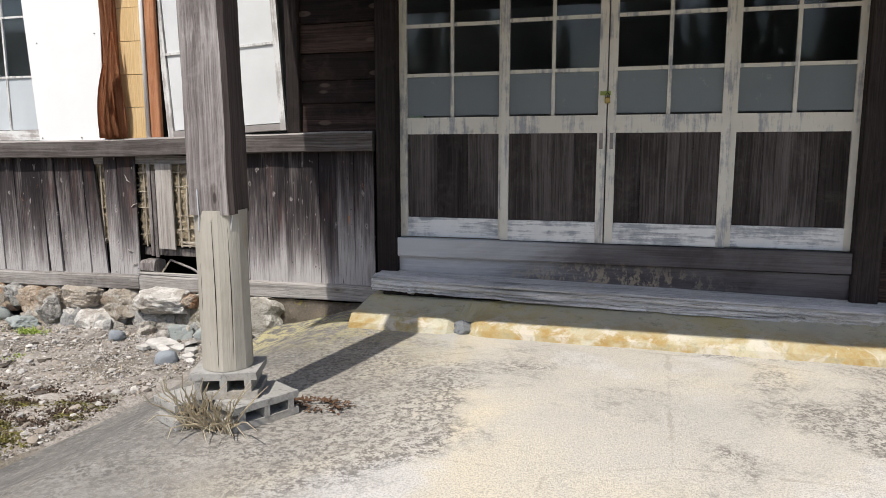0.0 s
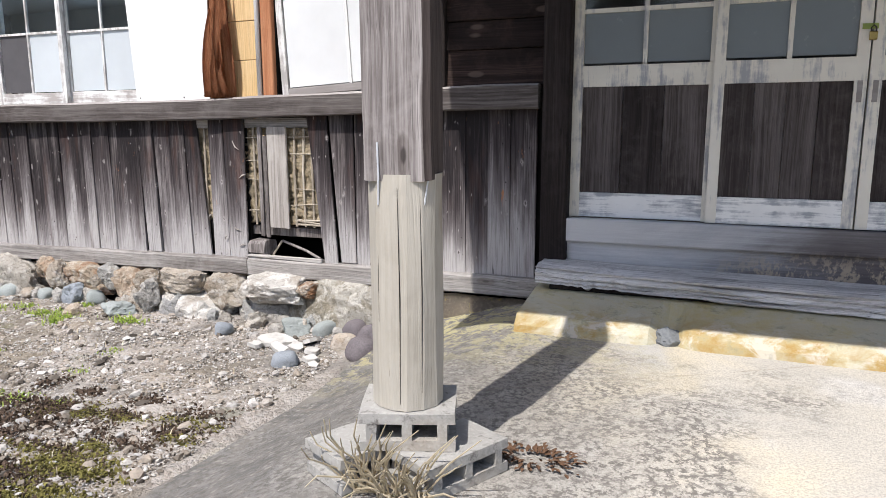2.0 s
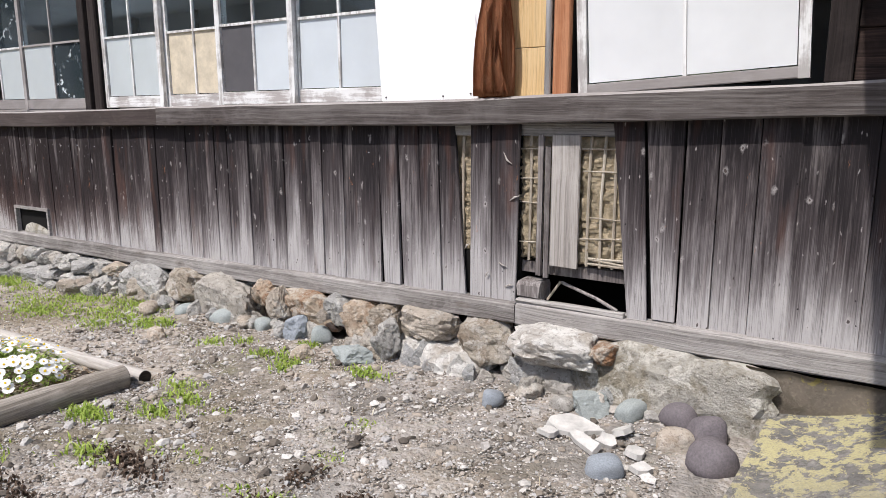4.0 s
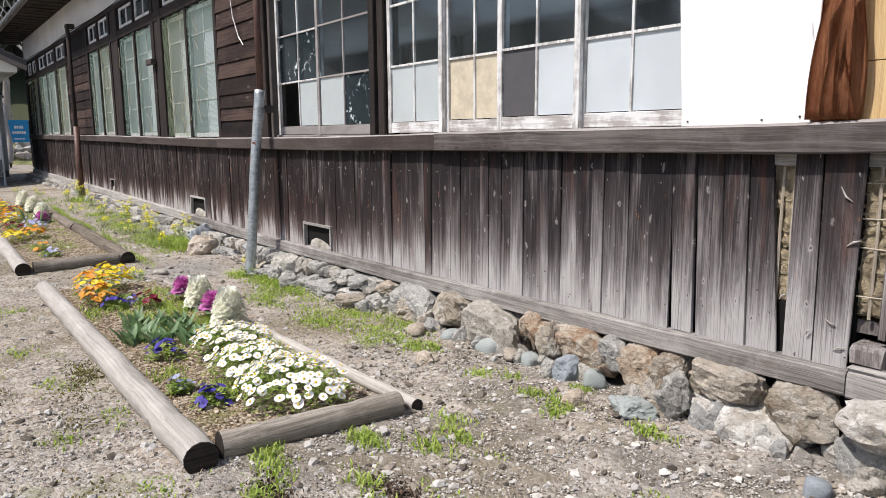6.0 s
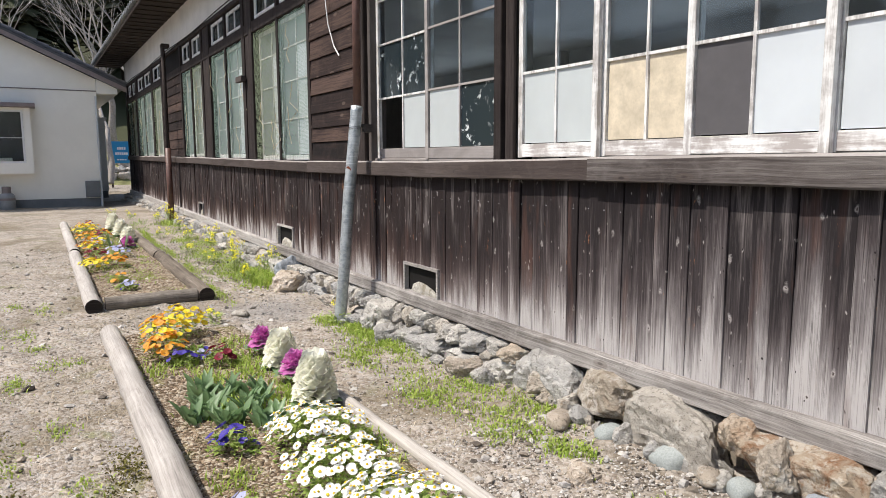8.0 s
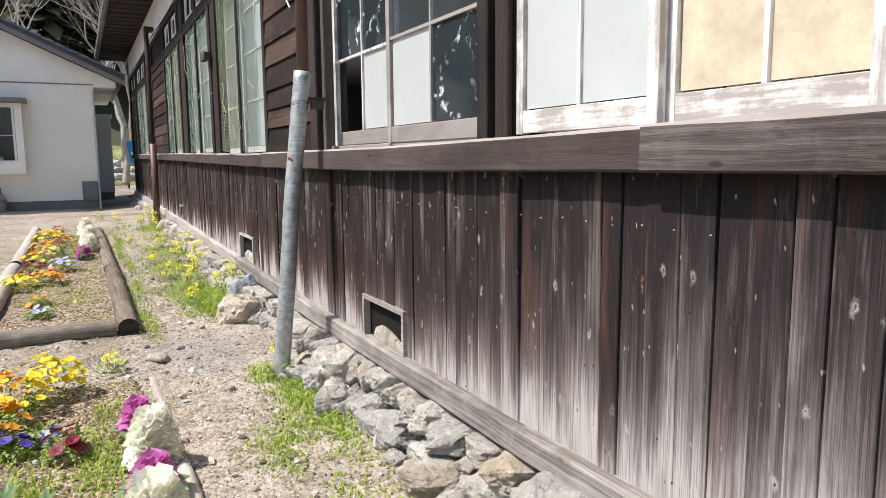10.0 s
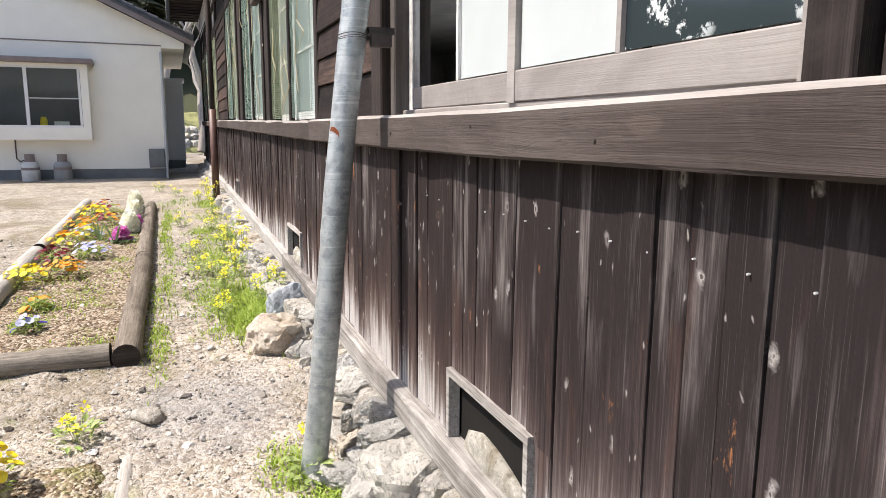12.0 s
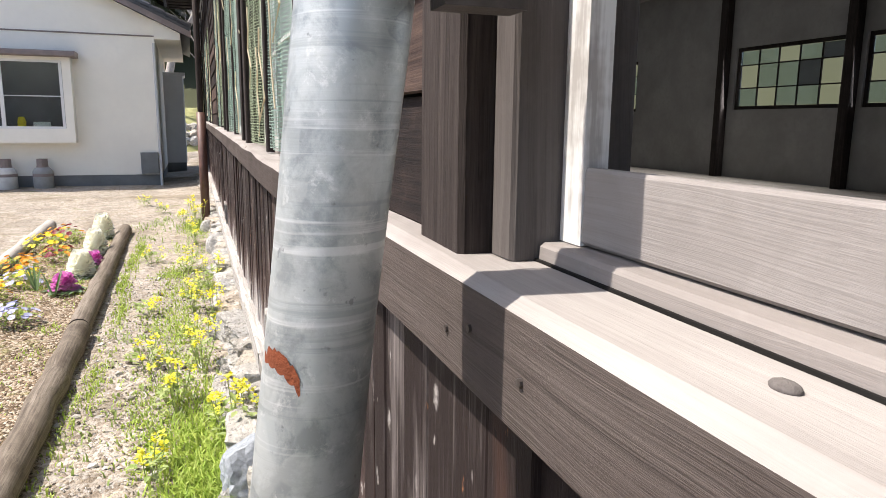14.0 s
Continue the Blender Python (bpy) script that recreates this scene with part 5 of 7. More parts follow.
for k, (x0, tip, lean) in enumerate(((-3.81, 0.55, 0.05), (-3.75, 0.42, 0.05), (-3.70, 0.78, 0.02), (-3.67, 0.30, -0.04))):
    bm = bmesh.new()
    g = [[bm.verts.new((x0 + (p - 2) * 0.016 * (1 - (q / 13) ** 2) + lean * q / 12, 4.362 - 0.035 * math.sin(q / 12 * 3.0) - 0.012 * math.cos(p * 1.4), 1.55 + tip * q / 12)) for q in range(13)] for p in range(5)]
    for p in range(4):
        for q in range(12):
            bm.faces.new((g[p][q], g[p + 1][q], g[p + 1][q + 1], g[p][q + 1]))
    bmesh.ops.solidify(bm, geom=bm.faces[:], thickness=0.003)
    tagged(part("veneer_flap", bm, M["ply"], smooth=True), "curled flap of peeling reddish veneer", "veneer", "peeling veneer flaps")
bd = thing("boarding", "fresh yellow boards nailed in a window gap", "boarding", (-3.61, 4.46, 1.54))
for i in range(6):
    part("board", chamfered(-0.10, 0.115, 0.0, 0.014, i * 0.245, i * 0.245 + 0.242, 0.002, "x", 0.001, RNG), M["yellowwood"], bd)
part("batten", chamfered(-0.125, -0.105, -0.02, 0.014, 0, 1.5, 0.003, "z", 0.001, RNG), M["ply"], bd)
tagged(part("white_pole", tube([(-3.475, 4.445, 1.535), (-3.475, 4.445, 3.2)], 0.016, 10), M["alu"], smooth=True), "thin white upright pole at the window frame", "pole")
tagged(part("window_post", chamfered(-3.448, -3.365, 4.44, 4.50, 1.535, 3.2, 0.005, "z", 0.002, RNG), M["ply"]), "reddish bare window post", "post", kind="structure")

# ---- entrance: four sliding doors ----
X = [-1.45, -0.725, -0.068, 0.640, 1.350]
for i in range(4):
    y = 4.425 if i in (1, 2) else 4.46
    d = thing(f"door_{i + 1}", "cream sliding door, glazed above dark boards, paint flaking", "door", (0, y, 0.865), kind="structure")
    a, b = X[i] - (0.015 if i in (1, 2) else 0), X[i + 1] + (0.0 if i in (1, 2) else 0.015)
    if i == 1:
        b = X[2] - 0.004
    if i == 2:
        a, b = X[2] + 0.004, X[3] + 0.015
    st = 0.052
    fr = part("sash", blocks((a, a + st, 0, 0.03, 0, 1.84), (b - st, b, 0, 0.03, 0, 1.84), (a + st, b - st, 0.001, 0.029, 0.70, 0.81), (a + st, b - st, 0.001, 0.029, 1.77, 1.84)), M["cream"], d)
    part("bottom_rail", chamfered(a + st, b - st, 0.001, 0.029, 0.0, 0.135, 0.003, "x", 0.001, RNG), M["cream_foot"], d, "flaked white bottom rail")
    n = 4 if i else 3
    for k in range(n):
        q0, q1 = a + st + (b - a - 2 * st) * k / n, a + st + (b - a - 2 * st) * (k + 1) / n
        part("panel_board", chamfered(q0 + 0.001, q1 - 0.001, 0.014, 0.024, 0.13, 0.705, 0.002, "z", 0.0006, RNG), M["panel"], d)
    mid = 0.5 * (a + b)
    zz = [0.81, 1.09, 1.41, 1.77]
    bars = [(mid - 0.011, mid + 0.011, 0.003, 0.026, 0.81, 1.77)]
    for z in zz[1:-1]:
        bars += [(a + st, mid - 0.011, 0.003, 0.026, z - 0.011, z + 0.011), (mid + 0.011, b - st, 0.003, 0.026, z - 0.011, z + 0.011)]
    part("glazing_bars", blocks(*bars), M["cream"], d)
    for r in range(3):
        for q0, q1 in ((a + st, mid - 0.011), (mid + 0.011, b - st)):
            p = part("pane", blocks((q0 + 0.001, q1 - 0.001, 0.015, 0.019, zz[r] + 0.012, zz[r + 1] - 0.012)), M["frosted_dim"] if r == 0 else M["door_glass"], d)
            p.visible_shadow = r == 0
    if i in (1, 2):
        x = b - 0.028 if i == 1 else a + 0.028
        part("finger_pull", blocks((x - 0.011, x + 0.011, -0.004, 0.001, 0.60, 0.70)), M["greyrail"], d, "worn recessed finger pull")
lk = thing("padlock", "small brass padlock on a green hasp", "padlock", (-0.068, 4.405, 1.765))
bm = chamfered(-0.016, 0.016, 0, 0.014, -0.02, 0.018, 0.004, "x")
part("lock_body", bm, M["brass"], lk)
part("shackle", tube([(-0.01, 0.007, 0.015), (-0.01, 0.007, 0.035), (0, 0.007, 0.045), (0.01, 0.007, 0.035), (0.01, 0.007, 0.015)], 0.003, 6), M["iron"], lk)
part("hasp", blocks((-0.045, 0.02, 0.0135, 0.0175, 0.03, 0.055)), M["leaf"], lk)

fx = tagged(part("threshold_beam", chamfered(-1.45, 1.352, 4.39, 4.475, 0.735, 0.862, 0.006, "x", 0.003, RNG), M["riser"]), "dark weathered threshold beam beneath the doors", "beam", kind="structure")
tagged(part("riser_board", chamfered(-1.45, 1.352, 4.425, 4.474, 0.50, 0.732, 0.004, "x", 0.003, RNG), M["riser"]), "grey riser board with flaking stains", "board", kind="structure")
bm = bmesh.new()
rings = []
for i in range(201):
    x = -1.57 + i * 3.12 / 200
    sag = -0.055 * (x + 1.57) / 3.12
    rot = 0.05 * max(0, noise.noise(Vector((x * 1.7, 2, 1)))) + 0.03 * max(0, noise.noise(Vector((x * 6, 4, 1)))) + (0.07 if x < -1.12 or x > 0.95 else 0) * max(0, 0.4 + noise.noise(Vector((x * 22, 1, 8))))
    q = [(4.425, 0.50 + sag), (4.24 + rot, 0.50 + sag + rot * 0.35)]
    for j in range(11):
        e = j / 10
        groove = 0.045 * max(0.0, noise.noise(Vector((x * 0.9 + j * 3.1, j * 1.7, 4)))) + (0.045 * max(0.0, noise.noise(Vector((x * 2.6, j * 5.3, 2)))) if j % 2 else 0.0)
        q.append((4.165 + rot * 0.6 * (1 - e) + groove + 0.012 * (e - 0.5) ** 2, 0.525 + 0.088 * e + sag + rot * 0.12 * (1 - e)))
    q += [(4.185, 0.622 + sag - rot * 0.08), (4.22, 0.616 + sag + 0.012 * noise.noise(Vector((x * 1.3, 7, 1)))), (4.26, 0.627 + sag), (4.33, 0.618 + sag + 0.012 * noise.noise(Vector((x * 1.1, 3, 1)))), (4.425, 0.63 + sag)]
    rings.append([bm.verts.new((x, y + 0.004 * noise.noise(Vector((x * 5, k, 0))), z + 0.004 * noise.noise(Vector((x * 4, k, 9))))) for k, (y, z) in enumerate(q)])
for a, b in zip(rings, rings[1:]):
    for i in range(len(a)):
        j = (i + 1) % len(a)
        bm.faces.new((a[i], b[i], b[j], a[j]))
bm.faces.new(rings[0]), bm.faces.new(rings[-1][::-1])
bmesh.ops.recalc_face_normals(bm, faces=bm.faces)
tagged(part("rotten_sill", bm, M["drift"]), "bleached rotten timber lying along the entrance step", "timber", kind="structure")
tagged(part("sill_chock", chamfered(-1.5, 1.5, 4.24, 4.42, 0.485, 0.545, 0.01, "x", 0.004, RNG), M["darkpost"]), "dark decayed core beneath the timber", "timber", kind="structure")

# ---- inside, seen through the missing pane ----
BACK = 11.6
tagged(part("floor", blocks((END, 9.0, 4.60, BACK, 0.80, 0.90)), M["innerfloor"]), "dusty bare wooden floor inside", "floor", kind="structure")
tagged(part("ceiling", blocks((END, 9.0, 4.60, BACK, 3.74, 3.80)), M["inner"]), "grey boarded ceiling inside", "ceiling", kind="structure")
back = []
BW = [(-20.15, -19.5), (-17.1, -15.25), (-15.0, -13.2), (-12.5, -9.2), (-6.0, -3.5)]
x = END
for a, b in BW:
    back += [(x, a, BACK, BACK + 0.12, 0.3, 4.4), (a, b, BACK, BACK + 0.12, 0.3, 1.88), (a, b, BACK, BACK + 0.12, 2.75, 4.4)]
    x = b
back.append((x, 9.0, BACK, BACK + 0.12, 0.3, 4.4))
tagged(part("wall_north", blocks(*back), M["inner"]), "grey inner wall with broken windows", "wall", kind="structure")
for n, (a, b) in enumerate(BW):
    w = thing(f"window_{n + 15}", "dim old window with missing panes", "window", kind="structure")
    sash(w, a, b, 1.88, 2.75, BACK + 0.03, max(2, round((b - a) / 0.36)), [2.18, 2.50], M["darkpost"], "c.cc..ccm.cc.cmc.cc", stile=0.05, foot=0.05)
tagged(part("wall_west", blocks((END - 0.12, END, 4.44, BACK + 0.12, 0.0, 4.45)), M["inner"]), "end wall of the timber building", "wall", kind="structure")
tagged(part("wall_east", blocks((9.0, 9.12, 4.44, BACK + 0.12, 0.0, 4.45)), M["inner"]), "far end wall of the timber building", "wall", kind="structure")
for x in (-17.35, -15.2):
    tagged(part("pillar", chamfered(x, x + 0.14, BACK - 0.13, BACK, 0.90, 3.74, 0.01, "z"), M["darkpost"]), "square timber pillar against the inner wall", "pillar", kind="structure")

# ---- roofs ----
EAVE_Y, EAVE_Z = 3.72, 4.47
rf = thing("main_roof", "low dark tiled roof with deep eaves", "roof", kind="structure")
bm = bmesh.new()
nseg = 300
prev = None
for i in range(nseg + 1):
    x = -28.6 + i * 38.2 / nseg
    wob = 0.022 * abs(math.sin(i * math.pi / 2))
    ring = [bm.verts.new((x, EAVE_Y - 0.05, EAVE_Z + 0.02 + wob)), bm.verts.new((x, EAVE_Y - 0.05, EAVE_Z + 0.06 + wob)), bm.verts.new((x, 8.1, EAVE_Z + 2.1 + wob)), bm.verts.new((x, 12.6, EAVE_Z + 0.06)), bm.verts.new((x, 12.6, EAVE_Z)), bm.verts.new((x, 8.1, EAVE_Z + 2.0))]
    if prev:
        for k in range(6):
            j = (k + 1) % 6
            bm.faces.new((prev[k], ring[k], ring[j], prev[j]))
    prev = ring
part("tiles", bm, M["roof"], rf)
part("soffit", blocks((-28.55, 9.55, EAVE_Y, 4.449, EAVE_Z - 0.03, EAVE_Z - 0.005)), M["soffit"], rf, "dark soffit boards")
part("fascia", chamfered(-28.58, 9.58, EAVE_Y - 0.03, EAVE_Y - 0.002, EAVE_Z - 0.06, EAVE_Z + 0.05, 0.004, "x"), M["soffit"], rf)
for i in range(60):
    x = -28.3 + i * 0.455
    part("rafter", chamfered(x, x + 0.05, EAVE_Y + 0.002, 4.448, EAVE_Z - 0.05, EAVE_Z - 0.032, 0.004, "y"), M["soffit"], rf)

pr = thing("porch_roof", "dark timber porch roof above the entrance", "roof", kind="structure")
part("tiles", blocks((-2.30, 2.6, 2.30, 4.44, 2.93, 3.0)), M["roof"], pr)
part("boarding", blocks((-2.28, 2.58, 2.32, 4.44, 2.90, 2.928)), M["soffit"], pr)
part("beam", chamfered(-2.2, 2.5, 2.41, 2.53, 2.745, 2.898, 0.006, "x"), M["darkpost"], pr)

# ---- porch post on its stack of blocks ----
PX, PY = -1.487, 2.37
post = thing("porch_post", "old hewn porch post spliced onto a pale new log", "post", (PX, PY, 0.575), kind="structure")
bm = bmesh.new()
rings = []
for k, z in enumerate((0.0, 0.15, 0.32, 0.48, 0.60, 0.655)):
    rings.append([bm.verts.new(((0.103 + 0.003 * math.sin(j * 2.1 + k)) * math.cos(j * math.pi / 7 + 0.2), (0.103 + 0.003 * math.cos(j * 1.7 + k)) * math.sin(j * math.pi / 7 + 0.2), z)) for j in range(14)])
for a, b in zip(rings, rings[1:]):
    for j in range(14):
        bm.faces.new((a[j], a[(j + 1) % 14], b[(j + 1) % 14], b[j]))
bm.faces.new(rings[0][::-1]), bm.faces.new(rings[-1])
part("log_foot", bm, M["newpost"], post, "pale dressed log foot")
bm = chamfered(-0.092, 0.092, -0.092, 0.092, 0.64, 2.17, 0.018, "z", 0.004, RNG)
bmesh.ops.subdivide_edges(bm, edges=[e for e in bm.edges if abs(e.verts[0].co.z - e.verts[1].co.z) > 1], cuts=14)
for v in bm.verts:
    v.co += Vector((0.006 * noise.noise(v.co * 5), 0.006 * noise.noise(v.co * 5 + Vector((3, 0, 0))), 0))
    v.co.x -= 0.02 * (v.co.z - 0.64) / 1.5
bmesh.ops.rotate(bm, verts=bm.verts, cent=(0, 0, 0), matrix=Matrix.Rotation(radians(9), 3, "Z"))
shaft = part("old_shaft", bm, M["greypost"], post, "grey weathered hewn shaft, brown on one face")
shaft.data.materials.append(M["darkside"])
# faces turned from the sun take the brown with shade painted in
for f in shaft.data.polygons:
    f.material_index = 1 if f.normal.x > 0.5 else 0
for a, z0, z1 in ((-1.35, 0.02, 0.62), (-0.75, 0.05, 0.60), (-2.0, 0.25, 0.64), (-1.65, 0.1, 0.35)):
    c = Vector((math.cos(a), math.sin(a), 0)) * 0.1025
    part("crack", tube([c + Vector((0, 0, z0)), c * 1.004 + Vector((0.002, 0, 0.5 * (z0 + z1))), c + Vector((-0.002, 0, z1))], [0.0006, 0.0015, 0.0006], 5), M["black"], post, "drying crack in the log")
for a in (-1.9, -0.6):
    c = Vector((math.cos(a), math.sin(a), 0)) * 0.108
    part("clamp_nail", tube([c + Vector((0, 0, 0.74)), c * 1.02 + Vector((0.004, 0, 0.65)), c * 0.95 + Vector((-0.004, 0, 0.575))], 0.0026, 6), M["shedgrey"], post, "rusty iron staple")


def cinder(name, lx, ly, lz, at, rz, label):
    b = thing(name, label, "block", at, "blocks beneath the post", "", rz)
    hx, hy = lx / 2, ly / 2
    w = 0.028
    bm = bmesh.new()
    n = 2
    xs_ = [-hx + (lx) * i / n for i in range(n + 1)]
    quadbox(bm, -hx, hx, -hy, hy, lz - w, lz)
    quadbox(bm, -hx, hx, -hy, hy, 0, w)
    for x in xs_:
        x0 = min(max(x - w / 2, -hx + 0.022), hx - w - 0.022)
        quadbox(bm, x0, x0 + w, -hy, hy, w, lz - w)
    bmesh.ops.remove_doubles(bm, verts=bm.verts, dist=0.0005)
    bmesh.ops.subdivide_edges(bm, edges=bm.edges[:], cuts=2, use_grid_fill=True)
    for v in bm.verts:
        v.co += Vector([0.004 * noise.noise(v.co * 22 + Vector((k * 5, at[0] * 9, 0))) for k in range(3)])
    part("body", bm, M["block"], b)
    return b


cinder("concrete_block", 0.30, 0.19, 0.10, (-1.60, 2.32, 0.362), 62, "hollow grey concrete block lying on its side")
cinder("concrete_block", 0.30, 0.19, 0.10, (-1.36, 2.36, 0.362), 62, "hollow grey concrete block lying on its side")
cinder("concrete_block", 0.27, 0.23, 0.108, (-1.482, 2.37, 0.464), 20, "hollow concrete block carrying the post foot")

# ---- drainpipes ----
dp = thing("drainpipe", "brown drainpipe running down into a dented galvanised sleeve", "drainpipe", (-9.38, 4.06, 0.0), "drainpipes")
FOOT, HEADP = Vector((0, 0, 0.0)), Vector((-0.022, 0.222, 1.98))
bm = bmesh.new()
pts, rad = [], []
for i in range(41):
    k = i / 40
    pts.append(FOOT.lerp(HEADP, k) + Vector((0.003 * math.sin(k * 9), 0.004 * math.sin(k * 7), 0)))
    rad.append(0.052 + 0.0012 * math.sin(k * 23) + (0.002 if abs(k - 0.52) < 0.012 or k > 0.95 else 0))
tube(pts, rad, 28, bm)
part("sleeve", bm, M["galv"], dp, "dull galvanised steel sleeve", True)
part("upper_pipe", tube([HEADP + Vector((0, 0.005, -0.05)), HEADP + Vector((0.0, 0.015, 0.9)), HEADP + Vector((0, 0.015, 2.35))], 0.037, 16), M["pipe"], dp, "brown upper pipe", True)
for z in (1.78, 1.786, 1.795):
    c = FOOT.lerp(HEADP, z / 1.98)
    part("wire", tube([c + Vector((0.0555 * math.cos(a), 0.0555 * math.sin(a), 0.004 * math.sin(a * 2 + z * 50))) for a in (k * math.pi / 12 for k in range(25))], 0.0014, 5), M["iron"], dp, "twisted tie wire")
part("bracket", blocks((-0.03, 0.01, 0.26, 0.36, 1.80, 1.825), (0.0, 0.04, 0.262, 0.34, 1.75, 1.799)), M["iron"], dp, "rusty bracket")
c = FOOT.lerp(HEADP, 0.722)
bm = bmesh.new()
cols_ = []
for i in range(17):
    a0 = -1.42 + i * 0.055
    hgt = 0.026 * math.sin(math.pi * (i + 0.6) / 17.2) ** 0.5
    jag = 0.006 * noise.noise(Vector((i * 0.8, 0, 0)))
    cols_.append([bm.verts.new(c + Vector((0.0546 * math.cos(a0), 0.0546 * math.sin(a0), z - i * 0.0007))) for z in (-hgt * 0.8 + jag, 0, hgt + jag * 1.5)])
for p_, q_ in zip(cols_, cols_[1:]):
    for k in range(2):
        bm.faces.new((p_[k], q_[k], q_[k + 1], p_[k + 1]))
part("rust_patch", bm, M["rust"], dp, "bare patch of red rust")
dp = thing("drainpipe", "slim brown drainpipe with a rusty foot at the wall", "drainpipe", (-19.1, 4.24, 0.16), "drainpipes")
part("pipe", tube([(0, 0, 0.1), (0, 0.0, 3.60), (0, 0.05, 3.68)], 0.042, 14), M["darkpost"], dp, "", True)
part("foot_pipe", tube([(0, 0, 0.0), (0.01, 0, 1.6)], 0.06, 14), M["pipe"], dp, "rusty red pipe foot", True)
part("elbow_box", chamfered(-0.13, 0.05, -0.03, 0.13, 3.63, 3.71, 0.01, "x"), M["soffit"], dp)
tile = bpy.data.meshes.new("eave_tile")
bm = tube([(0, -0.02, 0), (0, 0.16, 0.03)], [0.05, 0.05], 10)
bm.to_mesh(tile)
bm.free()
tile.materials.append(M["roofpale"])
for k in range(150):
    share("eave_tile", tile, rf, Matrix.Translation((-28.5 + k * 0.2535, EAVE_Y - 0.09, EAVE_Z + 0.035)))

# ---- far house beyond the yard ----
hs = thing("house", "single-storey cream rendered house with a tiled gable roof", "house", (-25.4, 3.45, 0.16))
part("wall", blocks((-6.0, 0.0, -9.0, 0.0, 0.30, 3.25)), M["render"], hs, "cream rendered wall")
part("footing", blocks((-6.0, -0.02, -9.0, -0.02, -0.3, 0.30)), M["footing"], hs, "dark grey footing")
bm = bmesh.new()
ga, gb = [[bm.verts.new(p) for p in ((x, 0.0, 3.25), (x, 0.0, 3.58), (x, -4.5, 5.69), (x, -9.0, 3.58), (x, -9.0, 3.25))] for x in (-6.0, -0.001)]
bm.faces.new(ga), bm.faces.new(gb[::-1])
for i in range(5):
    bm.faces.new((ga[i], gb[i], gb[(i + 1) % 5], ga[(i + 1) % 5]))
part("gable", bm, M["render"], hs, "cream rendered gable")
part("trim_strip", chamfered(-0.004, 0.02, -9.0, 0.02, 3.235, 3.262, 0.003, "y"), M["hood"], hs, "thin dark trim line")
bm = bmesh.new()
ga, gb = [[bm.verts.new(p) for p in ((x, 0.001, 3.17), (x, 0.52, 3.17), (x, 0.52, 3.31), (x, 0.001, 3.56))] for x in (-6.0, 0.25)]
bm.faces.new(ga), bm.faces.new(gb[::-1])
for i in range(4):
    bm.faces.new((ga[i], gb[i], gb[(i + 1) % 4], ga[(i + 1) % 4]))
part("eave_box", bm, M["render"], hs)
for side in (1, -1):
    bm = bmesh.new()
    slope = (5.69 - 3.58) / 4.5
    y_out = 0.72
    a, b = (y_out, 3.58 - slope * y_out + 0.10), (-4.5, 5.69 + 0.10)
    if side < 0:
        a, b = (-9.0 - y_out, a[1]), b
    n = 22
    for k in range(n):
        p0 = (a[0] + (b[0] - a[0]) * k / n, a[1] + (b[1] - a[1]) * k / n)
        p1 = (a[0] + (b[0] - a[0]) * (k + 1) / n, a[1] + (b[1] - a[1]) * (k + 1) / n)
        v = [bm.verts.new((x, p[0], p[1] + dz)) for x in (-6.3, 0.42) for p, dz in ((p0, 0.0), (p0, 0.075), (p1, 0.05), (p1, 0.0))]
        for f in ((0, 1, 2, 3), (7, 6, 5, 4), (0, 4, 5, 1), (1, 5, 6, 2), (2, 6, 7, 3), (3, 7, 4, 0)):
            bm.faces.new([v[i] for i in f])
    tagged(part("roof_slope", bm, M["roof"], hs, "dark blue-grey tiled slope"), kind="stuff")
bm = bmesh.new()
v = [bm.verts.new((x, y, z)) for x in (0.36, 0.41) for y, z in ((0.74, 3.21), (0.74, 3.36), (-4.5, 5.82), (-4.5, 5.67))]
for f in ((0, 1, 2, 3), (7, 6, 5, 4), (0, 4, 5, 1), (1, 5, 6, 2), (2, 6, 7, 3), (3, 7, 4, 0)):
    bm.faces.new([v[i] for i in f])
part("bargeboard", bm, M["hood"], hs)
for row, r in ((0.30, 0.085), (0.02, 0.075), (-0.26, 0.075)):
    tile = bpy.data.meshes.new("verge_tile")
    bm = tube([(0, 0, 0), (0, -0.29, 0.0)], [r, r * 0.86], 10)
    bm.to_mesh(tile)
    bm.free()
    tile.materials.append(M["roof"])
    for k in range(20):
        q = k / 20
        share("verge_tile", tile, hs, pose(row, 0.74 - 5.24 * q, 3.44 + 2.46 * q, -22.5, 0, 0))
bw = part("bay_window", blocks((0.0, 0.32, -4.2, -1.62, 1.0, 1.28), (0.0, 0.32, -1.78, -1.62, 1.28, 2.72), (0.0, 0.32, -4.2, -4.0, 1.28, 2.72), (0.0, 0.32, -4.0, -1.78, 2.66, 2.72)), M["render"], hs, "shallow cream bay window")
part("frame", blocks((0.28, 0.31, -3.99, -1.79, 1.281, 1.33), (0.28, 0.31, -3.99, -1.79, 2.61, 2.659), (0.28, 0.31, -1.84, -1.79, 1.331, 2.609), (0.28, 0.31, -2.93, -2.86, 1.331, 2.609), (0.285, 0.305, -2.86, -1.84, 1.93, 1.95)), M["alu"], bw)
part("pane", blocks((0.290, 0.296, -3.95, -2.90, 1.33, 2.61)), M["door_glass"], bw)
part("pane", blocks((0.290, 0.296, -2.90, -1.82, 1.33, 2.61)), M["door_glass"], bw)
part("room_back", blocks((0.01, 0.02, -3.99, -1.79, 1.29, 2.65)), M["darkpane"], bw)
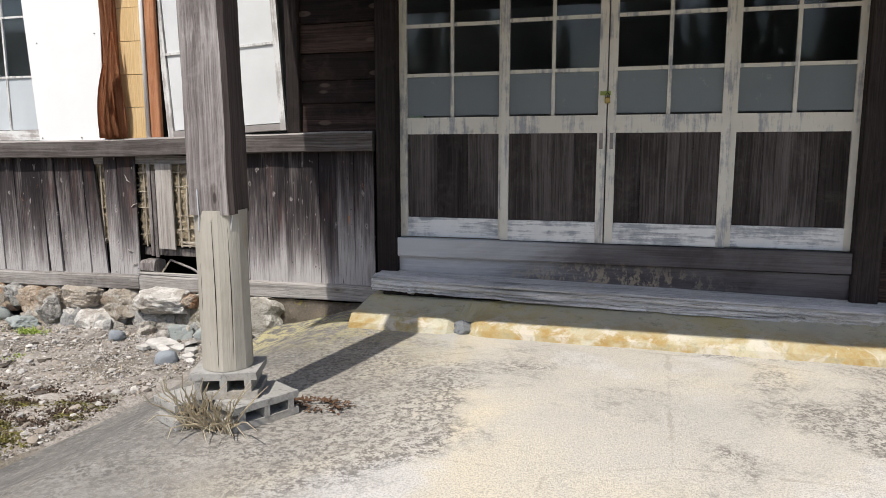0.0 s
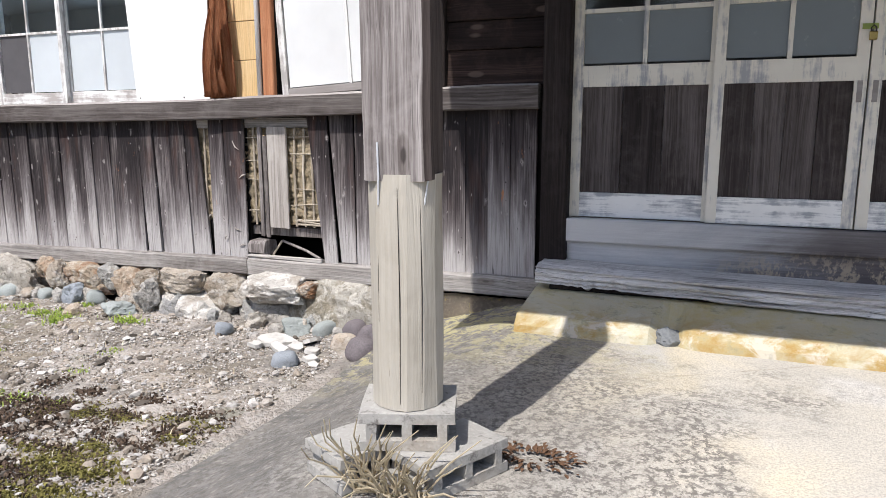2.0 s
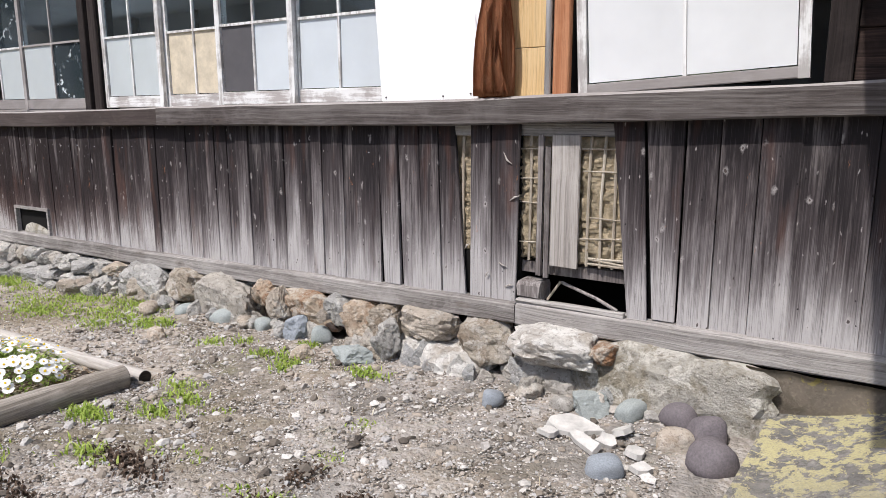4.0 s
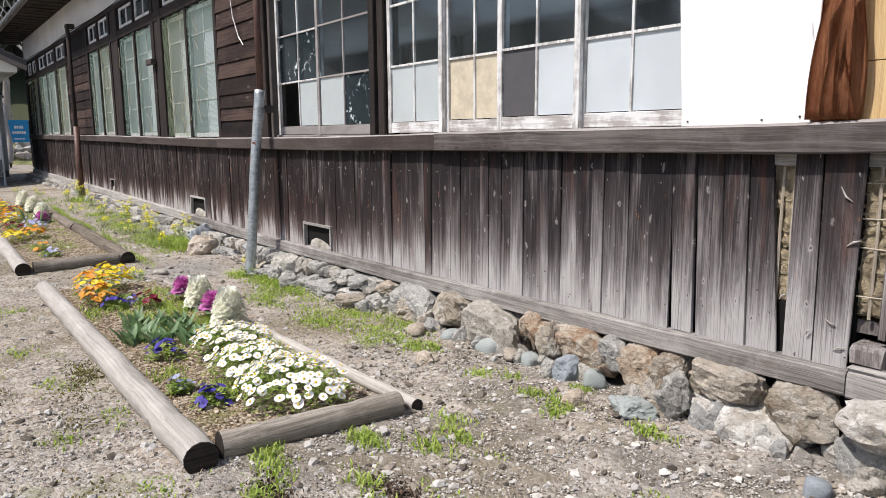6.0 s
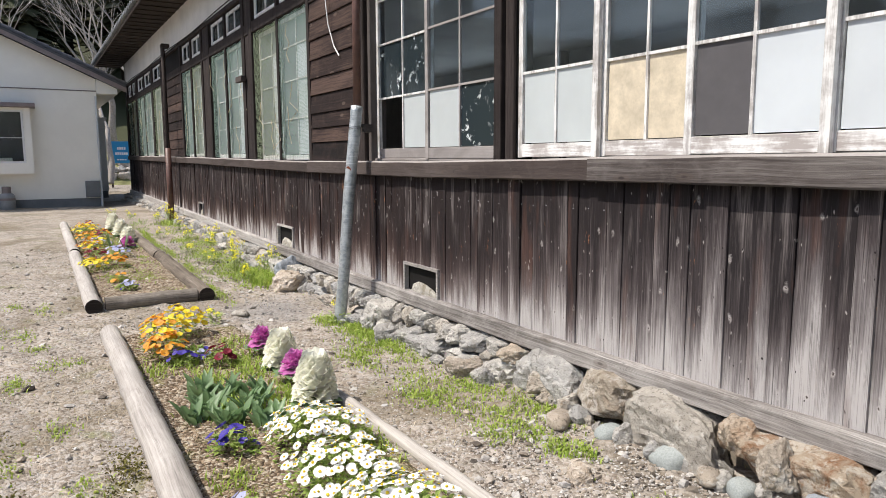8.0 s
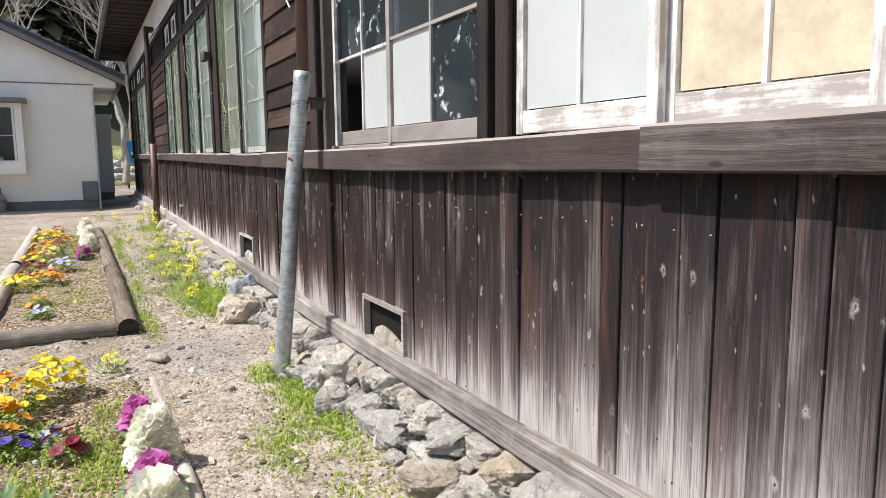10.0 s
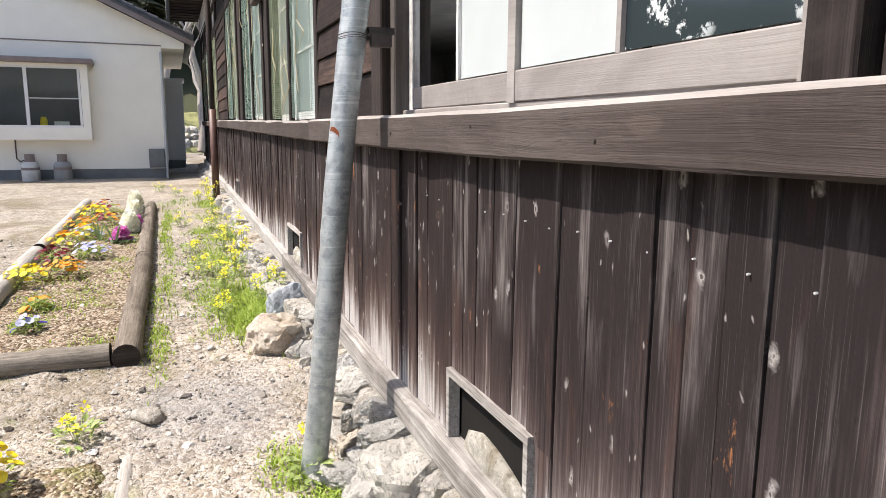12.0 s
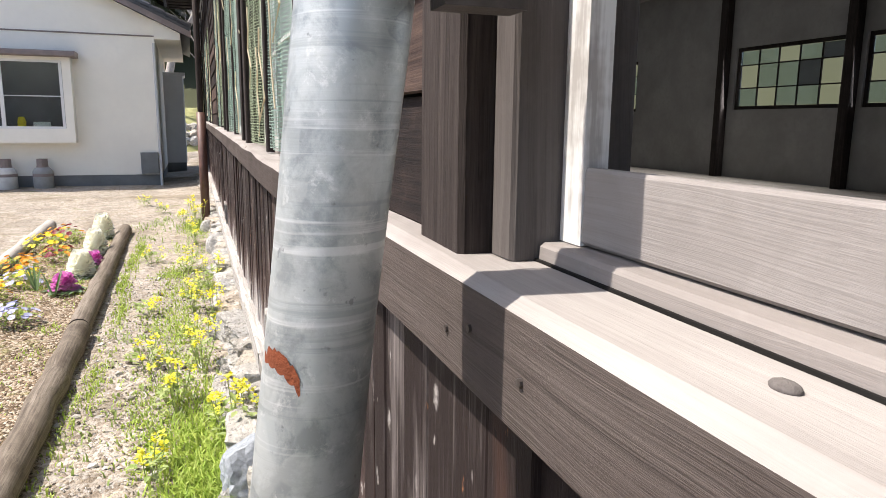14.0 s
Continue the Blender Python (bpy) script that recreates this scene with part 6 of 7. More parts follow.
part("sill_clutter", tube([(0.11, -2.62, 1.29), (0.11, -2.62, 1.42), (0.11, -2.62, 1.52)], [0.07, 0.08, 0.05], 10), M["p_yellow"], bw, "yellow bowl on the sill")
part("sill_clutter", chamfered(0.06, 0.18, -2.4, -2.1, 1.29, 1.42, 0.02, "y"), M["p_cream"], bw, "pale box on the sill")
part("hood", chamfered(0.0, 0.50, -4.4, -1.50, 2.722, 2.84, 0.02, "y"), M["hood"], hs, "brown sheet-metal hood over the bay")
part("meter_box", chamfered(0.0, 0.10, -0.42, -0.06, 0.32, 0.78, 0.01, "z"), M["footing"], hs)
part("corner_pipe", tube([(0.05, -0.02, 0.0), (0.05, -0.02, 3.1)], 0.03, 8), M["shedgrey"], hs)

for y, z0, mat_, lab in ((0.50, 0.17, "gas", "pale gas cylinder standing against the house"), (1.16, 0.17, "gas_dark", "grey gas cylinder standing against the house")):
    gc = thing("gas_cylinder", lab, "gas cylinder", (-25.12, y, z0 - 0.0), "gas cylinders")
    part("tank", tube([(0, 0, 0.0), (0, 0, 0.04), (0, 0, 0.40), (0, 0, 0.47), (0, 0, 0.51)], [0.16, 0.19, 0.19, 0.15, 0.06], 16), M[mat_], gc, "", True)
    part("collar", tube([(0, 0, 0.48), (0, 0, 0.53), (0, 0, 0.66)], [0.115, 0.105, 0.105], 12, cap=False), M["hood"], gc, "brown protective collar")
    part("band", tube([(0, 0, 0.30), (0, 0, 0.36)], 0.193, 16), M["hood"], gc, "faded painted band")
    part("valve", tube([(0, 0, 0.5), (0, 0, 0.66)], 0.025, 8), M["iron"], gc)
hose = thing("gas_hose", "thin rusty gas pipe running to the cylinder", "pipe", (-25.36, 0.2, 0.3))
part("line", tube([(0, 0, 0.9), (0, 0, 0.42), (0.06, 0.08, 0.36), (0.2, 0.28, 0.42)], 0.015, 6), M["iron"], hose)
shd = thing("storage_shed", "tall grey metal shed behind the house corner", "shed", (-29.2, 3.75, 0.2))
part("body", chamfered(-1.2, 0.0, -0.6, 0.20, 0.3, 2.62, 0.02, "z"), M["shedgrey"], shd)
part("plinth", chamfered(-1.18, -0.02, -0.58, 0.18, 0.0, 0.30, 0.01, "z"), M["footing"], shd)
part("lid", chamfered(-1.25, 0.05, -0.65, 0.25, 2.62, 2.70, 0.02, "z"), M["shedgrey"], shd)

sg = thing("notice_board", "blue notice board with white lettering on dark posts", "notice board", (-37.2, 5.22, 0.30))
part("board", chamfered(-0.02, 0.02, -0.38, 0.38, 1.08, 2.02, 0.008, "z"), M["signblue"], sg)
for y in (-0.42, 0.42):
    part("post", chamfered(-0.03, 0.03, y - 0.035, y + 0.035, 0.0, 1.99, 0.006, "z"), M["darkpost"], sg)
for z, w_, h_ in ((1.72, 0.36, 0.12), (1.49, 0.52, 0.11), (1.23, 0.40, 0.06)):
    n_ = 4 if w_ < 0.5 else 6
    for k in range(n_):
        y = -w_ / 2 + (k + 0.5) * w_ / n_
        part("lettering", blocks((0.021, 0.025, y - w_ / n_ * 0.38, y + w_ / n_ * 0.38, z - h_ / 2, z + h_ / 2)), M["signwhite"], sg, "white lettering bar")

# ---- grassy bank with a dry-stone foot behind the notice board ----
bm = bmesh.new()
g = [[bm.verts.new((-40.2 - p * 0.25 + 0.15 * noise.noise(Vector((q * 0.4, p, 0))), -3.0 + q * 0.4, 0.1 + 2.1 * min(1.0, (p / 14) ** 0.8) + 0.14 * noise.noise(Vector((p * 0.6, q * 0.5, 2))))) for q in range(32)] for p in range(19)]
for p in range(18):
    for q in range(31):
        bm.faces.new((g[p][q], g[p + 1][q], g[p + 1][q + 1], g[p][q + 1]))
tagged(part("bank", bm, M["bankgrass"], smooth=True), "sunlit grassy bank rising behind the yard", "bank", kind="structure")

# ---- log edging of the flower beds ----
def log(a, b, r, material, label, seed=0, n=16):
    a, b = Vector(a), Vector(b)
    o = a.copy()
    pts = [a.lerp(b, i / n) - o + Vector((0, 0.012 * noise.noise(Vector((i * 0.5, seed, 0))), 0.008 * noise.noise(Vector((i * 0.4, seed, 4))))) for i in range(n + 1)]
    rad = [r * (1 + 0.10 * noise.noise(Vector((i * 0.9, seed, 7)))) for i in range(n + 1)]
    t = thing("edging_log", label, "log", o, "log edging of the flower beds")
    part("trunk", tube(pts, rad, 14, cap=False), material, t, "", True)
    for p, q, rr in ((pts[0], pts[1], rad[0]), (pts[-1], pts[-2], rad[-1])):
        d = (p - q).normalized()
        part("cut_end", tube([p - d * 0.004, p + d * 0.003], [rr * 1.0, rr * 0.97], 14), M["logend"], t, "dark sawn end")
    return t


def on(x, y, up=0.0):
    return (x, y, float(ground_z(x, y)) + up)


log(on(-5.30, 2.19, 0.055), on(-9.95, 2.23, 0.04), 0.078, M["log"], "bleached round log edging a flower bed", 1, 30)
log(on(-5.38, 2.30, 0.05), on(-5.33, 3.24, 0.05), 0.068, M["logy"], "cracked grey log closing the bed's end", 2, 10)
log(on(-5.28, 3.33, 0.03), on(-9.90, 3.34, -0.03), 0.037, M["log"], "half-buried bleached log edging a flower bed", 3, 30)
log(on(-11.12, 2.19, 0.06), on(-14.9, 2.21, 0.04), 0.08, M["log"], "bleached round log edging the far bed", 4, 24)
log(on(-15.0, 2.22, 0.05), on(-19.3, 2.24, 0.05), 0.075, M["log"], "bleached round log edging the far bed", 5, 24)
log(on(-11.22, 2.30, 0.055), on(-11.2, 3.18, 0.055), 0.075, M["logy"], "dark damp log closing the far bed's end", 6, 10)
log(on(-11.12, 3.27, 0.06), on(-14.2, 3.27, 0.05), 0.082, M["logdark"], "cracked grey log edging the far bed", 7, 20)
log(on(-14.25, 3.26, 0.05), on(-18.7, 3.22, 0.05), 0.078, M["logdark"], "cracked grey log edging the far bed", 8, 24)


# ---- stones ----
def rock_mesh(seed, flat=0.0, smooth_=False, sub=4):
    """A stone: a many-faced block with worn edges, or a smooth cobble."""
    bm = bmesh.new()
    bmesh.ops.create_icosphere(bm, subdivisions=sub, radius=1)
    r = random.Random(seed)
    sharp = 4.0 if smooth_ else 34.0
    planes = []
    for ax in range(3):
        for sg_ in (-1, 1):
            n = Vector([sg_ if k == ax else r.gauss(0, 0.22) for k in range(3)]).normalized()
            planes.append((n, r.uniform(0.74, 1.0)))
    for _ in range(3 if smooth_ else 9):
        planes.append((Vector((r.gauss(0, 1), r.gauss(0, 1), r.gauss(0, 1))).normalized(), r.uniform(0.84, 1.08)))
    off = Vector((seed * 3.7, seed * 1.3, 0))
    for v in bm.verts:
        u = v.co.normalized()
        q = sum((max(0.0, u.dot(n)) / d) ** sharp for n, d in planes) ** (-1 / sharp)
        p = u * q
        if smooth_:
            p += u * 0.05 * noise.noise(p * 1.6 + off)
        else:
            p += u * (0.12 * noise.noise(p * 1.8 + off) + 0.08 * noise.noise(p * 4 + off) + 0.06 * noise.noise(p * 9 + off) + 0.03 * noise.noise(p * 19 + off) - 0.10 * max(0.0, 0.5 - abs(noise.noise(p * 2.6 - off)) * 5))
        p.z *= 1 - flat
        v.co = p
    me = bpy.data.meshes.new("stone")
    bm.to_mesh(me)
    bm.free()
    me.materials.append(M["stone"])
    me.polygons.foreach_set("use_smooth", [smooth_] * len(me.polygons))
    return me


ROUGH = [rock_mesh(i) for i in range(12)]
ROUND = [rock_mesh(40 + i, 0.1, True, 3) for i in range(6)]
fnd = thing("foundation", "dry-laid rough field stones beneath the timber wall", "foundation", kind="structure")
def set_stone(x0, x1, z0, z1, y=4.40, deep=0.17, tone="", kind_=None, tilt=0.0):
    """A stone of the foundation that fills a stretch of it."""
    ob = share("stone", kind_ or RNG.choice(ROUGH), fnd, pose((x0 + x1) / 2, y, (z0 + z1) / 2, RNG.uniform(-6, 6), tilt, RNG.uniform(-8, 8)) @ Matrix.Diagonal((abs(x1 - x0) * 0.53, deep, (z1 - z0) * 0.54, 1)))
    if tone:
        ob.material_slots[0].link = "OBJECT"
        ob.material_slots[0].material = M[tone]
    return ob


# the stones that stand out near the broken place, from the porch outwards
for a, b, z0, z1, y, deep, tone in ((-3.27, -2.26, -0.14, 0.41, 4.43, 0.20, "slabrock"), (-3.62, -3.10, 0.22, 0.40, 4.38, 0.17, "whiterock"), (-3.16, -3.02, 0.26, 0.37, 4.37, 0.12, "rustrock"),
                                    (-3.63, -3.21, -0.03, 0.23, 4.42, 0.16, "stone"), (-3.93, -3.61, 0.13, 0.38, 4.41, 0.15, "tanstone"), (-4.36, -3.94, 0.20, 0.385, 4.41, 0.15, "stone"), (-4.33, -3.74, -0.05, 0.23, 4.36, 0.17, "whiterock")):
    set_stone(a, b, z0, z1, y, deep, tone)
for a, b, z0, z1, y, deep, tone in ((-4.54, -4.37, 0.13, 0.36, 4.41, 0.14, "tanstone"), (-4.76, -4.53, 0.12, 0.36, 4.41, 0.14, "tanrust"), (-4.90, -4.74, 0.18, 0.37, 4.42, 0.13, "stone"), (-5.46, -4.90, 0.14, 0.365, 4.42, 0.17, "rustrock"),
                                    (-5.56, -5.38, 0.20, 0.37, 4.42, 0.14, "tanrust"), (-6.10, -5.60, 0.02, 0.36, 4.40, 0.17, "stone"), (-6.50, -6.10, 0.12, 0.35, 4.42, 0.15, "tanstone"), (-7.02, -6.52, 0.03, 0.33, 4.41, 0.16, "stone")):
    set_stone(a, b, z0, z1, y, deep, tone)
x = -7.04
while x > END:
    w = RNG.uniform(0.20, 0.50)
    top = ledge_z(x) - 0.112
    z0 = float(ground_z(x, 4.35)) - 0.05
    h = top - z0
    if RNG.random() < 0.6 or w < 0.26:
        k = RNG.uniform(0.42, 0.62)
        set_stone(x - w, x, z0, z0 + h * k, 4.40 + RNG.uniform(-0.05, 0.02), RNG.uniform(0.13, 0.19), tilt=RNG.uniform(-8, 8))
        u = 0.0
        while u < w - 0.05:
            w2 = min(RNG.uniform(0.12, 0.26), w - u + 0.04)
            set_stone(x - u - w2, x - u, z0 + h * k * 0.97, top - RNG.uniform(0, 0.02), 4.425 + RNG.uniform(-0.04, 0.02), RNG.uniform(0.11, 0.16), tilt=RNG.uniform(-12, 12))
            u += w2
    else:
        set_stone(x - w, x, z0, top - RNG.uniform(0, 0.03), 4.41 + RNG.uniform(-0.05, 0.02), RNG.uniform(0.14, 0.19), tilt=RNG.uniform(-6, 6))
    x -= w
tagged(part("foundation_core", blocks((END, -2.46, 4.50, 4.54, -0.2, 0.33)), M["footstone"]), "brown earth behind the foundation stones", "wall", kind="structure")

for i in range(130):
    x = RNG.uniform(-14.0, -2.7)
    q = RNG.uniform(0.025, 0.075)
    share("stone", RNG.choice(ROUGH), fnd, pose(x, 4.27 + RNG.uniform(-0.07, 0.06), float(ground_z(x, 4.27)) + q * 0.3 + (RNG.uniform(0.05, 0.16) if RNG.random() < 0.15 else 0), RNG.uniform(0, 90), RNG.uniform(0, 90), RNG.uniform(0, 90)) @ Matrix.Diagonal((q * 1.2, q, q * 0.8, 1)))

bank_stones = thing("bank_wall", "rough dry-stone footing of the grassy bank", "stone wall", kind="structure")
for k in range(44):
    share("stone", RNG.choice(ROUGH), bank_stones, pose(-40.9 - 0.25 * (k % 3), 2.0 + (k // 3) * 0.36 + RNG.uniform(-0.08, 0.08), 0.75 + 0.30 * (k % 3), RNG.uniform(0, 40), RNG.uniform(0, 40), RNG.uniform(0, 90)) @ Matrix.Diagonal((0.22, 0.22, 0.17, 1)))

LOOSE = [(-2.84, 3.70, 0.085, 0.065, 0.06, 1, "smooth blue-grey stone lying on the gravel"), (-2.49, 3.95, 0.09, 0.10, 0.10, 1, "purple-brown stone beside the apron"), (-2.56, 4.16, 0.10, 0.085, 0.08, 1, "purple-grey stone beside the apron"),
         (-2.69, 4.24, 0.095, 0.08, 0.08, 1, "purple-brown stone beside the apron"), (-2.66, 4.03, 0.06, 0.085, 0.08, 1, "smooth tan stone beside the apron"), (-3.53, 4.03, 0.075, 0.06, 0.055, 1, "rounded blue-grey stone on the gravel"), (-3.10, 4.20, 0.11, 0.06, 0.06, 0, "rough green-grey stone by the wall"),
         (-2.91, 4.22, 0.09, 0.06, 0.07, 1, "smooth green-grey stone by the wall"), (-3.22, 4.16, 0.08, 0.05, 0.045, 1, "smooth grey stone by the wall"), (-4.47, 4.08, 0.10, 0.08, 0.06, 0, "pale green-grey stone on the gravel"), (-4.85, 4.24, 0.08, 0.07, 0.075, 1, "rounded green-grey stone by the wall"),
         (-5.04, 4.24, 0.10, 0.08, 0.095, 0, "rough blue-grey stone by the wall"), (-5.36, 4.25, 0.07, 0.06, 0.065, 1, "rounded green-grey stone by the wall"), (-5.52, 4.24, 0.085, 0.06, 0.06, 1, "rounded grey stone by the wall"), (-5.72, 4.26, 0.12, 0.08, 0.075, 1, "flat green-grey stone by the wall")]
LOOSE += [(-6.12, 4.24, 0.08, 0.07, 0.06, 1, "pale green-grey stone by the wall"), (-6.44, 4.16, 0.11, 0.07, 0.05, 1, "flat grey stone by the wall"), (-7.5, 4.22, 0.14, 0.1, 0.09, 0, "rough grey stone by the wall"), (-4.75, 3.98, 0.06, 0.05, 0.05, 0, "small ochre stone on the gravel"), (-5.9, 3.83, 0.07, 0.05, 0.05, 0, "small ochre stone on the gravel"),
          (-11.05, 4.14, 0.19, 0.14, 0.14, 0, "tan angular rock beside the wall"), (-11.55, 4.32, 0.18, 0.14, 0.18, 0, "large blue-grey boulder against the wall"), (-10.3, 3.42, 0.10, 0.07, 0.05, 1, "flat grey stone on the path"), (-9.25, 4.15, 0.11, 0.08, 0.06, 0, "grey stone by the drainpipe"),
          (-8.7, 4.2, 0.12, 0.09, 0.07, 0, "grey stone by the wall"), (-9.0, 4.22, 0.13, 0.08, 0.10, 0, "rough grey stone by the wall"), (-16.9, 4.3, 0.16, 0.12, 0.15, 1, "pale round boulder by the wall"), (-18.3, 4.25, 0.14, 0.1, 0.12, 1, "pale round boulder by the wall")]
for x, y, a, b, c, rnd, lab in LOOSE:
    ob = new("stone", (ROUND if rnd else ROUGH)[RNG.randrange(6)])
    ob.matrix_basis = pose(*on(x, y, c * 0.45), RNG.uniform(-8, 8), RNG.uniform(-8, 8), RNG.uniform(0, 360)) @ Matrix.Diagonal((a, b, c, 1))
    tone = next((v for k, v in (("tan", "tanpale"), ("ochre", "tanpale"), ("purple", "purplestone"), ("green-grey", "greenstone"), ("blue-grey", "bluestone"), ("brown", "purplestone")) if k in lab), "")
    if tone:
        ob.material_slots[0].link = "OBJECT"
        ob.material_slots[0].material = M[tone]
    tagged(ob, lab, "stone", "loose stones on the gravel")
for x, y, a, b, rz, rx in ((-3.08, 3.97, 0.12, 0.07, 12, 14), (-2.98, 3.85, 0.10, 0.05, -30, 16), (-2.78, 3.87, 0.06, 0.045, 50, 9), (-2.88, 4.02, 0.08, 0.04, 80, -22), (-2.72, 3.76, 0.05, 0.035, 20, 15), (-2.92, 3.92, 0.06, 0.04, 40, 30), (-3.16, 3.86, 0.05, 0.03, 10, 12)):
    bm = bmesh.new()
    n = 9
    ring = [(math.cos(k * 2 * math.pi / n) * a * RNG.uniform(0.55, 1.15), math.sin(k * 2 * math.pi / n) * b * RNG.uniform(0.55, 1.15)) for k in range(n)]
    t0 = [bm.verts.new((p, q, 0.0)) for p, q in ring]
    t1 = [bm.verts.new((p * 0.93, q * 0.93, 0.024)) for p, q in ring]
    bm.faces.new(t0[::-1]), bm.faces.new(t1)
    for k in range(n):
        bm.faces.new((t0[k], t0[(k + 1) % n], t1[(k + 1) % n], t1[k]))
    ob = tagged(part("plaster_shard", bm, M["shard"]), "broken slab of white plaster lying on gravel", "rubble", "plaster shards")
    ob.matrix_basis = pose(*on(x, y, 0.015), rx, 5, rz)


# ---- loose gravel, one mass ----
def scatter_pebbles(beds, name, material, label):
    """Fine grit of eight faces and coarser pebbles of twenty, thick along the wall and thin in the open yard."""
    phi = (1 + 5 ** 0.5) / 2
    ico = np.array([(-1, phi, 0), (1, phi, 0), (-1, -phi, 0), (1, -phi, 0), (0, -1, phi), (0, 1, phi), (0, -1, -phi), (0, 1, -phi), (phi, 0, -1), (phi, 0, 1), (-phi, 0, -1), (-phi, 0, 1)]) / (1 + phi * phi) ** 0.5
    ico_f = np.array([(0, 11, 5), (0, 5, 1), (0, 1, 7), (0, 7, 10), (0, 10, 11), (1, 5, 9), (5, 11, 4), (11, 10, 2), (10, 7, 6), (7, 1, 8), (3, 9, 4), (3, 4, 2), (3, 2, 6), (3, 6, 8), (3, 8, 9), (4, 9, 5), (2, 4, 11), (6, 2, 10), (8, 6, 7), (9, 8, 1)])
    octa = np.array([(1, 0, 0), (-1, 0, 0), (0, 1, 0), (0, -1, 0), (0, 0, 1), (0, 0, -1)], float)
    octa_f = np.array([(0, 2, 4), (2, 1, 4), (1, 3, 4), (3, 0, 4), (2, 0, 5), (1, 2, 5), (3, 1, 5), (0, 3, 5)])
    rg = np.random.default_rng(5)
    points, faces, base = [], [], 0
    for iv, it, n, fine in ((octa, octa_f, 115000 if not beds else 20000, True), (ico, ico_f, 15000 if not beds else 7000, False)):
        px = np.where(rg.random(n) < 0.66, rg.uniform(-6.6, -2.5, n), rg.uniform(-16, -6.4, n))
        py = rg.uniform(1.0, 4.32, n)
        inside = ((px < -5.35) & (px > -9.9) | (px < -11.3) & (px > -18.7)) & (py > 2.27) & (py < 3.26)
        yard = (py < 2.25) & (px < -4.6)
        keep = (px < -2.6) & (inside if beds else ~inside & (~yard | (rg.random(n) < 0.45)))
        px, py, inside = px[keep], py[keep], inside[keep]
        n = len(px)
        size = 0.0032 + 0.0048 * rg.random(n) ** 2 if fine else 0.006 + 0.006 * rg.random(n) ** 2 + 0.020 * rg.random(n) ** 10
        k = len(iv)
        v = iv[None] * size[:, None, None] * rg.uniform(0.6, 1.3, (n, k, 1)) * np.stack([rg.uniform(0.8, 1.5, n), rg.uniform(0.7, 1.2, n), rg.uniform(0.45, 0.9, n)], -1)[:, None]
        ang = rg.uniform(0, 6.28, n)
        c, q = np.cos(ang)[:, None], np.sin(ang)[:, None]
        vx, vy = v[..., 0] * c - v[..., 1] * q, v[..., 0] * q + v[..., 1] * c
        z = ground_z(px, py) + size * 0.25 + 0.022 * inside
        points.append(np.stack([vx + px[:, None], vy + py[:, None], v[..., 2] + z[:, None]], -1).reshape(-1, 3))
        faces.append((it[None] + base + k * np.arange(n)[:, None, None]).reshape(-1, 3))
        base += k * n
    me = bpy.data.meshes.new(name)
    me.from_pydata(np.concatenate(points).tolist(), [], np.concatenate(faces).tolist())
    me.materials.append(material)
    tagged(new(name, me), label, "gravel", kind="stuff")


scatter_pebbles(False, "loose_gravel", M["pebble"], "loose grey and brown gravel strewn over the yard")
scatter_pebbles(True, "soil_crumb", M["chip"], "tan stone chips lying on the bed soil")


# ---- grass and weeds, one mass each ----
def blades(name, patches, material, label, seed, width=0.004, lift=0.0):
    """patches: x, y, radius in x, radius in y, number of blades, height."""
    rg = np.random.default_rng(seed)
    vs, fs = [], []
    for x, y, rx, ry, n, h in patches:
        cx = x + rg.normal(0, 0.5, n) * rx
        cy = y + rg.normal(0, 0.5, n) * ry
        for k in range(n):
            if cy[k] > 4.33 or (cx[k] > -2.62):
                continue
            z = lift + float(ground_z(cx[k], cy[k])) + (0.018 if 2.3 < cy[k] < 3.22 and (-9.85 < cx[k] < -5.45 or -18.7 < cx[k] < -11.3) else -0.005)
            a, t = rg.uniform(0, 6.28), rg.uniform(0.2, 1.1)
            hh = h * rg.uniform(0.35, 1.1)
            w = width * rg.uniform(0.6, 1.6)
            dx, dy = math.cos(a), math.sin(a)
            i = len(vs)
            vs += [(cx[k] - dy * w, cy[k] + dx * w, z), (cx[k] + dy * w, cy[k] - dx * w, z),
                   (cx[k] + dx * hh * t * 0.35 + dy * w * 0.8, cy[k] + dy * hh * t * 0.35 - dx * w * 0.8, z + hh * 0.6), (cx[k] + dx * hh * t * 0.35 - dy * w * 0.8, cy[k] + dy * hh * t * 0.35 + dx * w * 0.8, z + hh * 0.6),
                   (cx[k] + dx * hh * t, cy[k] + dy * hh * t, z + hh * (1 - 0.25 * t))]
            fs += [(i, i + 1, i + 2, i + 3), (i + 3, i + 2, i + 4)]
    me = bpy.data.meshes.new(name)
    me.from_pydata(vs, [], fs)
    me.materials.append(material)
    return tagged(new(name, me), label, "grass", kind="stuff")


pr_ = random.Random(3)
strip = [(pr_.uniform(-9.2, -6.2), pr_.uniform(3.75, 4.2), pr_.uniform(0.12, 0.4), pr_.uniform(0.08, 0.2), 170, 0.04) for _ in range(26)]
strip += [(pr_.uniform(-6.2, -4.2), pr_.uniform(3.8, 4.15), pr_.uniform(0.05, 0.18), 0.07, 90, 0.045) for _ in range(12)]
strip += [(pr_.uniform(-18.5, -11.0), pr_.uniform(3.75, 4.25), pr_.uniform(0.2, 0.6), 0.16, 150, 0.04) for _ in range(32)]
strip += [(-11.75, 4.12, 0.5, 0.2, 1500, 0.13), (-12.3, 4.1, 0.4, 0.2, 500, 0.09), (-18.6, 4.12, 0.4, 0.2, 400, 0.12)]
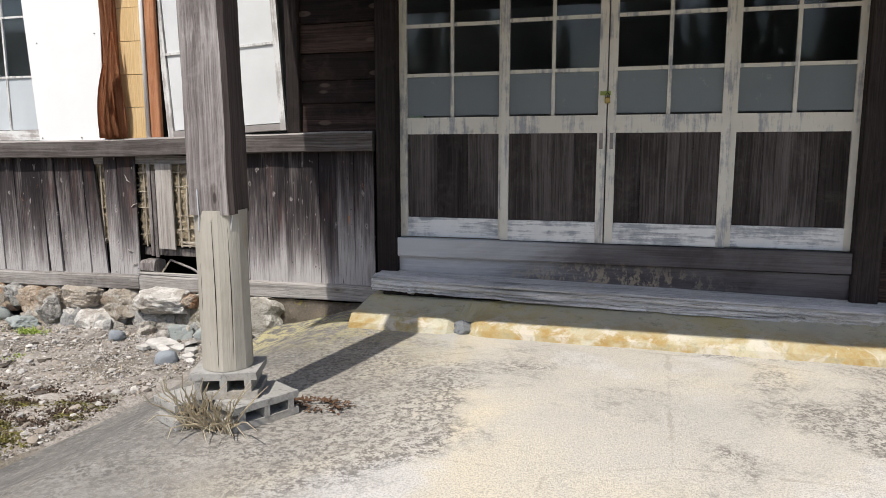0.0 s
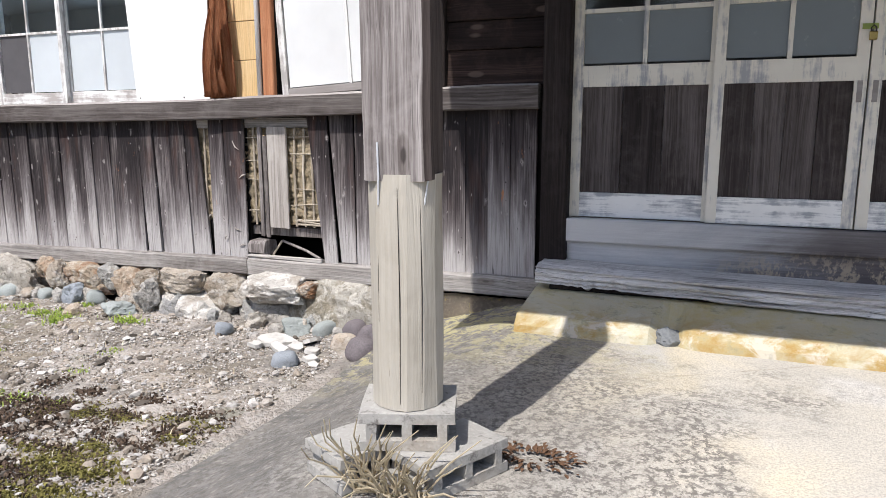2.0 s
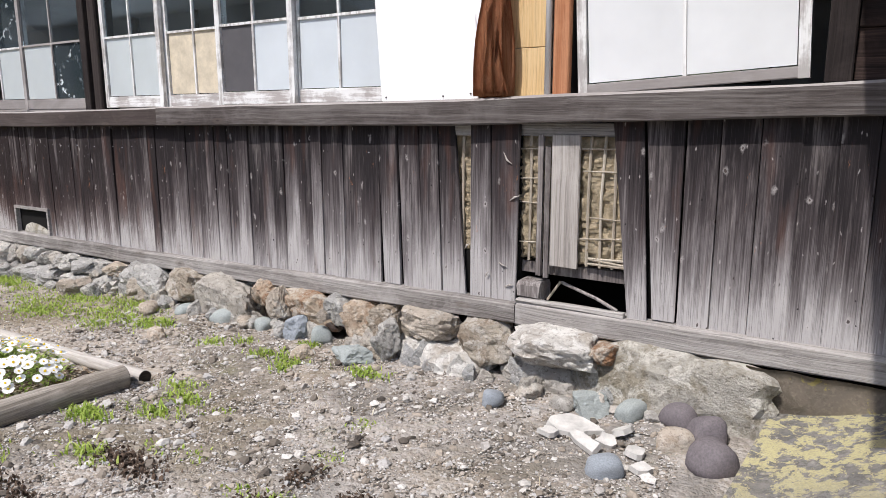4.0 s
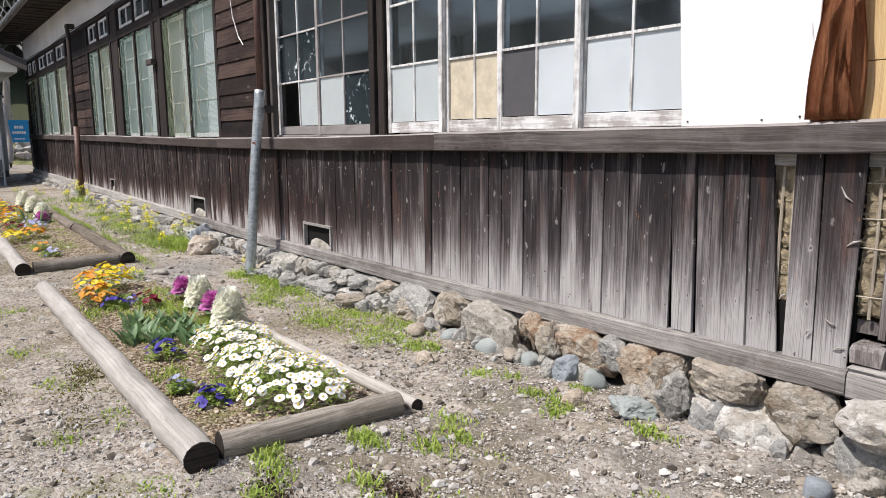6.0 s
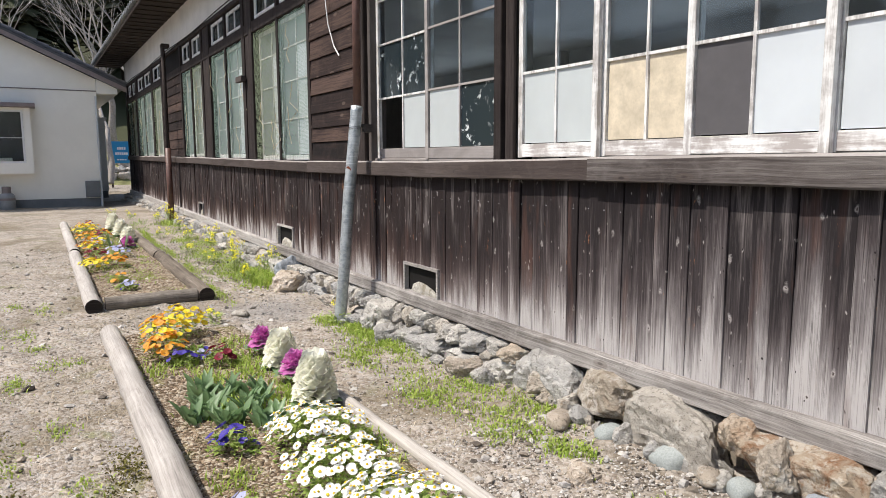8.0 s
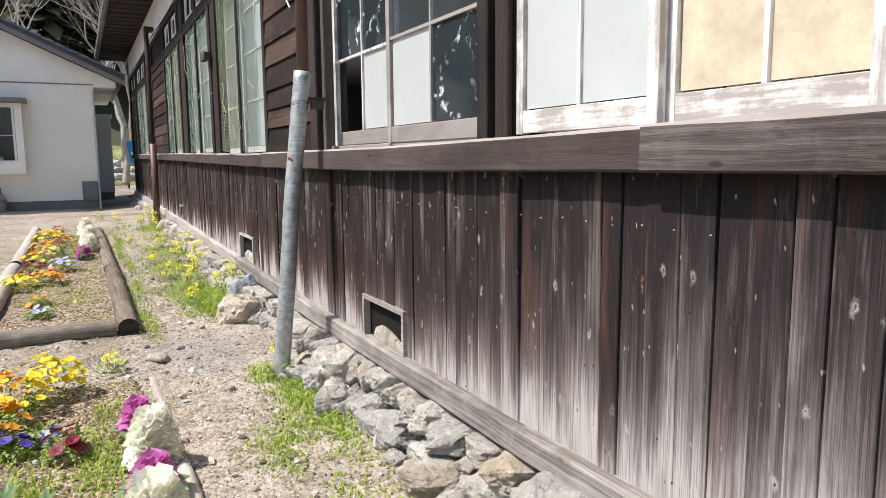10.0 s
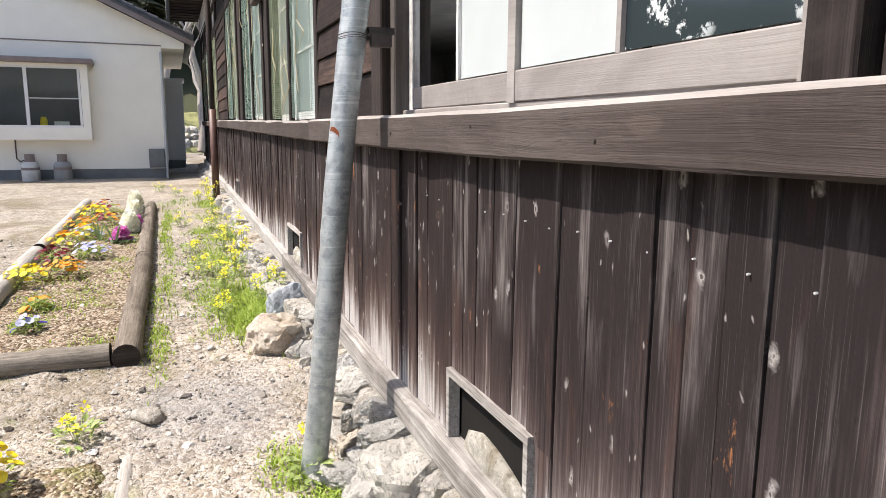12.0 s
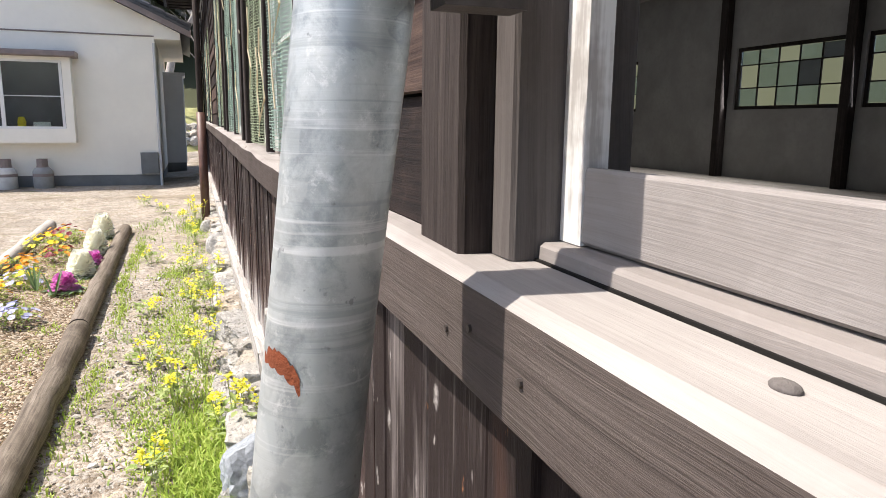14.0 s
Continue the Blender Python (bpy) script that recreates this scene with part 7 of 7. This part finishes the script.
strip += [(pr_.uniform(-18.5, -11.4), pr_.uniform(2.5, 3.15), pr_.uniform(0.15, 0.5), 0.15, 90, 0.035) for _ in range(34)]
strip += [(pr_.uniform(-18, -11), pr_.uniform(3.38, 3.55), 0.5, 0.06, 140, 0.05) for _ in range(14)]
strip += [(pr_.uniform(-9.6, -5.6), pr_.uniform(2.4, 3.2), 0.2, 0.12, 110, 0.06) for _ in range(30)]
strip += [(pr_.uniform(-12, -4.4), pr_.uniform(0.9, 2.1), pr_.uniform(0.1, 0.3), 0.1, 90, 0.035) for _ in range(26)]
strip += [(pr_.uniform(-5.6, -4.7), pr_.uniform(2.25, 3.4), 0.14, 0.08, 120, 0.055) for _ in range(10)]
strip += [(pr_.uniform(-4.6, -3.4), pr_.uniform(2.2, 3.6), 0.08, 0.06, 40, 0.03) for _ in range(10)]
strip += [(-9.0, 4.08, 0.45, 0.16, 900, 0.06), (-8.55, 4.12, 0.35, 0.12, 500, 0.05), (-9.45, 3.98, 0.25, 0.12, 350, 0.05), (-12.6, 4.05, 0.7, 0.2, 700, 0.06), (-14.0, 4.0, 0.8, 0.2, 600, 0.05)]
blades("short_grass", strip, M["grass"], "short bright spring grass and weeds along the wall", 11)
strip2 = [(pr_.uniform(-20, -11.5), pr_.uniform(3.45, 4.2), 0.5, 0.2, 60, 0.06) for _ in range(16)]
blades("sprouting_weeds", strip2, M["rapeleaf"], "light green weeds sprouting along the path", 14, 0.006)
blades("brown_litter", [(pr_.uniform(-4.9, -2.9), pr_.uniform(1.3, 2.9), pr_.uniform(0.1, 0.3), pr_.uniform(0.06, 0.16), 420, 0.024) for _ in range(30)] + [(pr_.uniform(-3.9, -2.7), pr_.uniform(2.0, 3.1), pr_.uniform(0.06, 0.22), pr_.uniform(0.04, 0.12), 260, 0.016) for _ in range(26)], M["litter"], "dark brown crumbling litter on the gravel", 15, 0.006, 0.006)
blades("dry_moss", [(pr_.uniform(-4.7, -2.8), pr_.uniform(1.2, 2.4), pr_.uniform(0.1, 0.3), pr_.uniform(0.05, 0.14), 420, 0.018) for _ in range(16)] + [(pr_.uniform(-3.7, -2.75), pr_.uniform(1.3, 2.5), pr_.uniform(0.12, 0.3), pr_.uniform(0.06, 0.14), 600, 0.02) for _ in range(12)] + [(pr_.uniform(-8, -4.8), pr_.uniform(1.2, 2.1), 0.25, 0.12, 160, 0.016) for _ in range(16)] + [(pr_.uniform(-3.7, -2.7), pr_.uniform(2.0, 2.9), pr_.uniform(0.06, 0.2), pr_.uniform(0.04, 0.1), 300, 0.014) for _ in range(14)], M["moss"], "olive-yellow moss cushions on the trodden ground", 16, 0.005, 0.006)
blades("dry_grass", [(pr_.uniform(-11, -2.9), pr_.uniform(1.2, 4.1), 0.25, 0.2, 16, 0.05) for _ in range(60)], M["straw"], "dry straw stems lying on the gravel", 12, 0.0022)


# ---- crumbly soil of the two beds ----
for x0, x1 in ((-9.88, -5.42), (-18.7, -11.28)):
    bm = bmesh.new()
    nx_, ny_ = int((x1 - x0) / 0.05), 19
    g = [[bm.verts.new((x0 + (x1 - x0) * p / nx_, 2.27 + 1.0 * q / ny_, float(ground_z(x0 + (x1 - x0) * p / nx_, 2.27 + q / ny_)) + (0.022 if 0 < q < ny_ and 0 < p < nx_ else -0.01) + 0.02 * noise.noise(Vector((p * 0.35, q * 0.4, x0))) + 0.010 * noise.noise(Vector((p * 1.3, q * 1.4, x0))))) for q in range(ny_ + 1)] for p in range(nx_ + 1)]
    for p in range(nx_):
        for q in range(ny_):
            bm.faces.new((g[p][q], g[p + 1][q], g[p + 1][q + 1], g[p][q + 1]))
    tagged(part("bed_soil", bm, M["bedsoil"]), "crumbly ochre soil filling the flower bed", "soil", kind="structure")


# ---- flowers ----
def leaf_into(bm, base, way, length, width, droop=0.3, cup=0.2, n=4):
    """A pointed leaf with a fold, from its base along a way."""
    way = Vector(way).normalized()
    side = way.cross((0, 0, 1))
    side = side.normalized() if side.length > 0.01 else Vector((1, 0, 0))
    up = side.cross(way)
    rows = []
    for i in range(n + 1):
        k = i / n
        c = Vector(base) + way * length * k - Vector((0, 0, 1)) * droop * length * k * k
        w = width * math.sin(math.pi * min(0.97, 0.08 + 0.9 * k)) ** 0.8
        rows.append([bm.verts.new(c - side * w + up * cup * w), bm.verts.new(c), bm.verts.new(c + side * w + up * cup * w)])
    for a, b in zip(rows, rows[1:]):
        for j in range(2):
            bm.faces.new((a[j], a[j + 1], b[j + 1], b[j]))


def bushy(r, rx, ry, h, n, size):
    bm = bmesh.new()
    for _ in range(n):
        a, e = r.uniform(0, 6.28), r.random() ** 0.6
        k = r.uniform(0.35, 1.0)
        p = Vector((math.cos(a) * rx * k * math.sqrt(1 - (e * 0.8) ** 2), math.sin(a) * ry * k * math.sqrt(1 - (e * 0.8) ** 2), h * e * 0.9))
        leaf_into(bm, p, (math.cos(a) + r.uniform(-0.8, 0.8), math.sin(a) + r.uniform(-0.8, 0.8), r.uniform(0.0, 1.2)), size * r.uniform(0.6, 1.4), size * 0.3, r.uniform(0, 0.5), 0.3, 2)
    return bm


def petals_mesh(name, material, n, r, cup, wide=1.0):
    bm = bmesh.new()
    for k in range(n):
        a = k * 2 * math.pi / n
        u, v = Vector((math.cos(a), math.sin(a), 0)), Vector((-math.sin(a), math.cos(a), 0))
        w = r * math.pi / n * wide
        q = [u * r * 0.12, u * r * 0.55 - v * w * 0.8 + Vector((0, 0, cup * r * 0.6)), u * r * 0.95 - v * w * 0.55 + Vector((0, 0, cup * r)), u * r + Vector((0, 0, cup * r * 0.9)), u * r * 0.95 + v * w * 0.55 + Vector((0, 0, cup * r)), u * r * 0.55 + v * w * 0.8 + Vector((0, 0, cup * r * 0.6))]
        bm.faces.new([bm.verts.new(p) for p in q])
    me = bpy.data.meshes.new(name)
    bm.to_mesh(me)
    bm.free()
    me.materials.append(material)
    return me


def dome_mesh(name, material, r, z):
    bm = tube([(0, 0, 0), (0, 0, z * 0.6), (0, 0, z)], [r, r * 0.9, r * 0.35], 8)
    me = bpy.data.meshes.new(name)
    bm.to_mesh(me)
    bm.free()
    me.materials.append(material)
    return me


DAISY = petals_mesh("daisy_petals", M["p_white"], 15, 0.028, 0.12, 1.3)
EYE = dome_mesh("flower_eye", M["p_yellow"], 0.0065, 0.008)
PANSY = {k: petals_mesh("pansy_petals_" + k, M["p_" + k], 5, 0.030, 0.25, 1.8) for k in ("yellow", "orange", "blue", "pale", "red")}
fr_ = random.Random(21)


def flower_clump(name, label, cat, at, rx, ry, h, n, meshes, eye, group, leaf_n=220, leaf="leaf", leaf_size=0.035):
    t = thing(name, label, cat, at, group)
    part("foliage", bushy(fr_, rx * 1.05, ry * 1.05, h * 0.9, leaf_n, leaf_size), M[leaf], t)
    for k in range(n):
        a = fr_.uniform(0, 6.28)
        q = math.sqrt(fr_.random()) * 0.98
        x, y = math.cos(a) * rx * q, math.sin(a) * ry * q
        z = h * (0.40 + 0.66 * math.sqrt(max(0, 1 - q * q))) + fr_.uniform(-0.03, 0.03)
        m = Matrix.Translation((x, y, z)) @ Vector((x / rx * 0.7 + fr_.uniform(-0.3, 0.3), y / ry * 0.7 - 0.15 + fr_.uniform(-0.3, 0.3), 1)).to_track_quat("Z", "Y").to_matrix().to_4x4() @ Matrix.Rotation(fr_.uniform(0, 6), 4, "Z") @ Matrix.Scale(fr_.uniform(0.66, 1.05), 4)
        b = share("bloom", fr_.choice(meshes), t, m)
        if eye:
            share("flower_eye", EYE, b, Matrix.Translation((0, 0, 0.003)))
    return t


def cabbage(at, col, r, h, n, label, tall=False):
    t = thing("ornamental_cabbage", label, "ornamental cabbage", at, "ornamental cabbages")
    bm = bmesh.new()
    for k in range(9):
        a = k * 2.4
        leaf_into(bm, (0, 0, 0.02), (math.cos(a), math.sin(a), 0.25), r * 1.25, r * 0.45, 0.2, 0.25, 4)
    part("outer_leaf", bm, M["tulip"], t, "dull green outer leaves")
    bm = bmesh.new()
    for k in range(n):
        a, e = k * 2.39996, k / n
        rr = r * (1.06 - 0.22 * e - 0.42 * e ** 2) if tall else r * (1.0 - 0.75 * e)
        z = 0.03 + h * e
        out = Vector((math.cos(a), math.sin(a), 0))
        side = Vector((-math.sin(a), math.cos(a), 0))
        w = r * (0.62 - 0.22 * e)
        g = []
        for i in range(4):
            q = i / 3
            row = []
            for j in range(7):
                s = (j - 3) / 3
                rim = 0.009 * q * math.sin(j * 2.6 + k) + 0.006 * q * math.sin(j * 5.1 + k * 2)
                row.append(bm.verts.new(out * (rr * (0.25 + 0.75 * q) - abs(s) ** 2 * rr * 0.3 * q + rim) + side * s * w * (0.35 + 0.65 * q) + Vector((0, 0, z + h * 0.16 * q * (1 + e) - rim * 1.2 - (0.02 * q * q if e < 0.3 else 0)))))
            g.append(row)
        for i in range(3):
            for j in range(6):
                bm.faces.new((g[i][j], g[i][j + 1], g[i + 1][j + 1], g[i + 1][j]))
    tagged(part("heart", bm, M[col], t, "", True), kind="stuff")
    return t


for x, y, rx, ry, h, n in ((-5.78, 2.86, 0.37, 0.31, 0.23, 150), (-6.32, 2.84, 0.31, 0.27, 0.21, 105), (-6.85, 2.92, 0.32, 0.27, 0.20, 135)):
    flower_clump("daisy_plant", "mound of white daisies with yellow eyes", "daisy", on(x, y), rx, ry, h, n, [DAISY], True, "white daisies", 900, "leaf", 0.032)
for x, y, kinds, n, r, h, lab in ((-6.05, 2.50, ("blue",), 7, 0.12, 0.10, "violet-blue pansy at the edge of the bed"), (-6.35, 2.42, ("pale",), 3, 0.08, 0.10, "pale blue pansy at the edge of the bed"), (-7.05, 2.53, ("blue",), 8, 0.15, 0.12, "violet-blue pansy among the daisies"),
                                  (-8.85, 2.62, ("blue",), 8, 0.14, 0.10, "dark violet pansy in the bed"), (-8.70, 2.86, ("red",), 7, 0.13, 0.14, "wine-red pansy in the bed"), (-8.98, 2.74, ("pale", "blue"), 4, 0.12, 0.10, "pale violet pansy in the bed"),
                                  (-9.05, 2.52, ("orange",), 20, 0.2, 0.19, "orange pansy in the bed"), (-9.40, 2.58, ("yellow", "orange"), 34, 0.26, 0.24, "tall yellow pansy in the bed"), (-9.70, 2.78, ("yellow",), 24, 0.22, 0.24, "yellow pansy in the bed"),
                                  (-12.05, 2.60, ("blue", "pale"), 6, 0.14, 0.10, "violet pansy in the far bed"), (-12.6, 2.56, ("orange",), 5, 0.14, 0.10, "orange pansy in the far bed"), (-13.5, 2.35, ("yellow",), 16, 0.24, 0.17, "bright yellow pansy in the far bed"), (-13.7, 2.62, ("orange",), 14, 0.22, 0.16, "orange pansy in the far bed"),
                                  (-14.3, 2.45, ("red",), 12, 0.2, 0.16, "wine-red pansy in the far bed"), (-14.6, 2.75, ("pale",), 14, 0.24, 0.15, "pale blue pansy in the far bed"), (-15.2, 2.45, ("yellow", "orange"), 18, 0.26, 0.18, "yellow and orange pansy in the far bed"), (-15.8, 2.6, ("pale", "yellow"), 14, 0.24, 0.16, "mixed pale pansy in the far bed"),
                                  (-16.4, 2.45, ("orange",), 16, 0.26, 0.18, "orange pansy in the far bed"), (-16.9, 2.7, ("red", "orange"), 14, 0.24, 0.17, "russet pansy in the far bed"), (-17.5, 2.5, ("yellow",), 18, 0.28, 0.2, "bright yellow pansy in the far bed"), (-18.1, 2.6, ("orange", "red"), 14, 0.28, 0.18, "orange pansy in the far bed")):
    flower_clump("pansy", lab, "pansy", on(x, y), r, r * 0.8, h, round(n * (1.7 if x > -12.8 else 2.2)), [PANSY[k] for k in kinds], False, "pansies in the beds", 190, "leaf", 0.036)
cabbage(on(-7.55, 3.16), "p_cream", 0.14, 0.24, 100, "tall creamy-white ornamental cabbage in the bed", True)
cabbage(on(-8.02, 3.19, 0.06), "p_purple", 0.125, 0.12, 30, "frilled magenta ornamental cabbage in the bed")
cabbage(on(-8.42, 3.22), "p_cream", 0.13, 0.21, 85, "creamy-white ornamental cabbage in the bed", True)
cabbage(on(-8.78, 3.18, 0.06), "p_purple", 0.115, 0.12, 30, "frilled magenta ornamental cabbage in the bed")
cabbage(on(-15.5, 2.98), "p_purple", 0.15, 0.13, 30, "frilled magenta ornamental cabbage in the bed")
cabbage(on(-16.0, 3.05), "p_cream", 0.135, 0.20, 60, "creamy-white ornamental cabbage in the bed", True)
cabbage(on(-16.5, 3.10), "p_purple", 0.13, 0.12, 26, "frilled magenta ornamental cabbage in the bed")
cabbage(on(-17.1, 3.05), "p_cream", 0.135, 0.22, 60, "creamy-white ornamental cabbage in the bed", True)
cabbage(on(-18.1, 3.02), "p_cream", 0.135, 0.24, 60, "creamy-white ornamental cabbage in the bed", True)
for i, (x, y) in enumerate(((-7.45, 2.62), (-7.62, 2.80), (-7.78, 2.58), (-7.98, 2.76), (-7.32, 2.80), (-7.62, 2.48), (-8.1, 2.6), (-7.85, 2.9))):
    t = thing("tulip_plant", "cluster of broad blue-green tulip leaves not yet in flower", "tulip", on(x, y), "tulips in leaf")
    for k in range(22):
        a = fr_.uniform(0, 6.28)
        bm = bmesh.new()
        leaf_into(bm, (fr_.uniform(-0.07, 0.07), fr_.uniform(-0.07, 0.07), 0), (math.cos(a) * 0.6, math.sin(a) * 0.6, fr_.uniform(0.8, 1.5)), fr_.uniform(0.13, 0.23), fr_.uniform(0.017, 0.027), 0.22, 0.5, 6)
        part("leaf", bm, M["tulip"], t, "", True)
for x, y in ((-15.35, 2.92), (-15.55, 2.75)):
    t = thing("daffodil_plant", "slender daffodil leaves in the far bed", "daffodil", on(x, y), "daffodil leaves")
    for k in range(7):
        a = fr_.uniform(0, 6.28)
        bm = bmesh.new()
        leaf_into(bm, (0, 0, 0), (math.cos(a) * 0.4, math.sin(a) * 0.4, 1), 0.3, 0.01, 0.1, 0.2, 4)
        part("leaf", bm, M["tulip"], t)

for x, y, n, h in ((-12.65, 3.95, 9, 0.34), (-12.2, 4.2, 7, 0.38), (-13.2, 4.1, 8, 0.36), (-13.9, 4.22, 8, 0.40), (-14.5, 4.05, 8, 0.36), (-15.2, 4.2, 7, 0.38), (-16.0, 4.0, 7, 0.30), (-18.6, 4.12, 14, 0.5), (-19.0, 3.95, 9, 0.4), (-17.4, 4.1, 6, 0.36), (-20.5, 3.6, 5, 0.25), (-21.5, 3.3, 4, 0.25), (-10.15, 3.12, 4, 0.14), (-9.35, 4.05, 2, 0.20), (-11.9, 3.85, 5, 0.24), (-13.4, 3.75, 5, 0.22), (-14.6, 3.7, 5, 0.2), (-16.6, 3.65, 5, 0.22), (-12.0, 4.28, 4, 0.55)):
    t = thing("rapeseed_plant", "wild yellow-flowering rape growing along the wall", "wildflower", on(x, y), "wild rape by the wall")
    part("foliage", bushy(fr_, 0.15, 0.10, h * 0.5, 40, 0.05), M["rapeleaf"], t)
    for k in range(n):
        a = fr_.uniform(0, 6.28)
        px, py = math.cos(a) * fr_.uniform(0.02, 0.2), math.sin(a) * fr_.uniform(0.02, 0.12)
        hh = h * fr_.uniform(0.35, 0.85)
        st_ = part("stem", tube([(px * 0.3, py * 0.3, 0), (px * 0.8, py * 0.8, hh * 0.6), (px, py, hh)], 0.0025, 5), M["rapeleaf"], t)
        bm = bmesh.new()
        for q in range(15):
            c = Vector((px + fr_.gauss(0, 0.016), py + fr_.gauss(0, 0.016), hh + fr_.gauss(0, 0.014)))
            leaf_into(bm, c, (fr_.uniform(-1, 1), fr_.uniform(-1, 1), fr_.uniform(-0.2, 1)), 0.021, 0.010, 0, 0.2, 2)
        part("blossom", bm, M["rape"], st_, "cluster of yellow petals")

ob = new("broken_concrete", ROUGH[4].copy())
ob.data.materials[0] = M["footing"]
ob.matrix_basis = pose(-0.855, 3.90, 0.375, 20, 10, 30) @ Matrix.Diagonal((0.07, 0.055, 0.045, 1))
tagged(ob, "dark broken lump where the step is chipped", "rubble")

# dry tuft at the foot of the porch post
t = thing("dry_tuft", "tuft of withered straw at the foot of the blocks", "dry grass", (-1.47, 2.19, 0.362))
for k in range(70):
    a = fr_.uniform(-3.4, 0.3)
    l = fr_.uniform(0.12, 0.27)
    up = fr_.uniform(0.3, 3.2)
    b0 = Vector((fr_.uniform(-0.10, 0.10), fr_.uniform(-0.02, 0.03), 0))
    d = Vector((math.cos(a), math.sin(a) * 0.7, up)).normalized()
    part("stalk", tube([b0, b0 + d * l * 0.55, b0 + d * l * 0.8 + Vector((0, -0.02, -0.01)), b0 + d * l + Vector((0.02, -0.03, -0.05 if up < 0.8 else 0))], [0.0034, 0.003, 0.0025, 0.0012], 5), M["straw"], t)
bm = bushy(fr_, 0.17, 0.09, 0.012, 170, 0.022)
ob = tagged(part("leaf_litter", bm, M["deadleaf"]), "brown dead leaves caught behind the blocks", "leaf litter", kind="stuff")
ob.location = (-1.15, 2.54, 0.364)


# ---- trees and wooded slopes round the yard ----
def bare_tree(at, h, seed, label, lean=0.1, spread=0.55):
    r = random.Random(seed)
    t = thing("bare_tree", label, "tree", at, "bare trees behind the house")
    trunk, twigs = bmesh.new(), bmesh.new()

    def grow(p, d, l, rad, depth):
        pts, rr = [p], [rad]
        for i in range(3):
            d = (d + Vector((r.gauss(0, 0.14), r.gauss(0, 0.14), 0.05))).normalized()
            p = p + d * l / 3
            pts.append(p)
            rr.append(rad * (1 - 0.13 * (i + 1)))
        tube(pts, rr, 7 if depth < 2 else 4, trunk if depth < 2 else twigs, False)
        if depth >= 6 or rad < 0.004:
            return
        for k in range(2 if depth < 1 else 3):
            a = r.uniform(0, 6.28)
            q = (d + Vector((math.cos(a), math.sin(a), r.uniform(-0.1, 0.4))) * spread * r.uniform(0.6, 1.3)).normalized()
            grow(pts[-1] if k < 2 else pts[2], q, l * r.uniform(0.62, 0.85), rr[-1] * (0.72 if k == 0 else 0.55), depth + 1)

    grow(Vector((0, 0, -0.1)), Vector((lean * r.uniform(-1, 1), lean, 1)).normalized(), h * 0.28, h * 0.017, 0)
    part("trunk", trunk, M["bark"], t, "", True)
    tagged(part("twig_crown", twigs, M["twig"], t), kind="stuff")
    return t


for i, (x, y, h) in enumerate(((-36, 4.6, 9.0), (-35.0, -1.5, 11), (-38, 2.0, 12), (-40, -6, 12), (-43, 5.5, 12), (-39, -11, 11), (-46, 0.0, 14))):
    bare_tree((x, y, 0.2 + max(0, (-x - 34) * 0.22)), h, 100 + i, "leafless pale-barked tree on the slope behind the house")


trees = [o for o in scene.objects if o.name.startswith("bare_tree")]
for i in range(16):
    src = trees[i % len(trees)]
    x, y = -36 - (i * 7 % 11) * 1.3, -20 + i * 2.1
    copy_thing(src, pose(x, y, max(0.2, (-x - 34) * 0.3), 0, 0, 47 * i) @ Matrix.Scale(0.9 + 0.06 * (i % 4), 4))


def cedar(at, h, seed):
    r = random.Random(seed)
    t = thing("cedar_tree", "tall dark evergreen cedar on the slope", "tree", at, "dark cedars on the slope")
    part("trunk", tube([(0, 0, 0), (0, 0, h * 0.5), (0, 0, h * 0.95)], [h * 0.02, h * 0.013, 0.03], 8), M["darkpost"], t)
    bm = bmesh.new()
    for k in range(700):
        e = r.random() ** 0.8
        z = h * (0.12 + 0.88 * e)
        rad = h * 0.17 * (1 - e) ** 0.75 * r.uniform(0.35, 1.1) + 0.1
        a = r.uniform(0, 6.28)
        leaf_into(bm, (math.cos(a) * rad * 0.4, math.sin(a) * rad * 0.4, z), (math.cos(a), math.sin(a), r.uniform(-0.5, 0.3)), rad * 0.8, 0.25 + rad * 0.12, 0.3, -0.3, 2)
    part("crown", bm, M["forest"], t)


for i in range(22):
    x = -52 - (i % 4) * 4 - fr_.uniform(0, 3)
    y = -22 + i * 1.9 + fr_.uniform(-1, 1)
    cedar((x, y, max(0, (-x - 34) * 0.3)), fr_.uniform(13, 18), 300 + i)
for i in range(38):
    x = -34 + i * 1.65 + fr_.uniform(-1, 1)
    cedar((x, -34 - fr_.uniform(0, 8), 0.3), fr_.uniform(9, 14), 400 + i)

bm = bmesh.new()
prev = None
for i in range(181):
    a = i * 2 * math.pi / 180
    west = max(0, -math.cos(a)) ** 2
    ring = []
    for k, (r_, f) in enumerate(((33, 0), (45, 0.10), (60, 0.3), (85, 0.65), (120, 1.0), (126, 0.0))):
        if k == 0 and west < 0.3:
            r_ = 44
        h = (9 + 27 * west) * f * (1 + 0.25 * noise.noise(Vector((math.cos(a) * 3, math.sin(a) * 3, k)))) + (1.6 * noise.noise(Vector((i * 0.9, k, 2))) if 1 < k < 5 else 0)
        ring.append(bm.verts.new((-8 + r_ * math.cos(a), r_ * math.sin(a), h - (0.3 if f == 0 else 0))))
    if prev:
        for k in range(5):
            bm.faces.new((prev[k], ring[k], ring[k + 1], prev[k + 1]))
    prev = ring
tagged(part("backdrop", bm, M["forest"], smooth=True), "dark wooded hills around the yard", "hillside", kind="structure")
